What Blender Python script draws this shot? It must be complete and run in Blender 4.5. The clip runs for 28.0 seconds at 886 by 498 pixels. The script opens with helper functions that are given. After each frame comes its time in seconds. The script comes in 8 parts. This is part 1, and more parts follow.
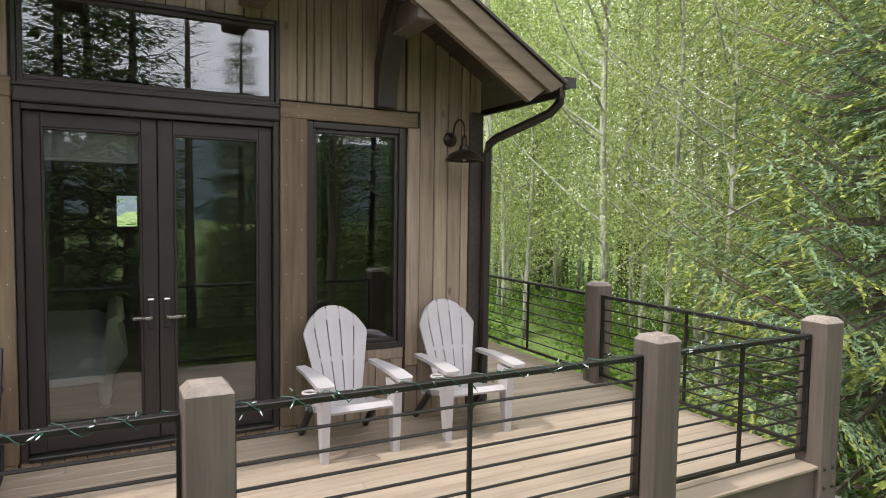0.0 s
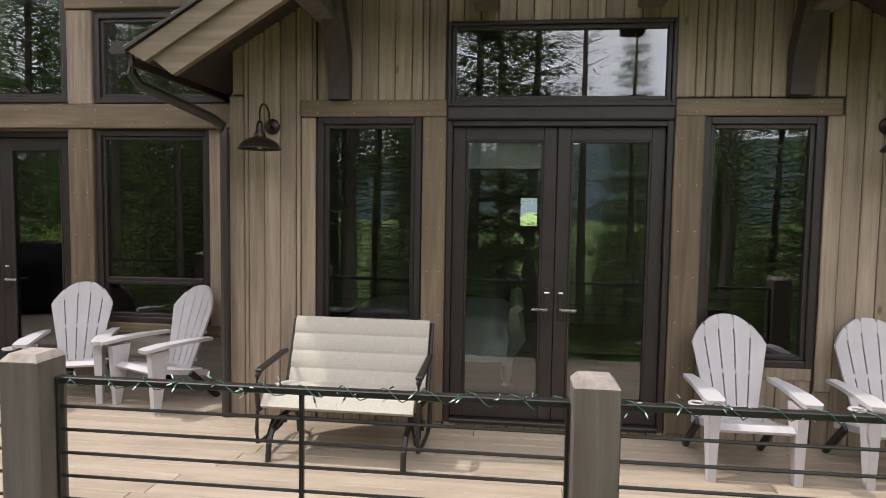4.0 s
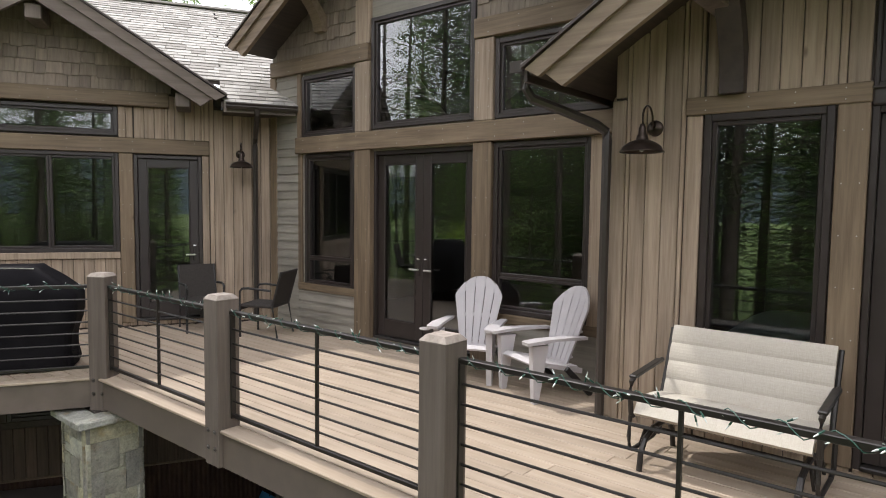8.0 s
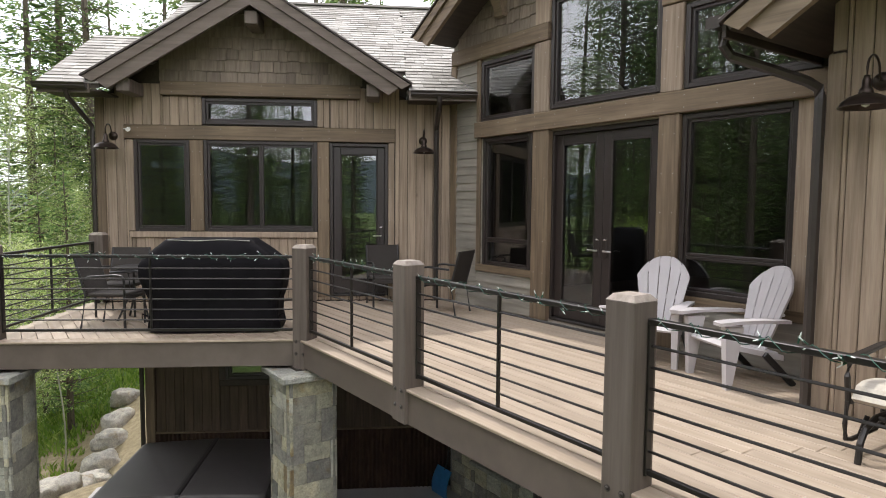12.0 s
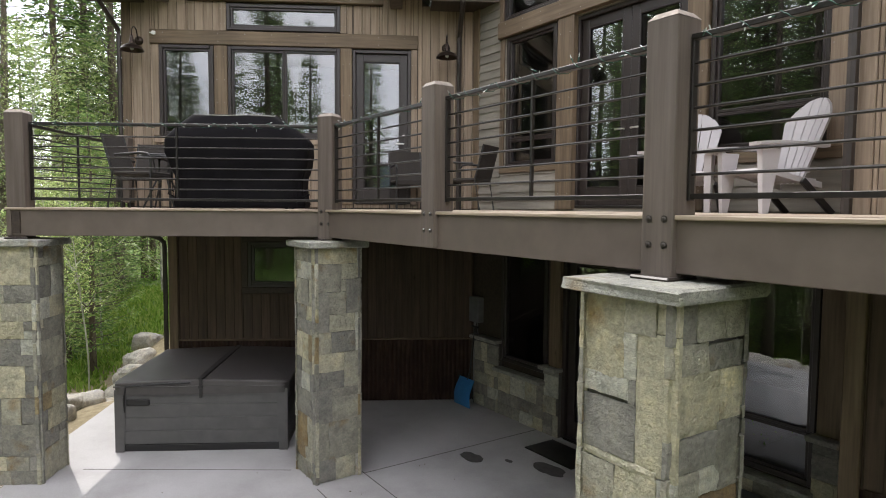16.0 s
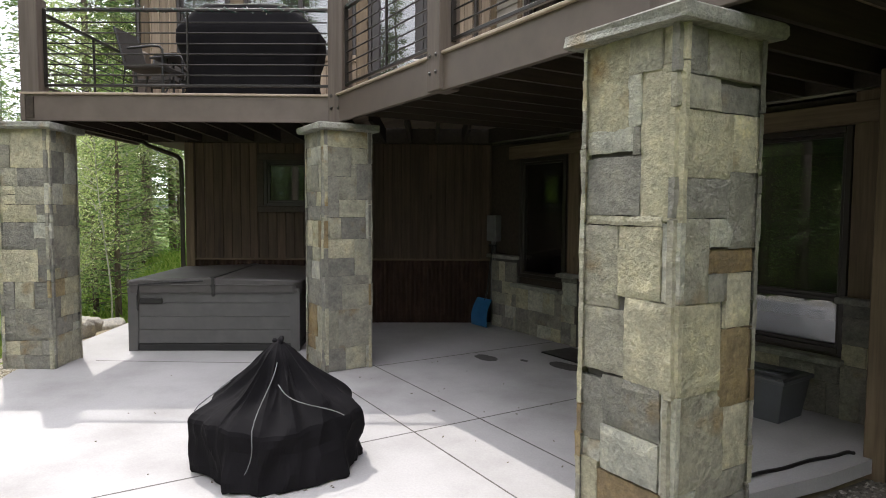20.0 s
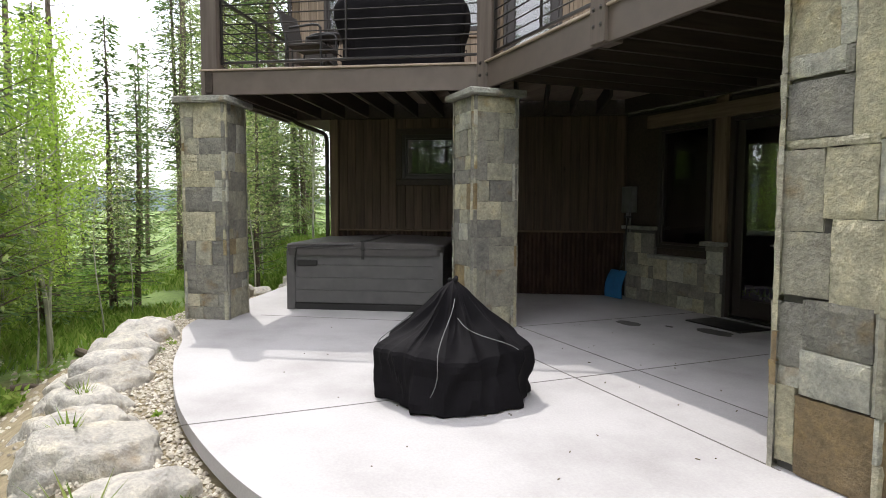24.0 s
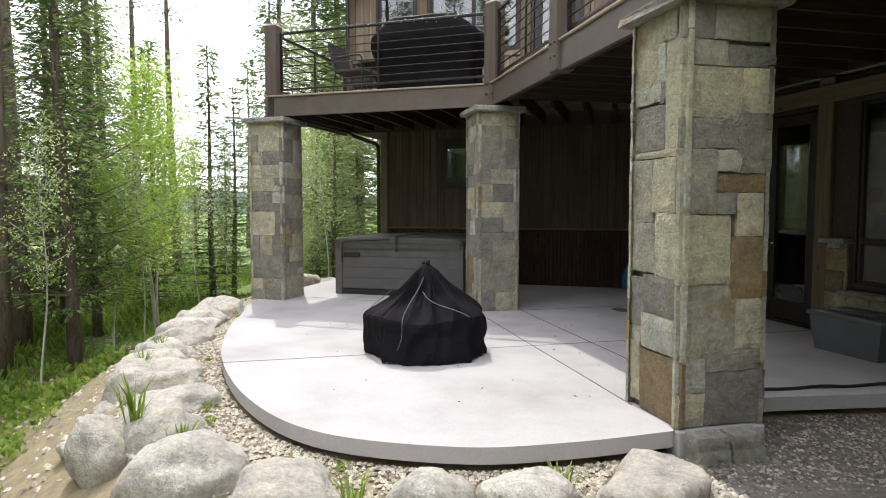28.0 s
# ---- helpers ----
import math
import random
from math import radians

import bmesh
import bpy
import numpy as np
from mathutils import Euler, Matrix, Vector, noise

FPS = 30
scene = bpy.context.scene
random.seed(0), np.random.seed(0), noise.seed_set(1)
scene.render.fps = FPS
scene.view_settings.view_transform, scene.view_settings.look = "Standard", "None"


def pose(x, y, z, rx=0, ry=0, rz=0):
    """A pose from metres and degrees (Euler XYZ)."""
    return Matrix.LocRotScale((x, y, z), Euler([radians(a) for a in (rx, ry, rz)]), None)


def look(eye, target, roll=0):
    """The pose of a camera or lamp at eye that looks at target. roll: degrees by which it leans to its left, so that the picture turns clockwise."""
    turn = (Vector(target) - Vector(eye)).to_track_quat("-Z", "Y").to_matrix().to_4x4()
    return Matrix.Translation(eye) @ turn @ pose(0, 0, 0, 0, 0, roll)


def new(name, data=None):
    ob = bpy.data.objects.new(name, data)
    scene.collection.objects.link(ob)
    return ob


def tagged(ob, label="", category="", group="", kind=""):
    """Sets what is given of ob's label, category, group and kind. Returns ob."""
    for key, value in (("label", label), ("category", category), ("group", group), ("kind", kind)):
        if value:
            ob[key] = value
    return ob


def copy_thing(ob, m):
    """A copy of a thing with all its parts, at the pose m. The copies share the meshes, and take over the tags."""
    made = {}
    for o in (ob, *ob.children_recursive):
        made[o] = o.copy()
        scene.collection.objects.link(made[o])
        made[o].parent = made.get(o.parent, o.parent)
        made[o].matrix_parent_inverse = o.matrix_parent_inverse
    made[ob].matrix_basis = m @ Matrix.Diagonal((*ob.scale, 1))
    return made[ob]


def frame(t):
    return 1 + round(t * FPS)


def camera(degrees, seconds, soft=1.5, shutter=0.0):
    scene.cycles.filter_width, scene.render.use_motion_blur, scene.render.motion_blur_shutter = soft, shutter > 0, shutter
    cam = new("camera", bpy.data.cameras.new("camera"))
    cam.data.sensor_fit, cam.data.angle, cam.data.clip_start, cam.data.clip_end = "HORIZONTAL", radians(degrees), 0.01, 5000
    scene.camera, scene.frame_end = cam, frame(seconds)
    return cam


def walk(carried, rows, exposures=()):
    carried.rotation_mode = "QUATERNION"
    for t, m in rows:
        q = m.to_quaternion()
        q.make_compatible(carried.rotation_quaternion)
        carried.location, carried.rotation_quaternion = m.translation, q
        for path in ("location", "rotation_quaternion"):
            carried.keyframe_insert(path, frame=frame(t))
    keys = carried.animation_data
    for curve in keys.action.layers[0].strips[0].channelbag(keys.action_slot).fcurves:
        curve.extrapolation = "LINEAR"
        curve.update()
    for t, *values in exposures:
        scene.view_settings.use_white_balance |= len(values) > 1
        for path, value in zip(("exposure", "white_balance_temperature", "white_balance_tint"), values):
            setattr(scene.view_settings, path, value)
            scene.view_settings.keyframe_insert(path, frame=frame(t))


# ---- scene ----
cam = camera(70.04, 28.0, soft=1.0)
PATH = [
    (0, (0.073, -0.029, 1.641), (0.999, 1.740, 1.522), 0.83),
    (0.5, (0.073, -0.026, 1.641), (0.894, 1.793, 1.521), 0.82),
    (1, (0.071, -0.033, 1.638), (0.793, 1.829, 1.519), 0.82),
    (1.5, (0.073, -0.036, 1.640), (0.661, 1.872, 1.519), 0.82),
    (2, (0.078, -0.039, 1.635), (0.499, 1.913, 1.513), 0.82),
    (2.5, (0.071, -0.047, 1.640), (0.314, 1.934, 1.512), 0.87),
    (3, (0.064, -0.047, 1.640), (0.136, 1.948, 1.511), 0.87),
    (3.5, (0.056, -0.043, 1.635), (-0.027, 1.951, 1.504), 0.86),
    (4, (0.052, -0.039, 1.638), (-0.173, 1.944, 1.505), 0.86),
    (4.5, (0.049, -0.042, 1.638), (-0.322, 1.919, 1.503), 0.84),
    (6.5, (0.017, -0.011, 1.640), (-0.887, 1.768, 1.503), 0.76),
    (7, (0.020, -0.009, 1.642), (-1.009, 1.700, 1.504), 0.73),
    (7.5, (0.018, -0.001, 1.646), (-1.138, 1.625, 1.507), 0.73),
    (8, (-0.010, -0.011, 1.645), (-1.275, 1.532, 1.505), 0.69),
    (8.5, (-0.038, -0.014, 1.643), (-1.410, 1.435, 1.502), 0.64),
    (9, (-0.049, -0.022, 1.638), (-1.527, 1.317, 1.496), 0.62),
    (9.5, (-0.059, -0.052, 1.646), (-1.612, 1.199, 1.501), 0.60),
    (10, (-0.070, -0.079, 1.649), (-1.672, 1.109, 1.503), 0.57),
    (10.5, (-0.078, -0.092, 1.617), (-1.697, 1.073, 1.468), 0.49),
    (11, (-0.072, -0.094, 1.591), (-1.693, 1.067, 1.443), 0.47),
    (11.5, (-0.062, -0.099, 1.543), (-1.686, 1.060, 1.396), 0.49),
    (12, (-0.051, -0.095, 1.399), (-1.678, 1.058, 1.252), 0.47),
    (12.5, (-0.044, -0.101, 1.194), (-1.674, 1.049, 1.051), 0.52),
    (14.5, (-0.024, -0.188, 0.411), (-1.666, 0.945, 0.279), 0.46),
    (15, (-0.049, -0.200, 0.215), (-1.697, 0.927, 0.085), 0.42),
    (15.5, (-0.063, -0.216, 0.030), (-1.714, 0.906, -0.101), 0.42),
    (16, (-0.076, -0.213, -0.150), (-1.731, 0.902, -0.279), 0.45),
    (16.5, (-0.091, -0.191, -0.327), (-1.750, 0.918, -0.456), 0.35),
    (17, (-0.098, -0.161, -0.518), (-1.763, 0.940, -0.646), 0.35),
    (17.5, (-0.096, -0.137, -0.710), (-1.767, 0.955, -0.835), 0.35),
    (18, (-0.089, -0.115, -0.898), (-1.767, 0.966, -1.024), 0.34),
    (18.5, (-0.094, -0.093, -1.097), (-1.778, 0.980, -1.221), 0.38),
    (19, (-0.100, -0.067, -1.262), (-1.790, 0.996, -1.388), 0.35),
    (19.5, (-0.083, -0.025, -1.374), (-1.779, 1.027, -1.502), 0.26),
    (20, (-0.055, 0.006, -1.456), (-1.759, 1.045, -1.582), 0.31),
    (20.5, (-0.025, 0.001, -1.571), (-1.737, 1.028, -1.696), 0.31),
    (22.5, (-0.013, -0.282, -1.808), (-1.756, 0.689, -1.945), 0.36),
    (23, (-0.032, -0.387, -1.831), (-1.792, 0.554, -1.963), 0.38),
    (23.5, (-0.052, -0.489, -1.841), (-1.848, 0.381, -1.973), 0.38),
    (24, (-0.101, -0.554, -1.826), (-1.946, 0.203, -1.968), 0.19),
    (24.5, (-0.142, -0.556, -1.798), (-2.027, 0.096, -1.948), 0.05),
    (25, (-0.137, -0.475, -1.775), (-2.029, 0.151, -1.931), 0.02),
    (25.5, (-0.068, -0.335, -1.774), (-1.975, 0.246, -1.929), -0.03),
    (26, (0.125, -0.167, -1.795), (-1.809, 0.320, -1.945), -0.03),
    (26.5, (0.484, 0.009, -1.824), (-1.458, 0.464, -1.969), -0.06),
    (27, (0.881, 0.148, -1.852), (-1.060, 0.610, -1.991), -0.17),
    (27.5, (1.233, 0.162, -1.855), (-0.709, 0.619, -1.992), -0.10),
    (28, (1.503, 0.093, -1.852), (-0.440, 0.550, -1.987), -0.02),
]
walk(cam, [(t, look(eye, target, roll)) for t, eye, target, roll in PATH], [(0, 0.44), (9, 0.48), (13, 0.52), (16, 0.58), (20, 0.62), (23, 0.52), (28, 0.50)])


# ---------------- light ----------------
world = bpy.data.worlds.new("overcast_sky")
scene.world = world
world.use_nodes = True
wt = world.node_tree
wt.nodes.clear()
w_out = wt.nodes.new("ShaderNodeOutputWorld")
w_bg = wt.nodes.new("ShaderNodeBackground")
w_sky = wt.nodes.new("ShaderNodeTexSky")
w_sky.sky_type = "NISHITA"
w_sky.sun_disc = False
w_sky.sun_elevation = radians(58.6)
w_sky.sun_rotation = radians(-94)
w_sky.altitude = 2700
w_tc = wt.nodes.new("ShaderNodeTexCoord")
w_map = wt.nodes.new("ShaderNodeMapping")
w_map.inputs["Scale"].default_value = (1.0, 1.0, 2.6)
w_noise = wt.nodes.new("ShaderNodeTexNoise")
w_noise.inputs["Scale"].default_value = 2.2
w_noise.inputs["Detail"].default_value = 7.0
w_ramp = wt.nodes.new("ShaderNodeValToRGB")
w_ramp.color_ramp.elements[0].position = 0.30
w_ramp.color_ramp.elements[0].color = (0.72, 0.72, 0.72, 1)
w_ramp.color_ramp.elements[1].position = 0.62
w_ramp.color_ramp.elements[1].color = (1, 1, 1, 1)
w_mix = wt.nodes.new("ShaderNodeMixRGB")
w_cloud = wt.nodes.new("ShaderNodeRGB")
w_cloud.outputs[0].default_value = (8.25, 8.15, 8.6, 1)
wt.links.new(w_tc.outputs["Generated"], w_map.inputs["Vector"])
wt.links.new(w_map.outputs["Vector"], w_noise.inputs["Vector"])
wt.links.new(w_noise.outputs["Fac"], w_ramp.inputs["Fac"])
wt.links.new(w_ramp.outputs["Color"], w_mix.inputs["Fac"])
wt.links.new(w_sky.outputs["Color"], w_mix.inputs["Color1"])
wt.links.new(w_cloud.outputs["Color"], w_mix.inputs["Color2"])
wt.links.new(w_mix.outputs["Color"], w_bg.inputs["Color"])
w_bg.inputs["Strength"].default_value = 0.295
wt.links.new(w_bg.outputs["Background"], w_out.inputs["Surface"])

sun_data = bpy.data.lights.new("sun", "SUN")
sun_data.energy = 2.35
sun_data.angle = radians(0.53)
sun_data.color = (1.0, 0.96, 0.91)
sun = new("sun", sun_data)
sun.matrix_world = look((-6.1, -0.40, 10.0), (0, 0, 0))


# ---------------- materials ----------------
def nodes_of(name):
    m = bpy.data.materials.new(name)
    m.use_nodes = True
    nt = m.node_tree
    return m, nt, nt.nodes["Principled BSDF"]


def coords(nt, scale, jitter=0.0):
    tc = nt.nodes.new("ShaderNodeTexCoord")
    mp = nt.nodes.new("ShaderNodeMapping")
    mp.inputs["Scale"].default_value = scale
    nt.links.new(tc.outputs["Object"], mp.inputs["Vector"])
    if jitter:
        oi = nt.nodes.new("ShaderNodeObjectInfo")
        mu = nt.nodes.new("ShaderNodeMath")
        mu.operation = "MULTIPLY"
        mu.inputs[1].default_value = jitter
        nt.links.new(oi.outputs["Random"], mu.inputs[0])
        nt.links.new(mu.outputs[0], mp.inputs["Location"])
    return mp.outputs["Vector"]


def noise_of(nt, vec, scale, detail=5.0, rough=0.55):
    n = nt.nodes.new("ShaderNodeTexNoise")
    n.inputs["Scale"].default_value = scale
    n.inputs["Detail"].default_value = detail
    n.inputs["Roughness"].default_value = rough
    nt.links.new(vec, n.inputs["Vector"])
    return n.outputs["Fac"]


def ramp_of(nt, fac, stops):
    r = nt.nodes.new("ShaderNodeValToRGB")
    els = r.color_ramp.elements
    while len(els) < len(stops):
        els.new(0.5)
    for e, (p, c) in zip(els, stops):
        e.position = p
        e.color = (*c, 1)
    nt.links.new(fac, r.inputs["Fac"])
    return r.outputs["Color"]


def mix_of(nt, fac, a, b, blend="MIX"):
    m = nt.nodes.new("ShaderNodeMixRGB")
    m.blend_type = blend
    for sock, v in (("Fac", fac), ("Color1", a), ("Color2", b)):
        if isinstance(v, (int, float)):
            m.inputs[sock].default_value = v
        elif isinstance(v, tuple):
            m.inputs[sock].default_value = (*v, 1)
        else:
            nt.links.new(v, m.inputs[sock])
    return m.outputs["Color"]


def bump_of(nt, bsdf, height, strength, distance=0.01):
    b = nt.nodes.new("ShaderNodeBump")
    b.inputs["Strength"].default_value = strength
    b.inputs["Distance"].default_value = distance
    nt.links.new(height, b.inputs["Height"])
    nt.links.new(b.outputs["Normal"], bsdf.inputs["Normal"])


def vary(nt, col, amount, hue=0.0):
    """Lighter and darker pieces, by the object's random number."""
    oi = nt.nodes.new("ShaderNodeObjectInfo")
    mr = nt.nodes.new("ShaderNodeMapRange")
    mr.inputs["To Min"].default_value = 1 - amount
    mr.inputs["To Max"].default_value = 1 + amount
    nt.links.new(oi.outputs["Random"], mr.inputs["Value"])
    hs = nt.nodes.new("ShaderNodeHueSaturation")
    nt.links.new(mr.outputs["Result"], hs.inputs["Value"])
    nt.links.new(col, hs.inputs["Color"])
    return hs.outputs["Color"]


def wood(name, dark, light, along=2, rough=0.75, piece=0.12, grain=26.0, knots=True, bump=0.35, stain=0.5):
    """Boards with grain along one axis, knots and weather stains."""
    m, nt, b = nodes_of(name)
    s = [1.0, 1.0, 1.0]
    s[along] = 0.05
    v = coords(nt, tuple(s), 7.3)
    g = noise_of(nt, v, grain, 6.0, 0.62)
    col = ramp_of(nt, g, [(0.30, dark), (0.68, light)])
    big = noise_of(nt, coords(nt, (1, 1, 0.5), 3.1), 1.7, 4.0)
    tone = ramp_of(nt, big, [(0.32, (1 - stain * 0.5,) * 3), (0.70, (1, 1, 1))])
    col = mix_of(nt, 1.0, col, tone, "MULTIPLY")
    if knots:
        vk = nt.nodes.new("ShaderNodeTexVoronoi")
        vk.inputs["Scale"].default_value = 3.2
        s2 = [1.0, 1.0, 1.0]
        s2[along] = 0.45
        nt.links.new(coords(nt, tuple(s2), 5.7), vk.inputs["Vector"])
        k = ramp_of(nt, vk.outputs["Distance"], [(0.02, (0.30, 0.26, 0.22)), (0.075, (1, 1, 1))])
        col = mix_of(nt, 0.8, col, k, "MULTIPLY")
    if piece:
        col = vary(nt, col, piece)
    nt.links.new(col, b.inputs["Base Color"])
    b.inputs["Roughness"].default_value = rough
    bump_of(nt, b, g, bump, 0.004)
    return m


def plain(name, c, rough=0.5, metal=0.0, spread=0.18, scale=9.0, bump=0.08, piece=0.0, coat=0.0):
    """Paint, metal or plastic with uneven tone and fine relief."""
    m, nt, b = nodes_of(name)
    v = coords(nt, (1, 1, 1), 4.0)
    n1 = noise_of(nt, v, scale, 6.0)
    lo = tuple(x * (1 - spread) for x in c)
    hi = tuple(min(1.0, x * (1 + spread)) for x in c)
    col = ramp_of(nt, n1, [(0.3, lo), (0.7, hi)])
    if piece:
        col = vary(nt, col, piece)
    nt.links.new(col, b.inputs["Base Color"])
    b.inputs["Metallic"].default_value = metal
    n2 = noise_of(nt, v, scale * 9, 3.0)
    rr = nt.nodes.new("ShaderNodeMapRange")
    rr.inputs["To Min"].default_value = max(0.02, rough - 0.10)
    rr.inputs["To Max"].default_value = min(1.0, rough + 0.10)
    nt.links.new(n1, rr.inputs["Value"])
    nt.links.new(rr.outputs["Result"], b.inputs["Roughness"])
    b.inputs["Coat Weight"].default_value = coat
    if bump:
        bump_of(nt, b, n2, bump, 0.003)
    return m


M_BOARD = wood("cedar_board", (0.212, 0.158, 0.110), (0.370, 0.288, 0.212), 2, 0.8, 0.13)
M_TRIM_V = wood("brown_timber_upright", (0.105, 0.073, 0.044), (0.200, 0.145, 0.090), 2, 0.7, 0.10)
M_TRIM_H = wood("brown_timber_level", (0.105, 0.073, 0.044), (0.200, 0.145, 0.090), 0, 0.7, 0.10)
M_RAKE = wood("rake_timber", (0.130, 0.096, 0.062), (0.215, 0.162, 0.108), 0, 0.7, 0.08)
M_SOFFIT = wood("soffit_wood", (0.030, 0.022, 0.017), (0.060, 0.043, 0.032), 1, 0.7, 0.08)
M_BRACE = plain("dark_stain_and_shade", (0.040, 0.029, 0.024), 0.6, 0, 0.25, 14, 0.2)
M_POST = wood("taupe_stained_post", (0.090, 0.070, 0.057), (0.148, 0.118, 0.098), 2, 0.75, 0.05, 18, False, 0.5)
M_CAP = wood("worn_post_top", (0.20, 0.165, 0.135), (0.34, 0.29, 0.25), 2, 0.8, 0.05, 20, False, 0.4)
M_RIM = plain("taupe_rim_paint", (0.110, 0.086, 0.070), 0.55, 0, 0.14, 5, 0.15)
# joist wood taken near black: the shade under the deck is in its colour
M_JOIST = wood("shaded_joist_wood", (0.022, 0.016, 0.012), (0.050, 0.036, 0.026), 1, 0.8, 0.15)
M_DECK = wood("composite_deck", (0.285, 0.222, 0.160), (0.385, 0.311, 0.238), 0, 0.6, 0.08, 17, False, 0.25, 0.35)
M_FRAME = plain("bronze_cladding", (0.025, 0.0185, 0.0165), 0.42, 0, 0.12, 6, 0.04)
M_RAIL = plain("black_bronze_steel", (0.020, 0.017, 0.015), 0.42, 0.3, 0.2, 12, 0.06)
M_GUTTER = plain("brown_gutter", (0.034, 0.027, 0.023), 0.38, 0.1, 0.12, 4, 0.02)
M_LAP = wood("grey_lap_siding", (0.205, 0.185, 0.152), (0.290, 0.265, 0.222), 0, 0.75, 0.06, 20, False, 0.3)
M_SHAKE = wood("brown_shake", (0.150, 0.118, 0.090), (0.250, 0.202, 0.156), 2, 0.8, 0.16, 24, False, 0.4)
M_CHROME = plain("satin_nickel", (0.62, 0.60, 0.57), 0.28, 1.0, 0.05, 8, 0.0)
M_PLASTIC = plain("grey_white_resin", (0.42, 0.395, 0.398), 0.5, 0, 0.06, 5, 0.05)
M_BLACKPL = plain("black_plastic", (0.015, 0.014, 0.014), 0.45, 0, 0.2, 9, 0.05)
M_SCREW = plain("steel_screw", (0.38, 0.36, 0.33), 0.35, 1.0, 0.1, 20, 0)
M_BLUE = plain("blue_plastic", (0.03, 0.16, 0.36), 0.4, 0, 0.15, 8, 0.05)
M_WHITE = plain("white_paint", (0.72, 0.71, 0.68), 0.5, 0, 0.06, 6, 0.03)
M_LED = plain("bulb_glass", (0.55, 0.58, 0.55), 0.15, 0, 0.1, 10, 0)
M_WIRE = plain("green_cord", (0.010, 0.060, 0.040), 0.5, 0, 0.2, 20, 0)


def make_glass(name, tint, gloss):
    """Window glass: clear, with a mirror gloss that grows at grazing angles."""
    m, nt, b = nodes_of(name)
    nt.nodes.remove(b)
    out = nt.nodes["Material Output"]
    tr = nt.nodes.new("ShaderNodeBsdfTransparent")
    tr.inputs["Color"].default_value = (*tint, 1)
    gl = nt.nodes.new("ShaderNodeBsdfGlossy")
    gl.inputs["Roughness"].default_value = 0.0
    gl.inputs["Color"].default_value = (0.93, 0.96, 0.98, 1)
    fr = nt.nodes.new("ShaderNodeFresnel")
    fr.inputs["IOR"].default_value = gloss
    v = coords(nt, (1, 1, 1), 9.0)
    bp = nt.nodes.new("ShaderNodeBump")
    bp.inputs["Strength"].default_value = 0.005
    bp.inputs["Distance"].default_value = 0.02
    nt.links.new(noise_of(nt, v, 1.6, 1.0), bp.inputs["Height"])
    nt.links.new(bp.outputs["Normal"], gl.inputs["Normal"])
    mx = nt.nodes.new("ShaderNodeMixShader")
    nt.links.new(fr.outputs["Fac"], mx.inputs["Fac"])
    nt.links.new(tr.outputs[0], mx.inputs[1])
    nt.links.new(gl.outputs[0], mx.inputs[2])
    nt.links.new(mx.outputs[0], out.inputs["Surface"])
    return m


M_GLASS = make_glass("window_glass", (0.85, 0.88, 0.87), 2.25)


def make_concrete():
    m, nt, b = nodes_of("broom_concrete")
    v = coords(nt, (1, 1, 1))
    a = noise_of(nt, v, 0.9, 8.0, 0.6)
    f = noise_of(nt, v, 60.0, 4.0, 0.7)
    col = ramp_of(nt, a, [(0.28, (0.305, 0.291, 0.287)), (0.52, (0.412, 0.399, 0.399)), (0.75, (0.465, 0.452, 0.455))])
    col = mix_of(nt, 0.25, col, ramp_of(nt, f, [(0.35, (0.6, 0.6, 0.6)), (0.65, (1, 1, 1))]), "MULTIPLY")
    nt.links.new(col, b.inputs["Base Color"])
    b.inputs["Roughness"].default_value = 0.85
    bump_of(nt, b, f, 0.25, 0.002)
    return m


M_CONC = make_concrete()


def make_stone(name, stops, rough=0.8):
    """Cleft stone; each piece picks its tone from the range."""
    m, nt, b = nodes_of(name)
    oi = nt.nodes.new("ShaderNodeObjectInfo")
    base = ramp_of(nt, oi.outputs["Random"], stops)
    v = coords(nt, (1, 1, 1), 30.0)
    a = noise_of(nt, v, 5.0, 7.0, 0.65)
    f = noise_of(nt, v, 38.0, 5.0, 0.7)
    col = mix_of(nt, 0.85, base, ramp_of(nt, a, [(0.22, (0.42, 0.41, 0.40)), (0.42, (0.80, 0.80, 0.79)), (0.58, (1.0, 0.99, 0.95)), (0.78, (1.28, 1.24, 1.08))]), "MULTIPLY")
    rust = noise_of(nt, coords(nt, (1, 1, 1), 17.0), 2.6, 4.0)
    rf = ramp_of(nt, rust, [(0.60, (0, 0, 0)), (0.74, (0.7, 0.7, 0.7))])
    col = mix_of(nt, rf, col, (0.22, 0.145, 0.062))
    blot = noise_of(nt, coords(nt, (1, 1, 1), 23.0), 14.0, 6.0, 0.75)
    col = mix_of(nt, 0.5, col, ramp_of(nt, blot, [(0.34, (0.50, 0.49, 0.48)), (0.50, (0.95, 0.95, 0.94)), (0.66, (1.30, 1.28, 1.20))]), "MULTIPLY")
    col = mix_of(nt, 0.6, col, ramp_of(nt, f, [(0.3, (0.5, 0.5, 0.5)), (0.7, (1.1, 1.1, 1.1))]), "MULTIPLY")
    nt.links.new(col, b.inputs["Base Color"])
    hs = nt.nodes.new("ShaderNodeHueSaturation")
    hs.inputs["Value"].default_value = 1.24
    hs.inputs["Saturation"].default_value = 1.3
    nt.links.new(col, hs.inputs["Color"])
    nt.links.new(hs.outputs["Color"], b.inputs["Base Color"])
    b.inputs["Roughness"].default_value = rough
    ad = nt.nodes.new("ShaderNodeMath")
    ad.operation = "ADD"
    nt.links.new(a, ad.inputs[0])
    nt.links.new(f, ad.inputs[1])
    bump_of(nt, b, ad.outputs[0], 1.0, 0.03)
    return m


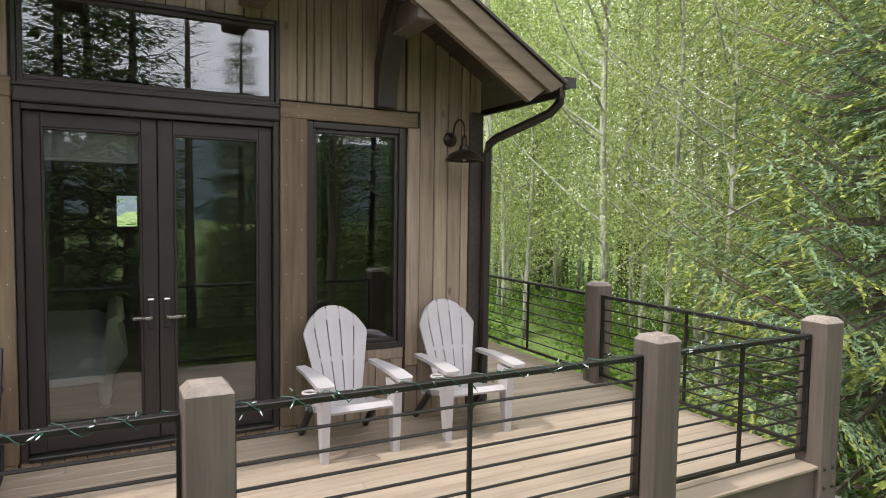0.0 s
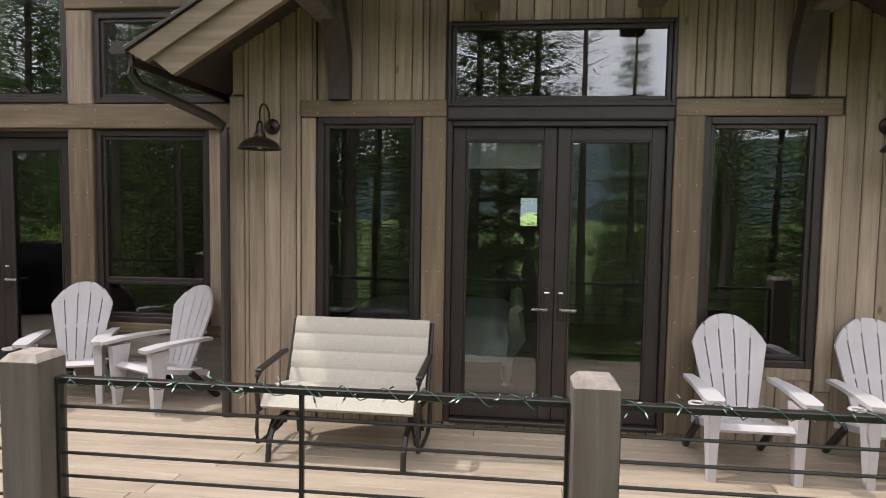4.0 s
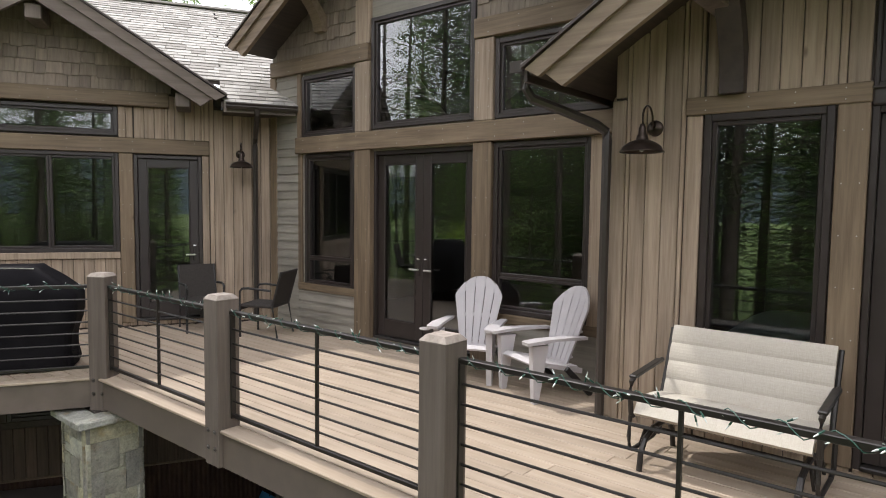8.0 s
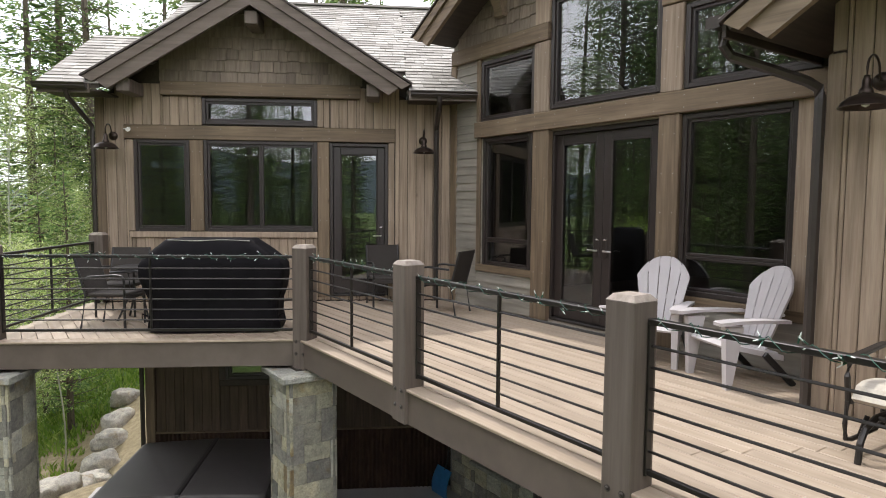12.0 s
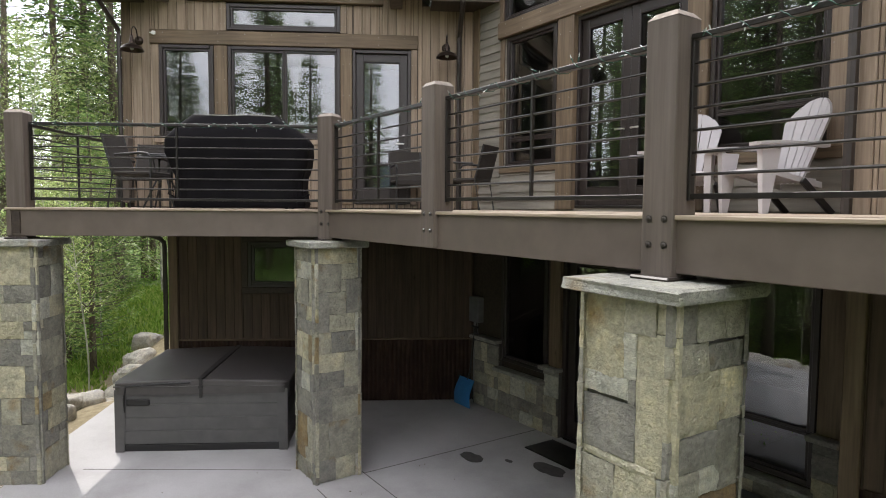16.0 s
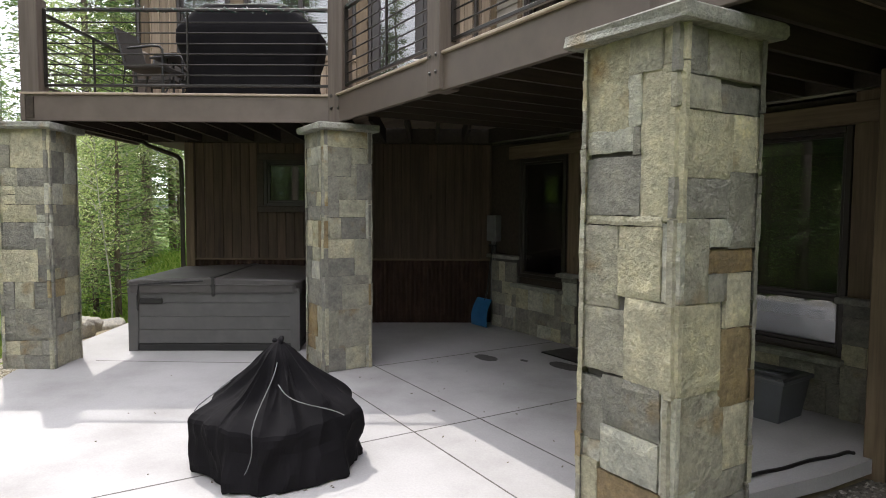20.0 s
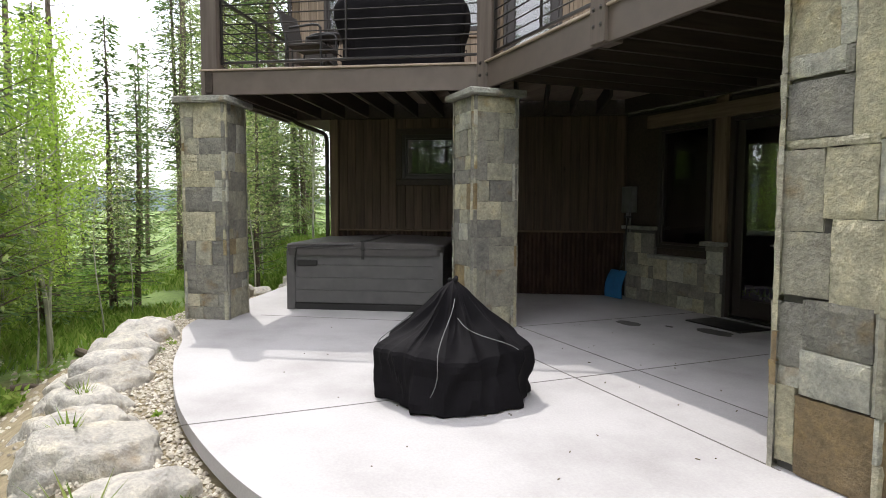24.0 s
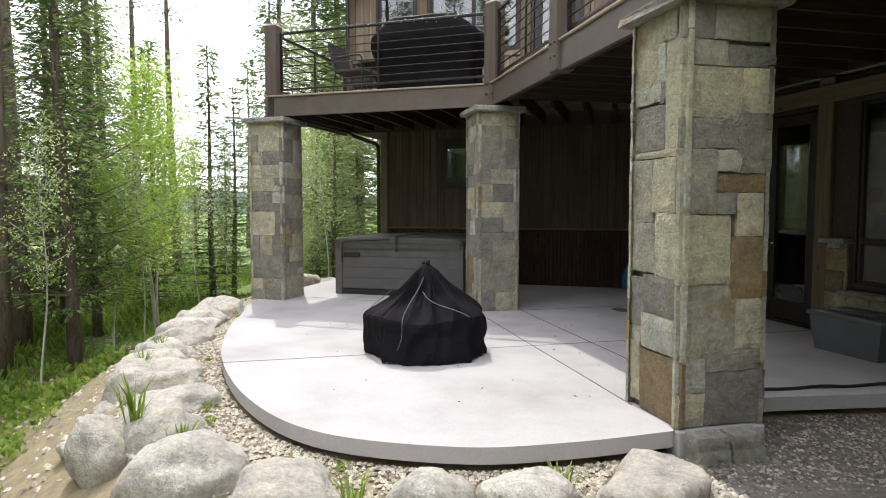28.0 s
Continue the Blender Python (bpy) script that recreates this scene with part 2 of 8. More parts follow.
M_STONE_GREY = make_stone("grey_ledge_stone", [(0.0, (0.230, 0.225, 0.207)), (0.5, (0.339, 0.328, 0.287)), (1.0, (0.460, 0.443, 0.368))])
M_STONE_DARK = make_stone("dark_ledge_stone", [(0.0, (0.196, 0.192, 0.179)), (0.5, (0.253, 0.247, 0.230)), (1.0, (0.316, 0.308, 0.282))])
M_STONE_BUFF = make_stone("buff_ledge_stone", [(0.0, (0.425, 0.402, 0.316)), (0.5, (0.483, 0.460, 0.368)), (1.0, (0.540, 0.512, 0.420))])
M_STONE_PALE = make_stone("pale_ledge_stone", [(0.0, (0.43, 0.43, 0.39)), (1.0, (0.52, 0.515, 0.465))])
M_STONE_RUST = make_stone("rusty_ledge_stone", [(0.0, (0.20, 0.155, 0.105)), (0.5, (0.26, 0.21, 0.145)), (1.0, (0.35, 0.295, 0.205))])
STONES = {"g": M_STONE_GREY, "d": M_STONE_DARK, "b": M_STONE_BUFF, "p": M_STONE_PALE, "r": M_STONE_RUST}
M_CAPSTONE = make_stone("cap_stone", [(0.0, (0.28, 0.28, 0.262)), (1.0, (0.33, 0.33, 0.307))])
M_MORTAR = plain("mortar", (0.10, 0.095, 0.085), 0.95, 0, 0.2, 30, 0.4)
M_BOULDER = make_stone("granite_boulder", [(0.0, (0.43, 0.41, 0.38)), (0.5, (0.50, 0.48, 0.45)), (1.0, (0.56, 0.54, 0.515))], 0.9)


def make_roof():
    m, nt, b = nodes_of("asphalt_shingle")
    g = nt.nodes.new("ShaderNodeNewGeometry")
    base = ramp_of(nt, g.outputs["Random Per Island"], [(0.0, (0.20, 0.185, 0.165)), (0.5, (0.29, 0.275, 0.25)), (1.0, (0.36, 0.34, 0.31))])
    v = coords(nt, (1, 1, 1))
    f = noise_of(nt, v, 90.0, 3.0)
    col = mix_of(nt, 0.5, base, ramp_of(nt, f, [(0.3, (0.6, 0.6, 0.6)), (0.7, (1.15, 1.15, 1.15))]), "MULTIPLY")
    nt.links.new(col, b.inputs["Base Color"])
    b.inputs["Roughness"].default_value = 0.95
    bump_of(nt, b, f, 0.4, 0.004)
    return m


M_ROOF = make_roof()


# ---------------- mesh helpers ----------------
class Mesh:
    """Collects vertices and faces for one mesh."""

    def __init__(self):
        self.v, self.f = [], []

    def add(self, verts, faces):
        o = len(self.v)
        self.v.extend(tuple(p) for p in verts)
        self.f.extend(tuple(i + o for i in q) for q in faces)
        return self

    def box(self, a, b, ch=0.0, m=None):
        """A box from corner a to corner b, its edges taken off by ch."""
        a, b = Vector(a), Vector(b)
        lo = Vector((min(a.x, b.x), min(a.y, b.y), min(a.z, b.z)))
        hi = Vector((max(a.x, b.x), max(a.y, b.y), max(a.z, b.z)))
        ch = min(ch, 0.45 * min(hi - lo))
        if ch <= 0:
            vs = [Vector((x, y, z)) for x in (lo.x, hi.x) for y in (lo.y, hi.y) for z in (lo.z, hi.z)]
            fs = [(0, 1, 3, 2), (4, 6, 7, 5), (0, 4, 5, 1), (2, 3, 7, 6), (0, 2, 6, 4), (1, 5, 7, 3)]
        else:
            vs, idx = [], {}
            for i in (0, 1):
                for j in (0, 1):
                    for k in (0, 1):
                        c = Vector((hi.x if i else lo.x, hi.y if j else lo.y, hi.z if k else lo.z))
                        s = Vector((-1 if i else 1, -1 if j else 1, -1 if k else 1)) * ch
                        for ax in range(3):
                            p = c + s
                            p[ax] = c[ax]
                            idx[i, j, k, ax] = len(vs)
                            vs.append(p)
            fs = []
            for ax in range(3):
                o1, o2 = (ax + 1) % 3, (ax + 2) % 3
                for sgn in (0, 1):
                    q = []
                    for u, w in ((0, 0), (1, 0), (1, 1), (0, 1)):
                        key = [0, 0, 0]
                        key[ax], key[o1], key[o2] = sgn, u, w
                        q.append(idx[key[0], key[1], key[2], ax])
                    fs.append(tuple(q) if sgn else tuple(reversed(q)))
                for u in (0, 1):
                    for w in (0, 1):
                        k0, k1 = [0, 0, 0], [0, 0, 0]
                        k0[ax], k1[ax] = 0, 1
                        k0[o1] = k1[o1] = u
                        k0[o2] = k1[o2] = w
                        q = (idx[k0[0], k0[1], k0[2], o1], idx[k1[0], k1[1], k1[2], o1], idx[k1[0], k1[1], k1[2], o2], idx[k0[0], k0[1], k0[2], o2])
                        fs.append(q if u == w else tuple(reversed(q)))
            for i in (0, 1):
                for j in (0, 1):
                    for k in (0, 1):
                        q = tuple(idx[i, j, k, ax] for ax in range(3))
                        fs.append(q if (i + j + k) % 2 else tuple(reversed(q)))
        if m is not None:
            vs = [m @ p for p in vs]
        return self.add(vs, fs)

    def beam(self, p, q, w, h, ch=0.0, up=(0, 0, 1)):
        """A bar from p to q, w across and h high."""
        p, q = Vector(p), Vector(q)
        x = (q - p).normalized()
        upv = Vector(up)
        if abs(x.dot(upv)) > 0.98:
            upv = Vector((0, 1, 0))
        y = upv.cross(x).normalized()
        z = x.cross(y)
        m = Matrix(((x.x, y.x, z.x, p.x), (x.y, y.y, z.y, p.y), (x.z, y.z, z.z, p.z), (0, 0, 0, 1)))
        return self.box((0, -w / 2, -h / 2), ((q - p).length, w / 2, h / 2), ch, m)

    def tube(self, pts, r, n=8, closed=False, flat=1.0):
        """A round bar along pts; r may be a list; flat squeezes it."""
        pts = [Vector(p) for p in pts]
        rs = r if isinstance(r, (list, tuple)) else [r] * len(pts)
        vs, fs = [], []
        ref = Vector((0, 0, 1))
        for i, p in enumerate(pts):
            t = (pts[min(i + 1, len(pts) - 1)] - pts[max(i - 1, 0)]).normalized()
            a = t.cross(ref)
            if a.length < 0.05:
                a = t.cross(Vector((1, 0, 0)))
            a.normalize()
            b = t.cross(a)
            for k in range(n):
                an = 2 * math.pi * k / n
                vs.append(p + (a * math.cos(an) + b * math.sin(an) * flat) * rs[i])
        for i in range(len(pts) - 1):
            for k in range(n):
                fs.append((i * n + k, i * n + (k + 1) % n, (i + 1) * n + (k + 1) % n, (i + 1) * n + k))
        fs.append(tuple(range(n - 1, -1, -1)))
        fs.append(tuple((len(pts) - 1) * n + k for k in range(n)))
        return self.add(vs, fs)

    def lathe(self, prof, n=20, m=None, cap=False):
        """Turns the profile of (radius, height) round z."""
        vs, fs = [], []
        for r, z in prof:
            for k in range(n):
                a = 2 * math.pi * k / n
                p = Vector((r * math.cos(a), r * math.sin(a), z))
                vs.append(m @ p if m is not None else p)
        for i in range(len(prof) - 1):
            for k in range(n):
                fs.append((i * n + k, i * n + (k + 1) % n, (i + 1) * n + (k + 1) % n, (i + 1) * n + k))
        if cap:
            fs.append(tuple(range(n - 1, -1, -1)))
            fs.append(tuple((len(prof) - 1) * n + k for k in range(n)))
        return self.add(vs, fs)

    def prism(self, poly, d, m=None):
        """The flat outline poly (3D points) pushed out by the vector d."""
        n = len(poly)
        vs = [Vector(p) for p in poly] + [Vector(p) + Vector(d) for p in poly]
        if m is not None:
            vs = [m @ p for p in vs]
        fs = [tuple(range(n - 1, -1, -1)), tuple(range(n, 2 * n))]
        fs += [(i, (i + 1) % n, n + (i + 1) % n, n + i) for i in range(n)]
        return self.add(vs, fs)

    def data(self, name, mat, smooth=False):
        me = bpy.data.meshes.new(name)
        me.from_pydata(self.v, [], self.f)
        me.materials.append(mat)
        if smooth:
            me.shade_smooth()
        me.update()
        return me


def part(name, mesh, mat, parent=None, label="", smooth=False, m=None):
    """One mesh object, under its thing or part."""
    data = mesh.data(name, mat, smooth) if isinstance(mesh, Mesh) else mesh
    ob = new(name, data)
    if parent is not None:
        ob.parent = parent
    if m is not None:
        ob.matrix_basis = m
    if label:
        ob["label"] = label
    return ob


def thing(name, label, category, m=None, group="", kind=""):
    ob = new(name)
    ob.empty_display_size = 0.2
    if m is not None:
        ob.matrix_basis = m
    return tagged(ob, label, category, group, kind)


def solid(name, mesh, mat, label, category="", kind="structure", smooth=False, m=None, group=""):
    """A one-mesh top-level object."""
    ob = part(name, mesh, mat, None, "", smooth, m)
    return tagged(ob, label, category, group, kind)


DECK = -0.11
PATIO = -3.27
BED = pose(0, 5.10, -0.05)
GREAT = pose(0.03, 5.87, -0.045)
BED_LOW = pose(0, 5.10, 0)
GREAT_LOW = pose(0.03, 5.87, 0)
WING = pose(-8.747, 5.05, 0, 0, 0, 60)


DECK_TOP = -0.175


def on_deck(x, y, turn=0.0, m=None):
    """A pose on the deck, in world places or in those of the wing."""
    q = m @ Vector((x, y, 0)) if m is not None else Vector((x, y, 0))
    base = pose(0, 0, 0, 0, 0, 60) if m is not None else Matrix.Identity(4)
    return Matrix.Translation((q.x, q.y, DECK_TOP)) @ base @ pose(0, 0, 0, 0, 0, turn)


# ---------------- ground ----------------
def smooth01(t):
    t = max(0.0, min(1.0, t))
    return t * t * (3 - 2 * t)


def spline(ctrl, steps=10):
    """A smooth line through the control points (x, y)."""
    out = []
    for i in range(len(ctrl) - 1):
        p0, p1, p2, p3 = (Vector(ctrl[max(0, min(len(ctrl) - 1, i + k))]) for k in (-1, 0, 1, 2))
        for j in range(steps):
            t = j / steps
            out.append(0.5 * (2 * p1 + (p2 - p0) * t + (2 * p0 - 5 * p1 + 4 * p2 - p3) * t * t + (3 * p1 - p0 - 3 * p2 + p3) * t ** 3))
    out.append(Vector(ctrl[-1]))
    return out


# the rounded edge of the patio, from its corner at the stone column to the far side
EDGE = spline([(-1.97, 2.40), (-1.94, 1.7), (-2.03, 1.0), (-2.50, 0.19), (-3.39, -0.29), (-4.75, -0.60), (-6.2, -0.67), (-7.2, -0.60), (-8.1, -0.55), (-9.2, -0.1), (-10.2, 0.45), (-11.4, 1.1)])
SLAB = EDGE + [Vector(p) for p in ((-11.6, 3.0), (-9.9, 7.4), (-2.2, 7.4), (-2.28, 5.0), (-2.30, 4.5), (-2.42, 3.6), (-2.45, 3.05))]


def near_edge(x, y):
    p = Vector((x, y))
    return min((p - e).length for e in EDGE[::2])


def inside(poly, x, y):
    c = False
    j = len(poly) - 1
    for i in range(len(poly)):
        a, b = poly[i], poly[j]
        if (a[1] > y) != (b[1] > y) and x < (b[0] - a[0]) * (y - a[1]) / (b[1] - a[1]) + a[0]:
            c = not c
        j = i
    return c


def ground_z(x, y):
    z = PATIO - 0.16
    if x < -1.2 or y < 2.0:
        k = near_edge(x, y)
        if not inside(SLAB, x, y):
            z -= 0.95 * smooth01((k - 0.45) / 2.3) * smooth01((3.5 - y) / 2.5) * smooth01((2.5 - x) / 3.0)
    # the land rises along the side of the house and behind it
    z += 2.4 * smooth01((y - 2.0) / 11.0) * smooth01((x - 3.0) / 4.0)
    z += 0.9 * smooth01((y - 2.0) / 14.0) * smooth01((-9.5 - x) / 5.0)
    far = math.hypot(x + 3, y - 2)
    z += 0.32 * noise.noise(Vector((x * 0.11, y * 0.11, 1.3))) * smooth01((far - 5) / 8)
    z += 0.05 * noise.noise(Vector((x * 0.8, y * 0.8, 4.1))) * smooth01((far - 4.5) / 3)
    z -= 1.6 * smooth01((far - 14) / 40) * smooth01((2 - y) / 10)
    return z


def make_ground_material():
    m, nt, b = nodes_of("forest_floor")
    v = coords(nt, (1, 1, 1))
    a = noise_of(nt, v, 0.55, 7.0, 0.6)
    c = noise_of(nt, v, 9.0, 6.0, 0.65)
    d = noise_of(nt, v, 70.0, 3.0, 0.7)
    dirt = ramp_of(nt, c, [(0.3, (0.18, 0.145, 0.085)), (0.7, (0.32, 0.265, 0.165))])
    side = nt.nodes.new("ShaderNodeVectorMath")
    side.operation = "DISTANCE"
    side.inputs[1].default_value = (-13.4, 3.4, -3.3)
    nt.links.new(v, side.inputs[0])
    wider = nt.nodes.new("ShaderNodeMath")
    wider.operation = "ADD"
    wider.inputs[1].default_value = 2.2
    nt.links.new(side.outputs["Value"], wider.inputs[0])
    least = nt.nodes.new("ShaderNodeMath")
    least.operation = "MINIMUM"
    nt.links.new(wider.outputs[0], least.inputs[1])
    near = nt.nodes.new("ShaderNodeVectorMath")
    near.operation = "DISTANCE"
    near.inputs[1].default_value = (-4.9, 1.6, -3.9)
    nt.links.new(v, near.inputs[0])
    reach = nt.nodes.new("ShaderNodeMapRange")
    reach.inputs["From Min"].default_value = 5.6
    reach.inputs["From Max"].default_value = 8.0
    reach.inputs["To Min"].default_value = -0.22
    reach.inputs["To Max"].default_value = 0.20
    nt.links.new(near.outputs["Value"], least.inputs[0])
    nt.links.new(least.outputs[0], reach.inputs["Value"])
    both = nt.nodes.new("ShaderNodeMath")
    both.operation = "ADD"
    nt.links.new(a, both.inputs[0])
    nt.links.new(reach.outputs["Result"], both.inputs[1])
    a = both.outputs[0]
    grass = ramp_of(nt, c, [(0.3, (0.085, 0.145, 0.028)), (0.7, (0.19, 0.27, 0.065))])
    mask = ramp_of(nt, a, [(0.44, (0, 0, 0)), (0.56, (1, 1, 1))])
    col = mix_of(nt, mask, dirt, grass)
    col = mix_of(nt, 0.4, col, ramp_of(nt, d, [(0.3, (0.55, 0.55, 0.55)), (0.7, (1.15, 1.15, 1.15))]), "MULTIPLY")
    nt.links.new(col, b.inputs["Base Color"])
    b.inputs["Roughness"].default_value = 0.95
    bump_of(nt, b, d, 0.5, 0.02)
    return m


M_GROUND = make_ground_material()


def build_ground():
    def ticks(lo, hi, fine_lo, fine_hi, step):
        ts = [fine_lo + step * i for i in range(int((fine_hi - fine_lo) / step) + 1)]
        s, x = step, fine_lo
        while x > lo:
            s *= 1.28
            x -= s
            ts.insert(0, max(x, lo))
        s, x = step, fine_hi
        while x < hi:
            s *= 1.28
            x += s
            ts.append(min(x, hi))
        return ts
    xs = ticks(-900, 900, -16, 12, 0.35)
    ys = ticks(-900, 900, -12, 16, 0.35)
    g = Mesh()
    g.v = [(x, y, ground_z(x, y)) for y in ys for x in xs]
    nx = len(xs)
    g.f = [(j * nx + i, j * nx + i + 1, (j + 1) * nx + i + 1, (j + 1) * nx + i) for j in range(len(ys) - 1) for i in range(nx - 1)]
    solid("ground", g, M_GROUND, "grassy forest floor with bare dirt patches", "ground", smooth=True)


build_ground()


def build_hills():
    m, nt, b = nodes_of("hazy_wooded_hill")
    v = coords(nt, (1, 1, 1))
    n1 = noise_of(nt, v, 0.09, 8.0, 0.7)
    # the blue of distant haze is put into the conifer colour
    nt.links.new(ramp_of(nt, n1, [(0.3, (0.040, 0.062, 0.070)), (0.7, (0.075, 0.110, 0.122))]), b.inputs["Base Color"])
    b.inputs["Roughness"].default_value = 1.0
    g = Mesh()
    n = 120
    for ring, (r, h) in enumerate(((330, -12), (470, 26), (620, 44), (760, 40))):
        for k in range(n):
            a = 2 * math.pi * k / n
            hh = h * (0.55 + 0.75 * noise.noise(Vector((math.cos(a) * 2.3, math.sin(a) * 2.3, ring * 0.2 + 3)))) if h > 0 else h
            # higher ridge in front of the house
            hh += (40 if h > 0 else 0) * max(0.0, math.cos(a - radians(-75))) ** 3
            g.v.append((r * math.cos(a), r * math.sin(a), hh))
    for j in range(3):
        for k in range(n):
            g.f.append((j * n + k, j * n + (k + 1) % n, (j + 1) * n + (k + 1) % n, (j + 1) * n + k))
    solid("backdrop", g, m, "distant hills of dark conifers, with blue haze in their colour", "hills", smooth=True)


build_hills()


# ---------------- patio ----------------
def build_patio():
    s = Mesh()
    s.prism([(p.x, p.y, PATIO - 0.105) for p in SLAB], (0, 0, 0.105))
    solid("patio", s, M_CONC, "pale broom-finished concrete patio with a rounded edge", "patio")
    joints = Mesh()
    lines = [((-10.6, 3.09), (-2.46, 3.09)), ((-4.5, 5.8), (-4.47, -0.60)), ((-6.6, 3.09), (-6.6, 5.8)), ((-7.15, 2.4), (-8.5, 0.35)), ((-2.5, 2.42), (-4.48, 2.44)), ((-4.48, 2.44), (-6.5, 2.46))]
    for a, b in lines:
        joints.beam((*a, PATIO + 0.0005), (*b, PATIO + 0.0005), 0.011, 0.003)
    rnd = random.Random(14)
    for x, y, r in ((-6.30, 4.44, 0.15), (-5.49, 4.99, 0.19), (-5.95, 4.75, 0.05)):
        spot = Mesh()
        ring = [(x + r * (1 + 0.3 * noise.noise(Vector((math.cos(a) * 1.5 + x, math.sin(a) * 1.5, 0)))) * math.cos(a) * 1.3, y + r * 0.7 * (1 + 0.35 * noise.noise(Vector((math.cos(a) * 2, math.sin(a) * 2 + y, 3)))) * math.sin(a), PATIO + 0.0008) for a in [2 * math.pi * k / 26 for k in range(26)]]
        spot.prism(ring, (0, 0, 0.0012))
        part("stain", spot, plain("damp_stain", (0.075, 0.07, 0.066), 0.75, 0, 0.3, 20), bpy.data.objects["patio"], "dark greasy stain")
    crumbs = Mesh()
    for k in range(46):
        a, q = rnd.uniform(0, 6.28), rnd.random() ** 0.5
        x, y = -5.3 + 3.0 * q * math.cos(a), 1.9 + 2.1 * q * math.sin(a)
        if inside(SLAB, x, y):
            l = rnd.uniform(0.006, 0.03)
            crumbs.beam((x, y, PATIO + 0.003), (x + l * math.cos(a * 3), y + l * math.sin(a * 3), PATIO + 0.004), 0.006, 0.005)
    part("litter", crumbs, plain("dry_leaf_litter", (0.11, 0.085, 0.05), 0.9), bpy.data.objects["patio"], "scattered bits of dry leaf")["kind"] = "stuff"
    part("control_joint", joints, plain("joint_dirt", (0.10, 0.09, 0.08), 0.9), bpy.data.objects["patio"], "dark saw-cut joints")


build_patio()


# ---------------- walls ----------------
def with_holes(mesh, x0, x1, z0, z1, holes, t):
    """A wall sheet, t thick, cut open where the holes are."""
    xs = sorted({x0, x1, *[min(max(h[0], x0), x1) for h in holes], *[min(max(h[1], x0), x1) for h in holes]})
    zs = sorted({z0, z1, *[min(max(h[2], z0), z1) for h in holes], *[min(max(h[3], z0), z1) for h in holes]})
    for i in range(len(xs) - 1):
        run = None
        for j in range(len(zs) - 1):
            cx, cz = (xs[i] + xs[i + 1]) / 2, (zs[j] + zs[j + 1]) / 2
            hole = any(h[0] < cx < h[1] and h[2] < cz < h[3] for h in holes)
            if not hole:
                run = [zs[j], zs[j + 1]] if run is None else [run[0], zs[j + 1]]
            if (hole or j == len(zs) - 2) and run is not None:
                mesh.box((xs[i], 0, run[0]), (xs[i + 1], t, run[1]))
                run = None
    return mesh


def upright_boards(parent, x0, x1, z0, top, holes, w, mat, y=-0.02):
    """Vertical boards; top(x) gives where they end above."""
    cuts = sorted({x0, x1, *[h[0] for h in holes if x0 < h[0] < x1], *[h[1] for h in holes if x0 < h[1] < x1]})
    edges = []
    x = x0
    while x < x1 - 0.02:
        edges.append(x)
        x += w
    grid = sorted(set(edges) | set(cuts))
    grid = [g for i, g in enumerate(grid) if i == 0 or g - grid[i - 1] > 0.012] + [x1]
    for a, b in zip(grid, grid[1:]):
        if b - a < 0.02:
            continue
        c = (a + b) / 2
        zs = [(z0, top(c))]
        for h in holes:
            if h[0] - 0.005 < c < h[1] + 0.005:
                nxt = []
                for lo, hi in zs:
                    if h[3] <= lo or h[2] >= hi:
                        nxt.append((lo, hi))
                    else:
                        if h[2] - lo > 0.03:
                            nxt.append((lo, h[2]))
                        if hi - h[3] > 0.03:
                            nxt.append((h[3], hi))
                zs = nxt
        for lo, hi in zs:
            if hi - lo > 0.04:
                part("board", Mesh().box((a + 0.0028, y, lo), (b - 0.0028, 0.0, hi), 0.006), mat, parent)


def lap_boards(parent, x0, x1, z0, z1, step, mat):
    """Lap siding: each board leans out at its foot."""
    z = z0
    while z < z1 - 0.02:
        top = min(z + step + 0.02, z1)
        me = Mesh().prism([(x0, -0.026, z), (x0, 0, z), (x0, 0, top), (x0, -0.008, top)], (x1 - x0, 0, 0))
        part("siding_board", me, mat, parent)
        z += step


def shakes(parent, x0, x1, z0, top, row, rnd, mat):
    """Straight-edged wall shingles in courses, uneven at the butt."""
    z, k = z0, 0
    while z < z0 + 3.0:
        x = x0 - rnd.random() * 0.15
        any_piece = False
        while x < x1:
            w = rnd.choice((0.10, 0.14, 0.17, 0.21, 0.25))
            a, b = max(x, x0), min(x + w, x1)
            if b - a > 0.03:
                ha, hb = (max(z - 0.015, min(z + row + 0.02, top(q))) for q in (a, b))
                if max(ha, hb) - z > 0.03:
                    any_piece = True
                    butt = z - rnd.choice((0, 0, 0.012, 0.02))
                    me = Mesh().add([(q, y, z_) for q, h in ((a + 0.002, ha), (b - 0.002, hb)) for y, z_ in ((-0.034, butt), (-0.004, butt), (0, h), (-0.014, h))], [(0, 3, 2, 1), (4, 5, 6, 7), (0, 1, 5, 4), (1, 2, 6, 5), (2, 3, 7, 6), (3, 0, 4, 7)])
                    part("shake", me, mat, parent)
            x += w
        if not any_piece:
            break
        z += row
        k += 1


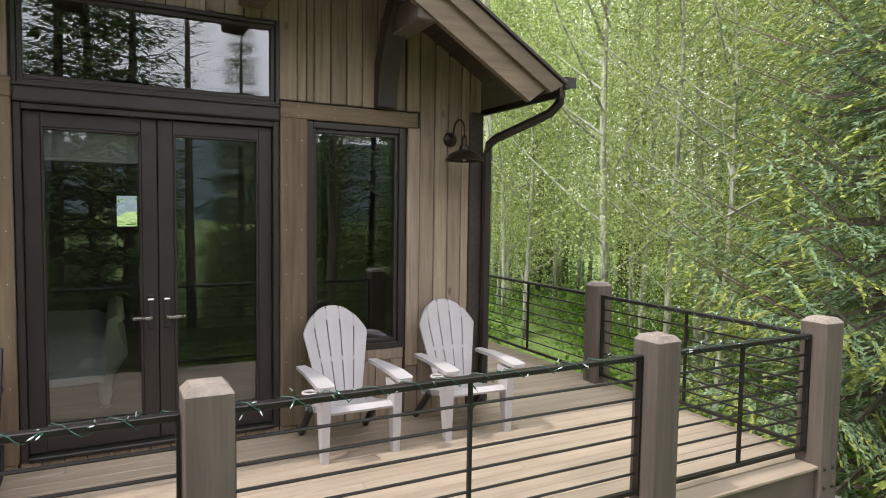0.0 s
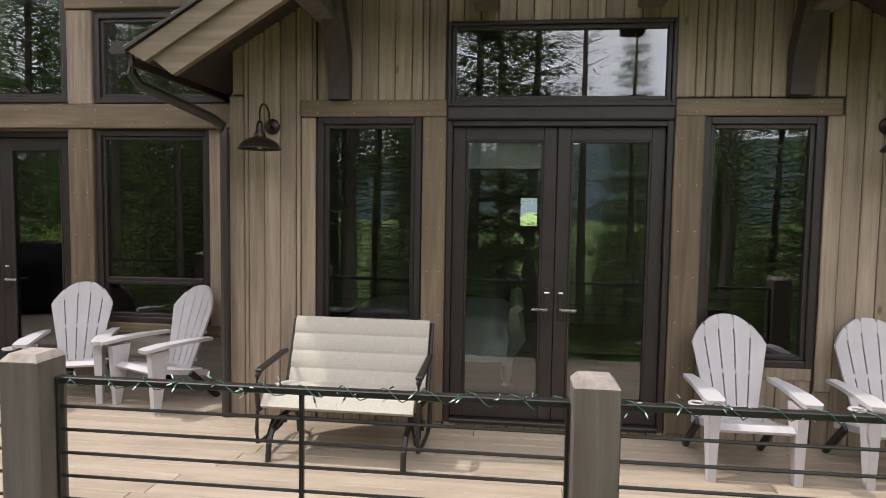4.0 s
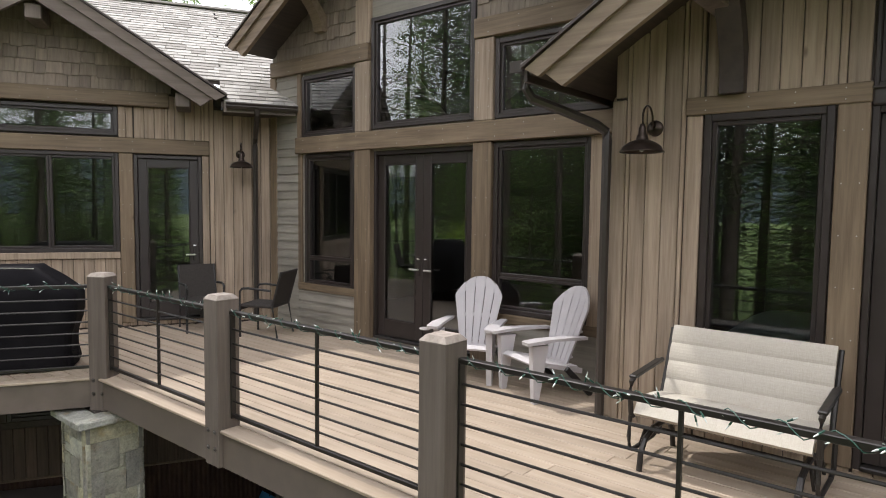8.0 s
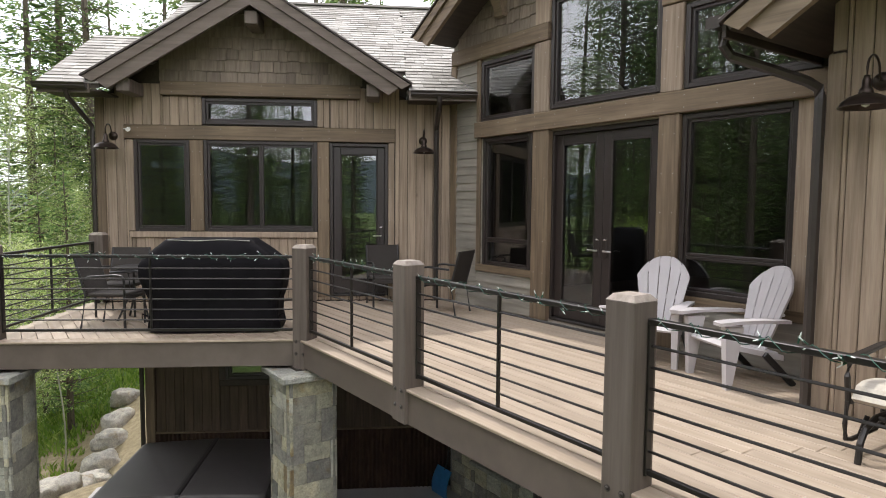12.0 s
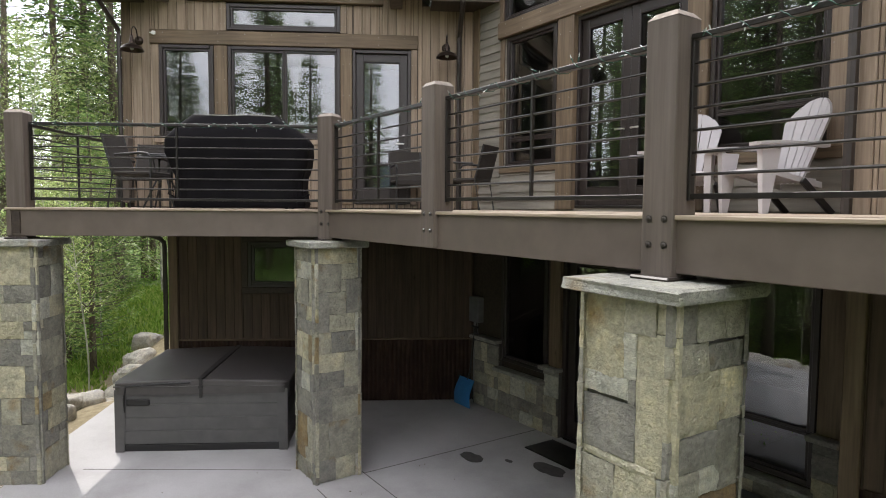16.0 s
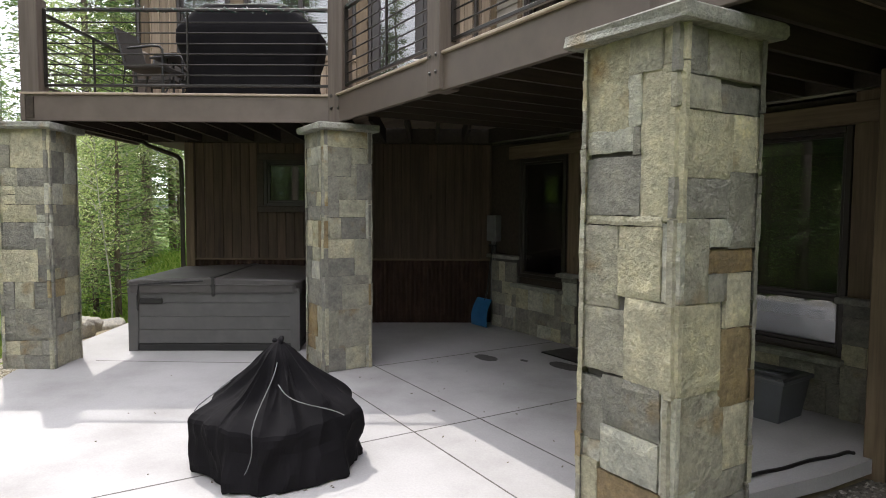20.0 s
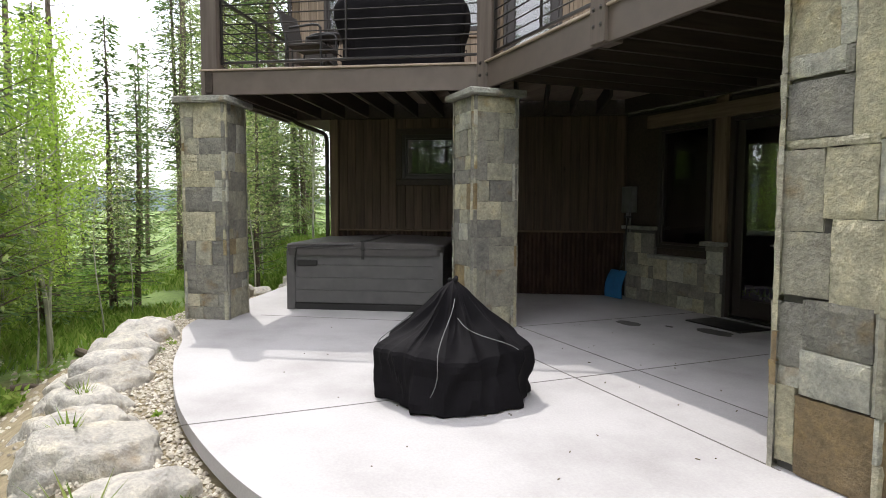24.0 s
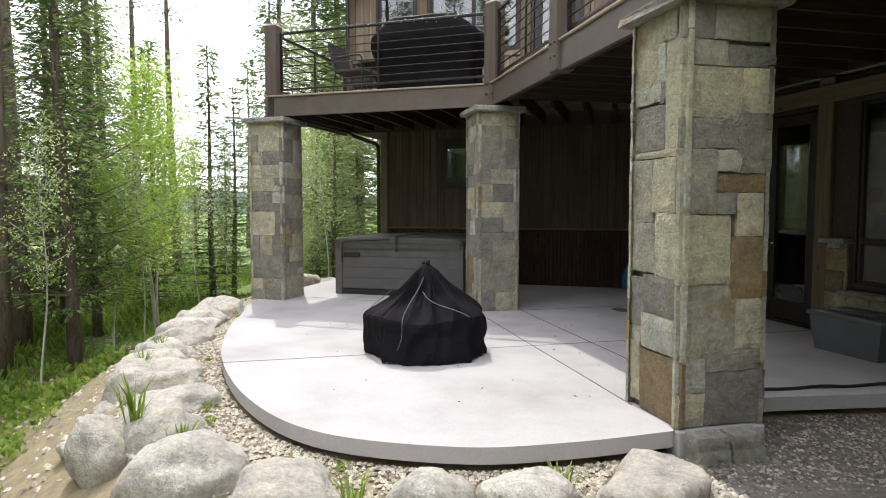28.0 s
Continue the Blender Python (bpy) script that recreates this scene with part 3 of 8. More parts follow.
def window(name, label, m, x0, x1, z0, z1, panes=1, split=None, fw=0.055, y=0.02, door=False):
    """A window of kind structure: frame, sashes and glass."""
    w = thing(name, label, "window", m, "", "structure")
    fr = Mesh()
    d0, d1 = y - 0.055, y + 0.07
    fr.box((x0, d0, z0), (x0 + fw, d1, z1), 0.006).box((x1 - fw, d0, z0), (x1, d1, z1), 0.006)
    fr.box((x0 + fw, d0, z1 - fw), (x1 - fw, d1, z1), 0.006).box((x0 + fw, d0, z0), (x1 - fw, d1, z0 + fw), 0.006)
    part("window_frame", fr, M_FRAME, w)
    cells = []
    zz = [z0 + fw, *([split] if split else []), z1 - fw]
    for zi in range(len(zz) - 1):
        for k in range(panes):
            a = x0 + fw + (x1 - x0 - 2 * fw) * k / panes
            b = x0 + fw + (x1 - x0 - 2 * fw) * (k + 1) / panes
            cells.append((a, b, zz[zi], zz[zi + 1]))
    for a, b, lo, hi in cells:
        s = Mesh()
        sw = 0.035
        e0, e1 = y - 0.03, y + 0.03
        s.box((a, e0, lo), (a + sw, e1, hi), 0.005).box((b - sw, e0, lo), (b, e1, hi), 0.005)
        s.box((a + sw, e0, hi - sw), (b - sw, e1, hi), 0.005).box((a + sw, e0, lo), (b - sw, e1, lo + sw), 0.005)
        sash = part("sash", s, M_FRAME, w)
        p = Mesh().add([(a + sw - 0.004, y, lo + sw - 0.004), (b - sw + 0.004, y, lo + sw - 0.004), (b - sw + 0.004, y, hi - sw + 0.004), (a + sw - 0.004, y, hi - sw + 0.004)], [(0, 1, 2, 3)])
        pane = part("pane", p, M_GLASS, sash, "reflective clear glass")
        pane.visible_shadow = False
    return w


def lever(parent, x, y, z, to):
    """A door lever with its tall plate and keyhole."""
    plate = part("handle_plate", Mesh().box((x - 0.022, y - 0.012, z - 0.09), (x + 0.022, y, z + 0.17), 0.006), M_FRAME, parent)
    me = Mesh().tube([(x, y, z), (x, y - 0.055, z)], 0.011, 10)
    me.box((x if to > 0 else x - 0.125, y - 0.068, z - 0.011), (x + 0.125 if to > 0 else x, y - 0.05, z + 0.011), 0.006)
    part("door_handle", me, M_CHROME, plate, "satin nickel lever")
    part("lock_cylinder", Mesh().tube([(x - 0.02, y - 0.016, z + 0.135), (x + 0.02, y - 0.016, z + 0.135)], 0.008, 8), M_CHROME, plate)


def door(name, label, m, x0, x1, z0, z1, leaves=2, y=0.05, fw=0.05, stile=0.115, hinge_left=False, foot=0.10):
    """Glazed door leaves in one frame."""
    w = thing(name, label, "door", m, "", "structure")
    fr = Mesh()
    fr.box((x0, y - 0.07, z0), (x0 + fw, y + 0.08, z1), 0.005).box((x1 - fw, y - 0.07, z0), (x1, y + 0.08, z1), 0.005)
    fr.box((x0 + fw, y - 0.07, z1 - fw), (x1 - fw, y + 0.08, z1), 0.005)
    part("door_frame", fr, M_FRAME, w)
    part("threshold", Mesh().box((x0 + fw, y - 0.10, z0), (x1 - fw, y + 0.08, z0 + 0.035), 0.008), M_RAIL, w)
    span = (x1 - x0 - 2 * fw) / leaves
    for k in range(leaves):
        a, b = x0 + fw + span * k + 0.003, x0 + fw + span * (k + 1) - 0.003
        lo, hi = z0 + 0.04, z1 - fw - 0.004
        s = Mesh()
        s.box((a, y - 0.02, lo), (a + stile, y + 0.025, hi), 0.004).box((b - stile, y - 0.02, lo), (b, y + 0.025, hi), 0.004)
        s.box((a + stile, y - 0.02, hi - stile), (b - stile, y + 0.025, hi), 0.004)
        s.box((a + stile, y - 0.02, lo), (b - stile, y + 0.025, lo + stile + foot), 0.004)
        bead = 0.018
        ga, gb, gl, gh = a + stile, b - stile, lo + stile + foot, hi - stile
        for q in (((ga, y - 0.028, gl), (ga + bead, y, gh)), ((gb - bead, y - 0.028, gl), (gb, y, gh)), ((ga + bead, y - 0.028, gh - bead), (gb - bead, y, gh)), ((ga + bead, y - 0.028, gl), (gb - bead, y, gl + bead))):
            s.box(*q, 0.005)
        leaf = part("door_leaf", s, M_FRAME, w)
        p = Mesh().add([(ga + 0.01, y + 0.004, gl + 0.01), (gb - 0.01, y + 0.004, gl + 0.01), (gb - 0.01, y + 0.004, gh - 0.01), (ga + 0.01, y + 0.004, gh - 0.01)], [(0, 1, 2, 3)])
        pane = part("pane", p, M_GLASS, leaf, "reflective clear glass")
        pane.visible_shadow = False
        left_leaf = (leaves == 2 and k == 0)
        hx = b - stile / 2 if (left_leaf or (leaves == 1 and not hinge_left)) else a + stile / 2
        lever(leaf, hx, y - 0.02, 0.89 + (z0 + 0.07), -1 if (left_leaf or (leaves == 1 and not hinge_left)) else 1)
    return w


def timber(name, parent, a, b, mat, ch=0.008, screws=0, face=-1):
    """A squared timber with a few screw heads on its outer face."""
    t = part(name, Mesh().box(a, b, ch), mat, parent)
    if screws:
        s = Mesh()
        w, h = b[0] - a[0], b[2] - a[2]
        for i in range(screws):
            f = (i + 0.5) / screws
            for off in (0.22, 0.78):
                x = a[0] + (w * f if w > h else w * off)
                z = a[2] + (h * off if w > h else h * f)
                s.lathe([(0.0, 0.003), (0.0045, 0.0025), (0.0052, 0.0)], 6, pose(x, min(a[1], b[1]), z, 90))
        part("screw_heads", s, M_SCREW, t)
    return t


# ---- bedroom gable wall ----
BX0, BX1, BC = -2.32, 3.13, 0.40
bed_holes = [(-1.585, -0.715, 0.48, 2.42), (1.48, 2.355, 0.48, 2.44), (-0.51, 1.26, -0.09, 2.40), (-0.51, 1.26, 2.51, 3.16)]


def bed_top(x):
    return 4.61 - 0.61 * abs(x - 0.36)


wall_bed = thing("wall_bedroom", "tan vertical cedar board wall under the bedroom gable", "wall", BED, "", "structure")
me = Mesh()
with_holes(me, BX0, BX1, -0.42, 2.45, [h for h in bed_holes], 0.16)
with_holes(me, -2.32, 3.13, 2.45, 2.58, bed_holes, 0.16)
with_holes(me, -0.9, 1.7, 2.58, 3.34, bed_holes, 0.16)
me.prism([(-0.9, 0, 3.34), (1.7, 0, 3.34), (1.7, 0, 3.66), (0.36, 0, 4.45), (-0.9, 0, 3.70)], (0, 0.16, 0))
me.prism([(-2.32, 0, 2.58), (-0.9, 0, 2.58), (-0.9, 0, 3.70), (-2.32, 0, 2.85)], (0, 0.16, 0))
me.prism([(1.7, 0, 2.58), (3.13, 0, 2.58), (3.13, 0, 2.80), (1.7, 0, 3.66)], (0, 0.16, 0))
part("sheathing", me, M_SOFFIT, wall_bed)
part("side_wall", Mesh().box((BX0, 0.16, -0.42), (BX0 + 0.16, 0.80, 2.6)), M_BOARD, wall_bed)
part("side_wall", Mesh().box((BX1 - 0.16, 0.16, -0.42), (BX1, 6.5, 2.7)), M_BOARD, wall_bed)
bed_cover = bed_holes + [(-1.73, -0.51, 2.41, 2.53), (1.26, 2.52, 2.43, 2.56), (-0.71, -0.51, -0.09, 2.41), (1.26, 1.49, -0.09, 2.43), (-0.51, 1.26, 2.38, 2.52), (BX0, BX0 + 0.10, -0.1, 2.6), (BX1 - 0.12, BX1, -0.1, 2.6), (-1.72, -1.60, 0.30, 2.42), (2.38, 2.50, 0.30, 2.44)]
upright_boards(wall_bed, BX0, BX1, -0.14, bed_top, bed_cover, 0.138, M_BOARD)
timber("corner_board", wall_bed, (BX0 - 0.02, -0.035, -0.16), (BX0 + 0.10, 0, 2.58), M_BOARD)
timber("corner_board", wall_bed, (BX1 - 0.12, -0.035, -0.16), (BX1 + 0.02, 0, 2.60), M_SOFFIT)
timber("window_header", wall_bed, (-1.728, -0.05, 2.41), (-0.51, 0, 2.545), M_TRIM_H, screws=4)
timber("window_header", wall_bed, (1.26, -0.05, 2.415), (2.468, 0, 2.545), M_TRIM_H, screws=4)
timber("door_jamb_timber", wall_bed, (-0.705, -0.045, -0.09), (-0.515, 0, 2.408), M_TRIM_V, screws=7)
timber("door_jamb_timber", wall_bed, (1.265, -0.045, -0.09), (1.485, 0, 2.422), M_TRIM_V, screws=7)
timber("window_side_trim", wall_bed, (-1.72, -0.03, 0.30), (-1.60, 0, 2.408), M_BOARD)
timber("window_side_trim", wall_bed, (2.38, -0.03, 0.30), (2.50, 0, 2.423), M_BOARD)
timber("window_sill_trim", wall_bed, (1.48, -0.03, 0.38), (2.355, 0, 0.48), M_BOARD)
timber("window_sill_trim", wall_bed, (-1.585, -0.03, 0.38), (-0.715, 0, 0.48), M_BOARD)
part("door_head", Mesh().box((-0.51, -0.055, 2.385), (1.26, 0.09, 2.505), 0.012).box((-0.51, -0.075, 2.49), (1.26, -0.055, 2.51), 0.004), M_FRAME, wall_bed, "bronze clad head above the door")
window("window_1", "tall fixed window in a bronze frame beside the bedroom door", BED, -1.585, -0.715, 0.48, 2.41)
window("window_2", "tall fixed window in a bronze frame behind white chairs", BED, 1.48, 2.355, 0.48, 2.41)
window("window_3", "wide transom window above the bedroom door", BED, -0.51, 1.26, 2.51, 3.16, fw=0.03)
door("door_1", "closed pair of bronze glazed doors to the bedroom", BED, -0.51, 1.26, -0.09, 2.385, stile=0.105, fw=0.045, foot=0.07)

# ---- great room wall ----
GX0, GX1, GC = -8.24, -2.32, -5.22


def great_top(x):
    return 5.66 - 0.585 * abs(x - GC)


great_holes = [(-7.45, -6.41, 0.495, 2.39), (-6.08, -4.39, -0.09, 2.38), (-4.12, -2.93, 0.485, 2.39), (-7.51, -6.37, 2.63, 3.50), (-6.08, -4.40, 2.66, 4.08), (-4.12, -2.70, 2.65, 3.52)]
wall_great = thing("wall_great_room", "grey lap and shingle wall of the great room with heavy brown timbers", "wall", GREAT, "", "structure")
me = Mesh()
with_holes(me, GX0, -2.16, -0.42, 3.6, great_holes, 0.16)
with_holes(me, -6.5, -3.9, 3.6, 4.30, great_holes, 0.16)
me.prism([(GX0, 0, 3.6), (-6.5, 0, 3.6), (-6.5, 0, 4.82), (GX0, 0, 3.84)], (0, 0.16, 0))
me.prism([(-3.9, 0, 3.6), (-2.2, 0, 3.6), (-2.2, 0, 3.86), (-3.9, 0, 4.80)], (0, 0.16, 0))
me.prism([(-6.5, 0, 4.30), (-3.9, 0, 4.30), (-3.9, 0, 4.80), (GC, 0, 5.58), (-6.5, 0, 4.82)], (0, 0.16, 0))
part("sheathing", me, M_LAP, wall_great)
lap_boards(wall_great, -8.12, -7.60, DECK - 0.02, 3.56, 0.125, M_LAP)
lap_boards(wall_great, -7.60, -6.37, DECK, 0.42, 0.125, M_LAP)
lap_boards(wall_great, -4.12, -2.32, DECK, 0.38, 0.125, M_LAP)
lap_boards(wall_great, -2.75, -2.32, 0.38, 2.40, 0.125, M_LAP)
timber("corner_board", wall_great, (GX0 - 0.02, -0.04, DECK), (-8.12, 0, 3.56), M_TRIM_V)
timber("door_post", wall_great, (-6.36, -0.07, DECK), (-6.06, 0.02, 2.40), M_TRIM_V, screws=6)
timber("door_post", wall_great, (-4.39, -0.07, DECK), (-4.13, 0.02, 2.40), M_TRIM_V, screws=6)
timber("window_side_trim", wall_great, (-7.60, -0.035, 0.42), (-7.51, 0, 2.40), M_TRIM_V)
timber("window_side_trim", wall_great, (-2.95, -0.035, 0.38), (-2.78, 0, 2.40), M_BOARD, screws=5)
timber("window_sill_trim", wall_great, (-7.60, -0.04, 0.42), (-6.36, 0, 0.53), M_TRIM_H)
timber("window_sill_trim", wall_great, (-4.13, -0.04, 0.37), (-2.80, 0, 0.48), M_TRIM_H)
timber("main_header", wall_great, (-7.60, -0.09, 2.40), (-2.40, 0.02, 2.63), M_TRIM_H, screws=14)
timber("upper_post", wall_great, (-6.36, -0.06, 2.635), (-6.09, 0.02, 3.545), M_BOARD, screws=3)
timber("upper_post", wall_great, (-4.39, -0.06, 2.635), (-4.13, 0.02, 3.545), M_BOARD, screws=3)
timber("upper_post", wall_great, (-2.70, -0.06, 2.635), (-2.50, 0.02, 3.545), M_BOARD, screws=3)
timber("window_side_trim", wall_great, (-7.60, -0.05, 2.635), (-7.51, 0, 3.545), M_TRIM_V)
timber("upper_beam", wall_great, (-8.20, -0.08, 3.55), (-6.095, 0.02, 3.77), M_TRIM_H, screws=7)
timber("upper_beam", wall_great, (-4.39, -0.08, 3.55), (-2.40, 0.02, 3.77), M_TRIM_H, screws=5)
timber("upper_post", wall_great, (-6.36, -0.055, 3.775), (-6.09, 0.02, 4.35), M_BOARD)
shakes(wall_great, -8.10, -6.37, 3.78, great_top, 0.17, random.Random(11), M_SHAKE)
shakes(wall_great, -4.38, -2.40, 3.78, great_top, 0.17, random.Random(12), M_SHAKE)
window("window_4", "great room side window with a small awning sash below", GREAT, -7.45, -6.41, 0.495, 2.385, split=0.90)
window("window_5", "large great room window with an awning sash below", GREAT, -4.12, -2.93, 0.485, 2.385, split=0.90)
window("window_6", "upper side window of the great room", GREAT, -7.51, -6.37, 2.63, 3.50)
window("window_7", "tall upper window in the middle of the great room wall", GREAT, -6.08, -4.40, 2.66, 4.08)
window("window_8", "upper window beside the bedroom roof", GREAT, -4.12, -2.70, 2.65, 3.52)
door("door_2", "closed pair of bronze glazed doors to the great room", GREAT, -6.08, -4.39, -0.09, 2.375, y=0.08)

# ---- wing wall ----
WX0, WX1, WC = -4.43, 0.99, -2.03


def wing_top(x):
    return min(4.02 - 0.62 * abs(x - WC), 9) if -4.1 < x < 0.1 else 3.0


wing_holes = [(-3.90, -3.08, 0.92, 2.32), (-2.87, -1.15, 0.92, 2.32), (-0.96, -0.05, -0.09, 2.32), (-2.88, -1.15, 2.56, 2.96)]
wall_wing = thing("wall_wing", "tan vertical board wall with a shingled gable", "wall", WING, "", "structure")
me = Mesh()
with_holes(me, WX0, 1.2, -0.42, 3.0, wing_holes, 0.16)
me.prism([(-4.3, 0, 3.0), (0.24, 0, 3.0), (WC, 0, 4.42)], (0, 0.16, 0))
part("sheathing", me, M_SOFFIT, wall_wing)
part("side_wall", Mesh().box((WX0, 0.16, -0.42), (WX0 + 0.16, 5.2, 3.0)), M_BOARD, wall_wing)
wing_cover = wing_holes + [(-4.03, 0.06, 2.32, 2.54), (-3.08, -2.87, -0.1, 2.32), (-1.15, -0.96, -0.1, 2.32), (-0.05, 0.06, -0.1, 2.32), (-3.96, -1.15, 0.82, 0.92), (-3.46, -0.5, 2.98, 9), (-2.99, -1.05, 2.54, 2.98), (WX0, WX0 + 0.11, -0.2, 3.0), (-4.0, -3.90, 0.92, 2.32)]
upright_boards(wall_wing, WX0, WX1, DECK - 0.05, lambda x: 3.16 if -4.1 < x < 0.1 else 3.0, wing_cover, 0.134, M_BOARD)
timber("corner_board", wall_wing, (WX0 - 0.02, -0.035, DECK), (WX0 + 0.11, 0, 3.0), M_TRIM_V)
timber("main_header", wall_wing, (-4.03, -0.06, 2.325), (0.06, 0, 2.535), M_TRIM_H, screws=10)
timber("window_post", wall_wing, (-3.075, -0.045, 0.93), (-2.875, 0, 2.32), M_TRIM_V, screws=4)
timber("door_post", wall_wing, (-1.145, -0.05, DECK), (-0.965, 0, 2.32), M_TRIM_V, screws=5)
timber("door_post", wall_wing, (-0.045, -0.045, DECK), (0.05, 0, 2.32), M_BOARD, screws=5)
timber("window_side_trim", wall_wing, (-4.0, -0.03, 0.93), (-3.905, 0, 2.32), M_BOARD)
timber("window_sill_trim", wall_wing, (-3.98, -0.05, 0.825), (-1.15, 0, 0.918), M_BOARD)
timber("transom_trim", wall_wing, (-2.99, -0.04, 2.54), (-2.885, 0, 2.98), M_BOARD, screws=2)
timber("transom_trim", wall_wing, (-1.145, -0.04, 2.54), (-1.05, 0, 2.98), M_BOARD, screws=2)
timber("gable_beam", wall_wing, (-3.47, -0.10, 2.985), (-0.48, 0, 3.19), M_TRIM_H, screws=9)
shakes(wall_wing, -3.5, -0.45, 3.20, lambda x: 4.53 - 0.62 * abs(x - WC), 0.17, random.Random(5), M_SHAKE)
window("window_9", "single window of the wing beside a brown post", WING, -3.90, -3.08, 0.92, 2.32)
window("window_10", "double window of the wing behind the covered grill", WING, -2.87, -1.15, 0.92, 2.32, panes=2)
window("window_11", "low transom window under the wing gable", WING, -2.88, -1.15, 2.56, 2.96)
door("door_3", "closed single glazed door of the wing", WING, -0.96, -0.05, -0.10, 2.31, leaves=1)

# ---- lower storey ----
# brown boards of the lower storey, darkened further for the deck's shade
M_LOWBOARD = wood("shaded_lower_cedar", (0.056, 0.037, 0.025), (0.112, 0.077, 0.052), 2, 0.8, 0.12)


def make_rust():
    m, nt, b = nodes_of("shaded_rusted_steel")
    n = noise_of(nt, coords(nt, (1, 1, 0.35), 5.0), 6.0, 7.0, 0.7)
    # rust tones, lowered to carry the shade below the deck as well
    nt.links.new(ramp_of(nt, n, [(0.25, (0.018, 0.011, 0.009)), (0.5, (0.042, 0.023, 0.015)), (0.8, (0.10, 0.058, 0.037))]), b.inputs["Base Color"])
    b.inputs["Roughness"].default_value = 0.75
    b.inputs["Metallic"].default_value = 0.35
    return m


M_RUST = make_rust()


def corrugated(parent, x0, x1, z0, z1):
    g = Mesh()
    n = int((x1 - x0) / 0.0113)
    for i in range(n + 1):
        x = x0 + (x1 - x0) * i / n
        y = -0.022 + 0.010 * math.cos(2 * math.pi * (x - x0) / 0.068)
        g.v += [(x, y, z0), (x, y, z1)]
    g.f = [(2 * i, 2 * i + 2, 2 * i + 3, 2 * i + 1) for i in range(n)]
    part("wainscot", g, M_RUST, parent, "rusted corrugated steel")


TOPL = -0.44
wall_low_wing = thing("wall_lower_wing", "brown board wall with rusted corrugated wainscot under the deck", "wall", WING, "", "structure")
low_holes = [(-2.60, -1.35, -1.42, -0.70)]
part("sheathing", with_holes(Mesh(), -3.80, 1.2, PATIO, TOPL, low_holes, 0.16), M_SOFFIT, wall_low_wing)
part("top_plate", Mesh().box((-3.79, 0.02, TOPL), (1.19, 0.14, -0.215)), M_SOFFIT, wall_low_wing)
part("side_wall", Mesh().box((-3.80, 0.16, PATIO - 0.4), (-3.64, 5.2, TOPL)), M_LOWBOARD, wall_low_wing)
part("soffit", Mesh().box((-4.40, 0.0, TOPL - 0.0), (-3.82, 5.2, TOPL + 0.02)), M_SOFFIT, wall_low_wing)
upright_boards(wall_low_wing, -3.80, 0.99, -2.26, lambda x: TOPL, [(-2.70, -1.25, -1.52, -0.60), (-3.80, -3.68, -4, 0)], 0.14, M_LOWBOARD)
corrugated(wall_low_wing, -3.78, 0.95, PATIO, -2.27)
timber("wainscot_cap", wall_low_wing, (-3.80, -0.04, -2.275), (0.98, 0, -2.245), M_TRIM_H)
timber("corner_board", wall_low_wing, (-3.82, -0.045, PATIO), (-3.68, 0, TOPL), M_TRIM_V)
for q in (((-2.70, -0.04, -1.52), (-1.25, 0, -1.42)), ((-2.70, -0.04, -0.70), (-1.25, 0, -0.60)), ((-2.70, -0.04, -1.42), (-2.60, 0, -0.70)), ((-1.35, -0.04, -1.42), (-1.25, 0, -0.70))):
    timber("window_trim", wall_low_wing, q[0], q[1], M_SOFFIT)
window("window_12", "small dark window of the lower storey above the hot tub", WING, -2.60, -1.35, -1.42, -0.70)

wall_low_great = thing("wall_lower_great_room", "brown lower wall with stone knee walls and glazed doors", "wall", GREAT_LOW, "", "structure")
lg_holes = [(-7.50, -6.50, -2.45, -0.72), (-6.20, -4.55, PATIO + 0.005, -0.72), (-4.05, -2.92, -2.72, -0.72)]
part("sheathing", with_holes(Mesh(), -8.24, -2.16, PATIO, TOPL, lg_holes, 0.16), M_SOFFIT, wall_low_great)
part("top_plate", Mesh().box((-8.23, 0.02, TOPL), (-2.17, 0.14, -0.17)), M_SOFFIT, wall_low_great)
timber("door_post", wall_low_great, (-6.42, -0.06, -2.40), (-6.22, 0, TOPL), M_TRIM_V)
timber("door_post", wall_low_great, (-4.53, -0.06, PATIO), (-4.33, 0, TOPL), M_TRIM_V)
timber("door_post", wall_low_great, (-2.90, -0.06, -2.2), (-2.68, 0, TOPL), M_TRIM_V)
timber("header", wall_low_great, (-7.7, -0.08, -0.715), (-2.5, 0, -0.53), M_TRIM_H)
window("window_13", "dark lower window above a stone knee wall", GREAT_LOW, -7.50, -6.50, -2.45, -0.72)
window("window_14", "lower window with an awning sash above a stone knee wall", GREAT_LOW, -4.05, -2.92, -2.72, -0.72, split=-2.22)
door("door_4", "closed glazed doors under the deck", GREAT_LOW, -6.20, -4.55, PATIO + 0.005, -0.72, y=0.06)

wall_low_bed = thing("wall_lower_bedroom", "brown board wall with corrugated wainscot below the bedroom", "wall", BED_LOW, "", "structure")
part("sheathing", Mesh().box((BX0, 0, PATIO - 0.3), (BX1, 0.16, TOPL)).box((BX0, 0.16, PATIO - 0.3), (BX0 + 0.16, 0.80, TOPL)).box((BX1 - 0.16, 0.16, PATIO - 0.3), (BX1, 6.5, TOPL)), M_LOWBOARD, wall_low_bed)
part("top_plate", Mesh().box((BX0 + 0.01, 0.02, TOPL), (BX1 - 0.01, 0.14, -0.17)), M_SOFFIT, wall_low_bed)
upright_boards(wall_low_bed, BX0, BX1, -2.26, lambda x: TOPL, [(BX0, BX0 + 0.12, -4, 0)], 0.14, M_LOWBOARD)
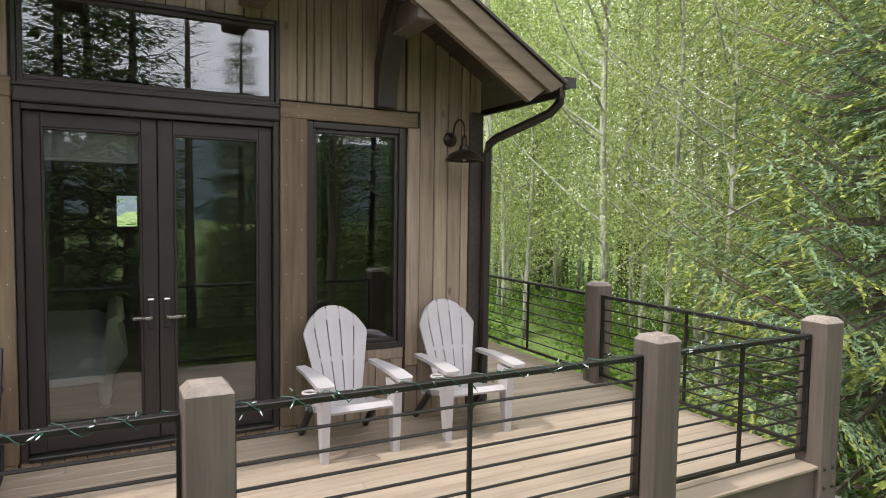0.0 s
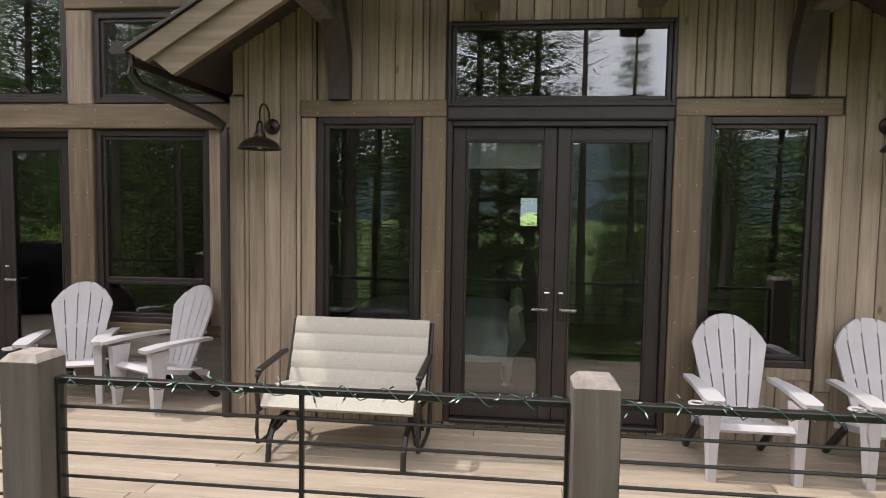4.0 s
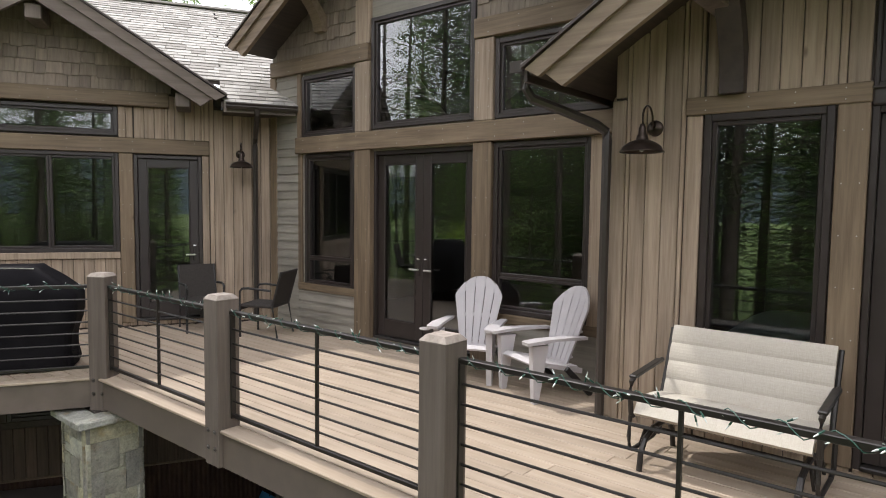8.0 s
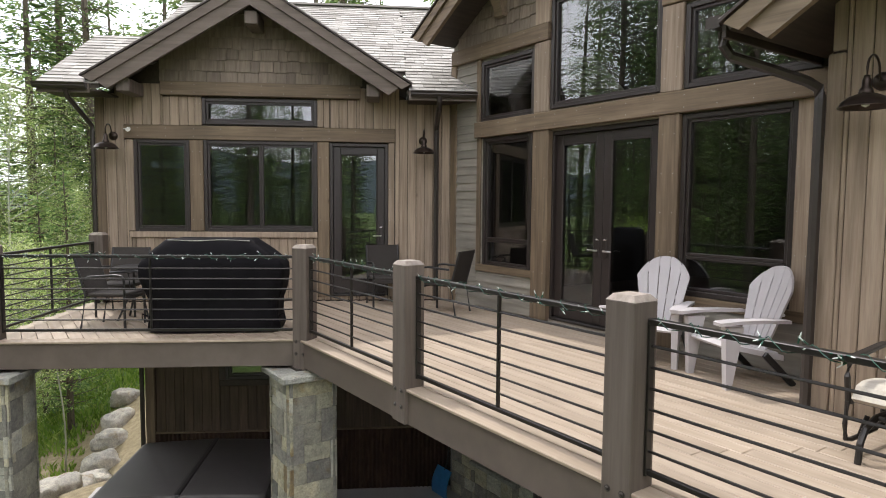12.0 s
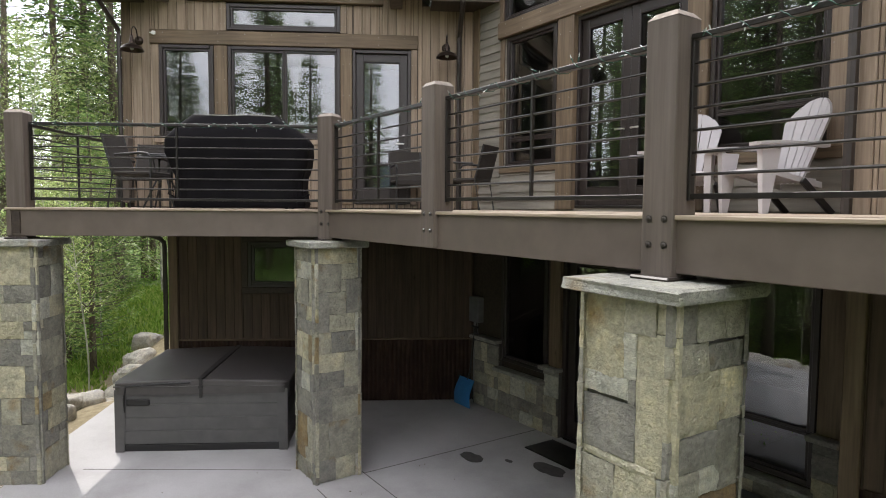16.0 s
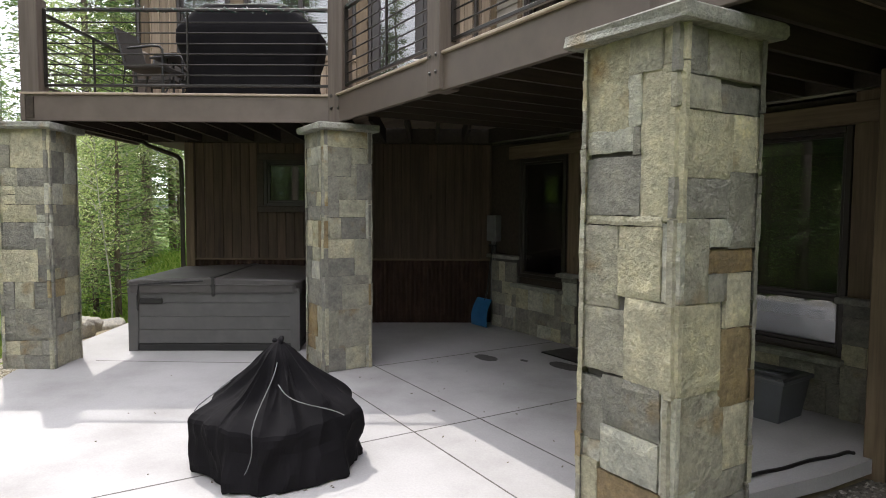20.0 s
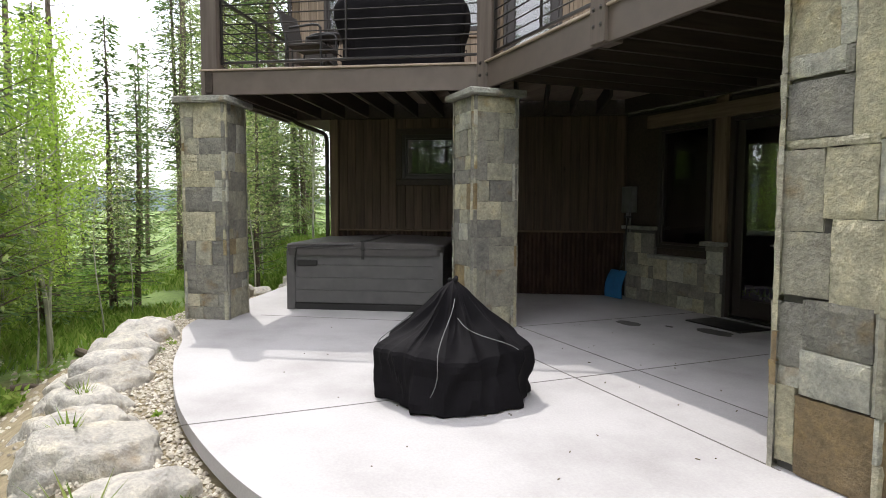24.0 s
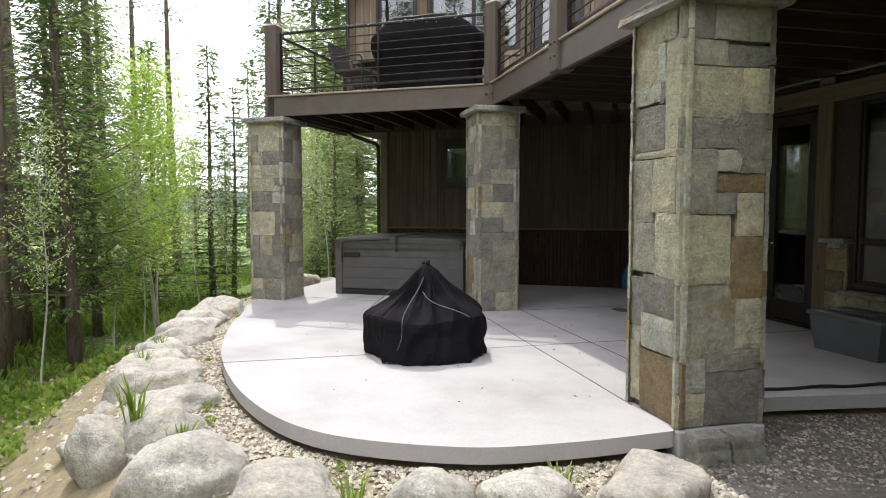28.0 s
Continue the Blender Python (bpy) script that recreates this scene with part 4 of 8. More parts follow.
timber("corner_board", wall_low_bed, (BX0 - 0.025, -0.045, PATIO - 0.25), (BX0 + 0.12, 0, TOPL), M_TRIM_V)
corrugated(wall_low_bed, BX0 + 0.12, BX1, PATIO - 0.2, -2.27)


# ---- rooms behind the glass ----
def back_of(x0, x1, y, z0, z1, hole):
    """The back wall of a room, open where its far window is."""
    g = with_holes(Mesh(), x0, x1, z0, z1, [hole] if hole else [], 0.1)
    g.v = [(a, b + y, c) for a, b, c in g.v]
    return g


def room(name, label, m, x0, x1, y0, y1, z0, z1, wallc, floorc, hole=None):
    r = thing(name, label, "room", m, "", "structure")
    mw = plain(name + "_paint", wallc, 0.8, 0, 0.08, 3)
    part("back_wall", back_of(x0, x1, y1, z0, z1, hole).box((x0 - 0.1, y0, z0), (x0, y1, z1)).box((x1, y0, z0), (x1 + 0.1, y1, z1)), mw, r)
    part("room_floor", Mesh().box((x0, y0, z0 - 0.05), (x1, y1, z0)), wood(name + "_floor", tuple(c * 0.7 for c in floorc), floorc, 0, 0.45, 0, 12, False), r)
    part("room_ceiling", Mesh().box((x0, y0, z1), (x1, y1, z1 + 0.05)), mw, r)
    return r


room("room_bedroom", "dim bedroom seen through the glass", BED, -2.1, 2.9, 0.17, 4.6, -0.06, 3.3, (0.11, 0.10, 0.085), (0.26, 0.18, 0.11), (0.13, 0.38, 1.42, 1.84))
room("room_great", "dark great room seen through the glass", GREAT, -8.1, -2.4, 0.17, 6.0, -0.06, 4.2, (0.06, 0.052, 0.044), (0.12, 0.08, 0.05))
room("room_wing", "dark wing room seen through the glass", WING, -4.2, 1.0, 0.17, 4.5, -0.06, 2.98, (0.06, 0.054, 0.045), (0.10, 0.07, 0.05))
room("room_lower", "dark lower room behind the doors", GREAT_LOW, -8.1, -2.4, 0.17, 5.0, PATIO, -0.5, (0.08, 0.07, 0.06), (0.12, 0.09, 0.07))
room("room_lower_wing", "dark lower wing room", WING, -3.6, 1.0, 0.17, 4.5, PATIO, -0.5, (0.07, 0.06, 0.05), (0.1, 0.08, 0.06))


# ---------------- roofs ----------------
M_POST_H = wood("taupe_stained_rake", (0.098, 0.076, 0.060), (0.160, 0.128, 0.104), 0, 0.75, 0.05, 18, False, 0.5)

def tabs(mesh, a, u, v, lu, lv, rnd, expo=0.14):
    """Courses of asphalt tabs over the plane from a along u and up v."""
    n = u.cross(v).normalized()
    if n.z < 0:
        n = -n
    r = 0
    y = 0.0
    while y < lv:
        x = -rnd.random() * 0.3
        h = min(expo * 1.25, lv - y)
        while x < lu:
            w = rnd.choice((0.16, 0.22, 0.30, 0.36))
            x0, x1 = max(0, x), min(lu, x + w - 0.006)
            if x1 - x0 > 0.03:
                lift = 0.014 + rnd.choice((0, 0.006))
                p = [a + u * x0 + v * y, a + u * x1 + v * y, a + u * x1 + v * (y + h), a + u * x0 + v * (y + h)]
                mesh.add([p[0] + n * lift, p[1] + n * lift, p[2] + n * 0.003, p[3] + n * 0.003, p[0] - n * 0.002, p[1] - n * 0.002], [(0, 1, 2, 3), (4, 5, 1, 0), (5, 2, 1), (4, 0, 3)])
            x += w
        y += expo
        r += 1


def gable_roof(name, label, m, c, half, z_tail, slope, y_front, y_back, sides=(-1, 1), rake=M_RAKE):
    """A gable roof in wall coordinates: ridge along y at x = c; deck, rakes, soffit."""
    roof = thing(name, label, "roof", m, "", "structure")
    k = math.hypot(1, slope)
    for s in sides:
        zt = z_tail
        zr = z_tail + half * slope
        tx = c + s * half
        th = 0.05
        nrm = Vector((s * slope, 0, 1)) / k
        # roof deck
        p = [Vector((tx, y_front, zt)), Vector((c, y_front, zr)), Vector((c, y_front, zr)) - nrm * th, Vector((tx, y_front, zt)) - nrm * th]
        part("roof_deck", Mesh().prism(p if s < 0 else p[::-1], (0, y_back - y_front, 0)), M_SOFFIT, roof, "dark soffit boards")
        # two rake boards, the upper one proud
        for nme, off0, off1, yo, yi in (("rake_board", 0.0, 0.125, -0.055, -0.003), ("lower_rake_board", 0.125, 0.30, -0.022, 0.035)):
            cut = 0.10 * (1 if off0 else 0)
            a0 = Vector((tx, y_front + yo, zt)) - nrm * off0 + Vector((-s * cut, 0, slope * cut))
            b0 = Vector((c, y_front + yo, zr - off0 * k))
            b1 = Vector((c, y_front + yo, zr - off1 * k))
            a1 = Vector((tx, y_front + yo, zt)) - nrm * off1 + Vector((-s * (cut + 0.06), 0, slope * (cut + 0.06)))
            q = [a0, b0, b1, a1]
            part(nme, Mesh().prism(q if s < 0 else q[::-1], (0, yi - yo, 0)), rake, roof)
        # drip edge and shingles
        p = [Vector((tx - (-s) * 0.02, y_front - 0.075, zt - s * s * 0.0)) + nrm * 0.003, Vector((c, y_front - 0.075, zr)) + Vector((0, 0, 0.003)), Vector((c, y_front - 0.075, zr + 0.022)), Vector((tx + s * 0.02, y_front - 0.075, zt)) + nrm * 0.025]
        part("shingle_edge", Mesh().prism(p if s > 0 else p[::-1], (0, y_back - y_front + 0.075, 0)), M_BRACE, roof, "dark drip edge")
        u, v = Vector((0, 1, 0)), Vector((-s, 0, slope)) / k
        t = Mesh()
        tabs(t, Vector((tx, y_front - 0.07, zt)) + nrm * 0.026, u, v, min(y_back - y_front, 3.2), half * k, random.Random(3))
        ob = part("shingles", t, M_ROOF, roof, "weathered grey-brown asphalt shingles")
        ob["kind"] = "stuff"
    return roof


roof_bed = gable_roof("roof_bedroom", "bedroom gable roof with stained double rake boards", pose(0, 0, -0.05), 0.36, 3.08, 2.76, 0.61, 4.32, 11.0)
roof_great = gable_roof("roof_great_room", "tall great room gable roof with double rake boards", pose(0.03, 0, -0.045), GC, 3.06, 3.90, 0.585, 5.18, 12.0, rake=M_TRIM_H)
roof_wing = gable_roof("roof_wing_gable", "wing gable roof with brown double rake boards", WING, WC, 2.30, 3.12, 0.62, -0.62, 3.0, rake=M_POST_H)

# the roof of the wing behind its gable
roof_back = thing("roof_wing", "weathered asphalt shingle roof of the wing", "roof", WING, "", "structure")
SL = 0.58
k = math.hypot(1, SL)
for x0, x1, ln, up in ((0.22, 3.6, 4.75, 0.0), (-4.12, 0.22, 3.90, 0.85), (-4.96, -4.12, 2.28, 0.0)):
    a = Vector((x0, -0.62, 3.03)) + Vector((0, 1, SL)) / k * up
    v = Vector((0, 1, SL)) / k
    me = Mesh().prism([a, a + v * ln, a + v * ln - Vector((0, 0, 0.06)), a - Vector((0, 0, 0.06))], (x1 - x0, 0, 0))
    part("roof_deck", me, M_SOFFIT, roof_back)
    t = Mesh()
    tabs(t, a + Vector((0, -0.03, 0)), Vector((1, 0, 0)), v, x1 - x0, ln, random.Random(int(x0 * 10)))
    ob = part("shingles", t, M_ROOF, roof_back, "weathered grey-brown asphalt shingles")
    ob["kind"] = "stuff"
part("ridge_cap", Mesh().beam((-4.15, -0.62 + 4.75 / k, 3.06 + 4.75 * SL / k), (3.6, -0.62 + 4.75 / k, 3.06 + 4.75 * SL / k), 0.24, 0.035), M_ROOF, roof_back)
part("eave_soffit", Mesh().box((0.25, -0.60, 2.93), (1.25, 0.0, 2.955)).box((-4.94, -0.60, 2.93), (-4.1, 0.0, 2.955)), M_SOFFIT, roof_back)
part("fascia", Mesh().box((0.25, -0.64, 2.90), (1.25, -0.60, 3.03), 0.004).box((-4.96, -0.64, 2.90), (-4.25, -0.60, 3.03), 0.004), M_RIM, roof_back)
# exposed braces and truss under the gables
def brace(name, label, m, x, z0, out, up, w=0.17, mat=M_BRACE, group="roof braces"):
    """A curved timber knee brace from the wall up to the rake."""
    n = 10
    t = thing(name, label, "brace", m, group)
    front, back = [], []
    for i in range(n + 1):
        f = i / n
        y = -out * f ** 1.7
        z = z0 + up * f
        d = 0.125 - 0.02 * math.sin(math.pi * f)
        front.append((y - d * 0.9, z))
        back.append((y + d * 0.55 if f > 0.05 else 0.0, z))
    pts = [(x - w / 2, min(0.0, y), z) for y, z in front] + [(x - w / 2, min(0.0, y), z) for y, z in reversed(back)]
    part("timber", Mesh().prism(pts, (w, 0, 0)), mat, t)
    return t


brace("roof_brace", "dark stained curved timber brace on the bedroom wall", BED, -1.38, 2.545, 0.34, 0.80)
brace("roof_brace", "dark stained curved timber brace on the bedroom wall", BED, 2.15, 2.565, 0.34, 0.80)
brace("roof_brace", "curved timber brace under the great room gable", GREAT, -7.05, 4.05, 0.5, 0.6, mat=M_RAKE)


def outlooker(m, x, z, y0, y1, w=0.17, h=0.20, mat=M_POST):
    t = thing("roof_outlooker", "square timber beam end under a gable", "beam", m, "roof beams")
    part("timber", Mesh().box((x - w / 2, y0, z - h / 2), (x + w / 2, y1, z + h / 2), 0.012), mat, t)


for x in (-0.20, 1.05):
    outlooker(BED, x, 3.36, -0.80, 0.0, 0.20, 0.24)
for x in (-1.45, 2.20):
    outlooker(BED, x, 3.22, -0.78, 0.0, 0.17, 0.2)
tie = thing("truss_tie", "taupe timber tie beam across the bedroom gable", "beam", BED, "roof beams")
part("timber", Mesh().box((-1.36, -0.74, 3.30), (-0.31, -0.56, 3.52), 0.01).box((-0.09, -0.74, 3.30), (0.94, -0.56, 3.52), 0.01).box((1.16, -0.74, 3.30), (2.11, -0.56, 3.52), 0.01), M_POST, tie)
for x, z in ((WC, 3.98), (-3.83, 2.98), (-0.28, 2.98)):
    outlooker(WING, x, z + 0.06, -0.56, 0.0, 0.19, 0.19)


# ---------------- gutters ----------------
def gutter(m, x0, x1, y, z, label="dark brown metal eave gutter"):
    t = thing("gutter", label, "gutter", m, "gutters", "structure")
    g = Mesh()
    prof = [(0.0, 0.0), (0.0, -0.075), (-0.055, -0.085), (-0.085, -0.05), (-0.085, -0.035), (-0.11, -0.012), (-0.11, 0.0), (-0.102, 0.0), (-0.102, -0.012), (-0.075, -0.04), (-0.05, -0.075), (-0.008, -0.068), (-0.008, 0.0)]
    g.prism([(x0, y + p, z + q) for p, q in prof], (x1 - x0, 0, 0))
    part("trough", g, M_GUTTER, t)


def eave_gutter(x, s, y0, y1, z):
    t = thing("gutter", "dark brown gutter along the bedroom eave", "gutter", None, "gutters", "structure")
    prof = [(0.0, 0.0), (0.0, -0.085), (0.06, -0.095), (0.09, -0.055), (0.09, -0.04), (0.12, -0.012), (0.12, 0.0), (0.11, 0.0), (0.08, -0.04), (0.05, -0.08), (0.01, -0.075), (0.01, 0.0)]
    g = Mesh().prism([(x + s * p, y0, z + q) for p, q in prof], (0, y1 - y0, 0))
    part("trough", g, M_GUTTER, t)
    part("end_cap", Mesh().box((x, y0 - 0.004, z - 0.09), (x + s * 0.115, y0, z)), M_GUTTER, t)
    # fascia in the dark brace colour, which paints the shadow behind the gutter
    f = Mesh().box((x - s * 0.04, y0 + 0.02, z - 0.17), (x - s * 0.004, y1, z + 0.0), 0.004)
    part("fascia", f, M_BRACE, t)


eave_gutter(3.48, 1, 4.30, 10.0, 2.79)
eave_gutter(-2.76, -1, 4.30, 5.85, 2.79)
gutter(WING, 0.28, 1.26, -0.645, 3.03)
gutter(WING, -4.98, -4.27, -0.645, 3.03)


def downspout(label, pts, m=None, r=0.042):
    t = thing("downspout", label, "downspout", m, "downspouts", "structure")
    part("pipe", Mesh().tube(pts, r, 8, flat=1.0), M_GUTTER, t)
    return t


downspout("corrugated brown downspout bent in to the wall corner", [(-2.82, 4.45, 2.70), (-2.82, 4.46, 2.60), (-2.78, 4.50, 2.52), (-2.66, 4.62, 2.46), (-2.42, 4.93, 2.33), (-2.37, 5.00, 2.28), (-2.36, 5.02, 2.20), (-2.36, 5.02, -0.17)])
downspout("corrugated brown downspout bent in to the wall corner", [(3.55, 4.45, 2.70), (3.55, 4.46, 2.60), (3.50, 4.52, 2.52), (3.40, 4.64, 2.45), (3.22, 4.95, 2.32), (3.18, 5.01, 2.27), (3.17, 5.03, 2.18), (3.17, 5.03, -0.17)])
downspout("brown downspout beside the wing door", [(0.70, -0.70, 2.96), (0.70, -0.69, 2.88), (0.70, -0.60, 2.80), (0.71, -0.14, 2.62), (0.71, -0.07, 2.56), (0.71, -0.06, 2.50), (0.71, -0.06, -0.17)], WING, 0.038)
downspout("brown downspout at the outer corner of the wing", [(-4.55, -0.70, 2.95), (-4.55, -0.62, 2.84), (-4.50, -0.20, 2.60), (-4.47, -0.08, 2.5), (-4.47, -0.07, 2.4), (-4.47, -0.07, -0.30), (-4.44, -0.06, -0.44), (-4.36, -0.06, -0.50), (-3.92, -0.06, -0.66), (-3.87, -0.06, -0.72), (-3.86, -0.06, -0.80), (-3.86, -0.06, -3.20)], WING, 0.036)


# ---------------- deck ----------------
def wing_xy(s, v):
    p = WING @ Vector((s, v, 0))
    return (p.x, p.y)


DECK_POLY = [(4.78, 2.82), (4.78, 8.6), (3.15, 8.6), (3.15, 5.10), (-2.32, 5.10), (-2.32, 5.87), (-8.24, 5.87), wing_xy(-4.56, 0.0), wing_xy(-4.56, -2.68), (-6.90, 2.82)]
EDGEZ = -0.179


def cuts_at(poly, y):
    xs = []
    for i in range(len(poly)):
        (ax, ay), (bx, by) = poly[i], poly[(i + 1) % len(poly)]
        if (ay > y) != (by > y):
            xs.append(ax + (bx - ax) * (y - ay) / (by - ay))
    xs.sort()
    return list(zip(xs[::2], xs[1::2]))


def build_deck():
    deck = thing("deck", "wood-toned composite deck boards on a taupe rim", "deck", None, "", "structure")
    rnd = random.Random(21)
    pitch = 0.1445
    y = -1.05
    while y < 8.55:
        for x0, x1 in cuts_at(DECK_POLY, y + pitch / 2):
            x = x0
            while x < x1 - 0.02:
                e = x1 if x1 - x < 5.2 else x + rnd.choice((3.66, 4.88, 2.44))
                me = Mesh().box((x + 0.001, y + 0.0028, -0.024), (e - 0.002, y + pitch - 0.0028, 0.0), 0.004)
                part("deck_board", me, M_DECK, deck, m=pose(0, 0, DECK_TOP))
                x = e
        y += pitch
    # border board along the outer edges
    ring = [(4.79, 8.6), (4.79, 2.69), (-6.84, 2.69), wing_xy(-4.58, -2.82), wing_xy(-4.58, -0.02)]
    for a, b in zip(ring, ring[1:]):
        a, b = Vector((*a, EDGEZ - 0.012)), Vector((*b, EDGEZ - 0.012))
        inw = Vector((0, 0, 1)).cross(b - a).normalized() * -0.079
        part("border_board", Mesh().beam(a + inw, b + inw, 0.163, 0.026, 0.005), M_DECK, deck)
    # rim boards
    for a, b in zip(ring, ring[1:]):
        a, b = Vector((*a, EDGEZ - 0.164)), Vector((*b, EDGEZ - 0.164))
        inw = Vector((0, 0, 1)).cross(b - a).normalized() * -0.045
        part("rim_board", Mesh().beam(a + inw, b + inw, 0.045, 0.298, 0.005), M_RIM, deck)
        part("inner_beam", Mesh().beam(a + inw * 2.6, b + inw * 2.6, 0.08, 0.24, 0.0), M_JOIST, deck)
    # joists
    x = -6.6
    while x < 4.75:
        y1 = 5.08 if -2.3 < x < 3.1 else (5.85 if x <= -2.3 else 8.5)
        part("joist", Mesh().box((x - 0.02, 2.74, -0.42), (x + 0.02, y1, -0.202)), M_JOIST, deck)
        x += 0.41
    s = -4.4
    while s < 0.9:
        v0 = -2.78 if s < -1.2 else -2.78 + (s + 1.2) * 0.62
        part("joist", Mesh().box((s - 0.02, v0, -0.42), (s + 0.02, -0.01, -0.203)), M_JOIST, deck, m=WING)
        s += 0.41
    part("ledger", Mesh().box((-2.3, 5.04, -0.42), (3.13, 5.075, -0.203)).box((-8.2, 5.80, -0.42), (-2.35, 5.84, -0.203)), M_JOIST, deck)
    # beam that carries the joists, in the same shade-darkened colour
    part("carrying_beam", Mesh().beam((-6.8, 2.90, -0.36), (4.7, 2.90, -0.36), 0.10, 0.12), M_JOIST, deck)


build_deck()

# ---------------- posts and rails ----------------
POSTS = {
    "a": (4.71, 2.77, 0, -0.52), "b": (3.04, 2.77, 0, -0.485), "c": (0.418, 2.77, 0, -0.485), "d": (-2.28, 2.77, 0, -0.52),
    "e": (-4.60, 2.77, 0, -0.485), "f": (-6.83, 2.77, 30, -0.52), "g": (-8.66, -0.17, -30, -0.52), "j": (*(WING @ Vector((-4.40, -0.14, 0))).xy, 60, -0.10), "h": (4.71, 5.20, 0, -0.485), "i": (4.71, 7.7, 0, -0.485),
}
TOPZ = 0.905


def post(key, x, y, turn, foot):
    p = thing("deck_post", "taupe stained square deck post with a chamfered worn top", "post", pose(x, y, 0, 0, 0, turn), "deck posts")
    w = 0.1
    body = Mesh()
    body.box((-w, -w, foot), (w, w, TOPZ - 0.035), 0.006)
    part("shaft", body, M_POST, p)
    cap = Mesh()
    c = 0.03
    cap.add([(-w, -w, TOPZ - 0.035), (w, -w, TOPZ - 0.035), (w, w, TOPZ - 0.035), (-w, w, TOPZ - 0.035), (-w + c, -w + c, TOPZ), (w - c, -w + c, TOPZ), (w - c, w - c, TOPZ), (-w + c, w - c, TOPZ)], [(0, 1, 5, 4), (1, 2, 6, 5), (2, 3, 7, 6), (3, 0, 4, 7), (4, 5, 6, 7)])
    part("chamfered_top", cap, M_CAP, p, "sun-bleached chamfered top")
    for dx in (-0.05, 0.05):
        for z in (-0.20, -0.34):
            b = Mesh().lathe([(0, 0.014), (0.010, 0.012), (0.014, 0.006), (0.014, 0.003), (0.022, 0.003), (0.022, 0)], 8, pose(dx, -w, z, 90))
            part("bolt", b, M_GUTTER, p)
    return p


for key, (x, y, turn, foot) in POSTS.items():
    post(key, x, y, turn, foot)


def rail_panel(p, q, bars=1):
    """One steel rail panel between two points at deck level."""
    p, q = Vector(p), Vector(q)
    ang = math.degrees(math.atan2(q.y - p.y, q.x - p.x))
    L = (q - p).length
    t = thing("rail_panel", "black steel railing panel with thin level bars", "railing", pose(p.x, p.y, 0, 0, 0, ang), "railing panels")
    part("top_rail", Mesh().box((0, -0.026, 0.748), (L, 0.026, 0.780), 0.004), M_RAIL, t)
    part("bottom_rail", Mesh().box((0, -0.016, -0.092), (L, 0.016, -0.062), 0.003), M_RAIL, t)
    for i in range(6):
        z = 0.745 - (i + 1) * 0.1175
        part("rod", Mesh().tube([(0, 0, z), (L, 0, z)], 0.0085, 7), M_RAIL, t)
    for x in (0.008, L - 0.008):
        part("end_bar", Mesh().box((x - 0.008, -0.022, -0.10), (x + 0.008, 0.022, 0.748), 0.002), M_RAIL, t)
    for i in range(bars):
        x = L * (i + 1) / (bars + 1)
        part("baluster", Mesh().box((x - 0.010, -0.013, -0.08), (x + 0.010, 0.013, 0.748), 0.002), M_RAIL, t)
    return t


def string_lights(p, q, seed, tangle=None):
    """A light string wound round a top rail."""
    rnd = random.Random(seed)
    p, q = Vector(p), Vector(q)
    ang = math.degrees(math.atan2(q.y - p.y, q.x - p.x))
    L = (q - p).length
    t = thing("light_string", "green cord of small clear lights wound round the rail", "light string", pose(p.x, p.y, 0.764, 0, 0, ang), "light strings")
    pts = []
    x = 0.03
    turn = 0.20
    while x < L - 0.03:
        ph = 2 * math.pi * x / turn
        sq = max(abs(math.cos(ph)), abs(math.sin(ph)))
        pts.append((x, 0.033 * math.cos(ph) / sq, 0.024 * math.sin(ph) / sq + rnd.uniform(-0.004, 0.003)))
        x += 0.0165
    part("cord", Mesh().tube(pts, 0.0028, 4), M_WIRE, t)
    x = 0.08 + rnd.random() * 0.05
    while x < L - 0.06:
        n = 3 if rnd.random() < 0.4 else 2
        if tangle is not None and abs(x - tangle) < 0.09:
            n = 7
        for _ in range(n):
            y, z = rnd.uniform(-0.04, 0.03), rnd.uniform(-0.02, 0.03)
            d = Vector((rnd.uniform(-1, 1), rnd.uniform(-1, 0.4), rnd.uniform(-0.8, 0.9))).normalized()
            o = Vector((x + rnd.uniform(-0.03, 0.03), y, z))
            b = part("light", Mesh().tube([o, o + d * 0.025, o + d * 0.030], [0.0035, 0.005, 0.0045], 5), M_WIRE, t)
            part("bulb", Mesh().tube([o + d * 0.029, o + d * 0.045, o + d * 0.056], [0.0036, 0.0036, 0.001], 5), M_LED, b)
        x += 0.175 + rnd.uniform(-0.03, 0.03)


def span(a, b):
    """The clear line between the faces of two posts."""
    A, B = Vector(POSTS[a][:2]), Vector(POSTS[b][:2])
    d = (B - A).normalized()
    off = Vector((-d.y, d.x)) * 0.03
    return (A + d * 0.105 + off).to_3d(), (B - d * 0.105 + off).to_3d()


for i, (a, b) in enumerate((("g", "f"), ("f", "e"), ("e", "d"), ("d", "c"), ("c", "b"), ("b", "a"), ("a", "h"), ("h", "i"))):
    p, q = span(a, b)
    rail_panel(p, q)
    if i < 7:
        string_lights(p, q, 40 + i, 0.95 if (a, b) == ("d", "c") else None)
# side rail of the wing deck
wp = WING @ Vector((-4.44, -0.25, 0))
gp = Vector(POSTS["g"][:2]).to_3d()
dd = (wp - gp).normalized()
rail_panel(gp + dd * 0.105, wp)


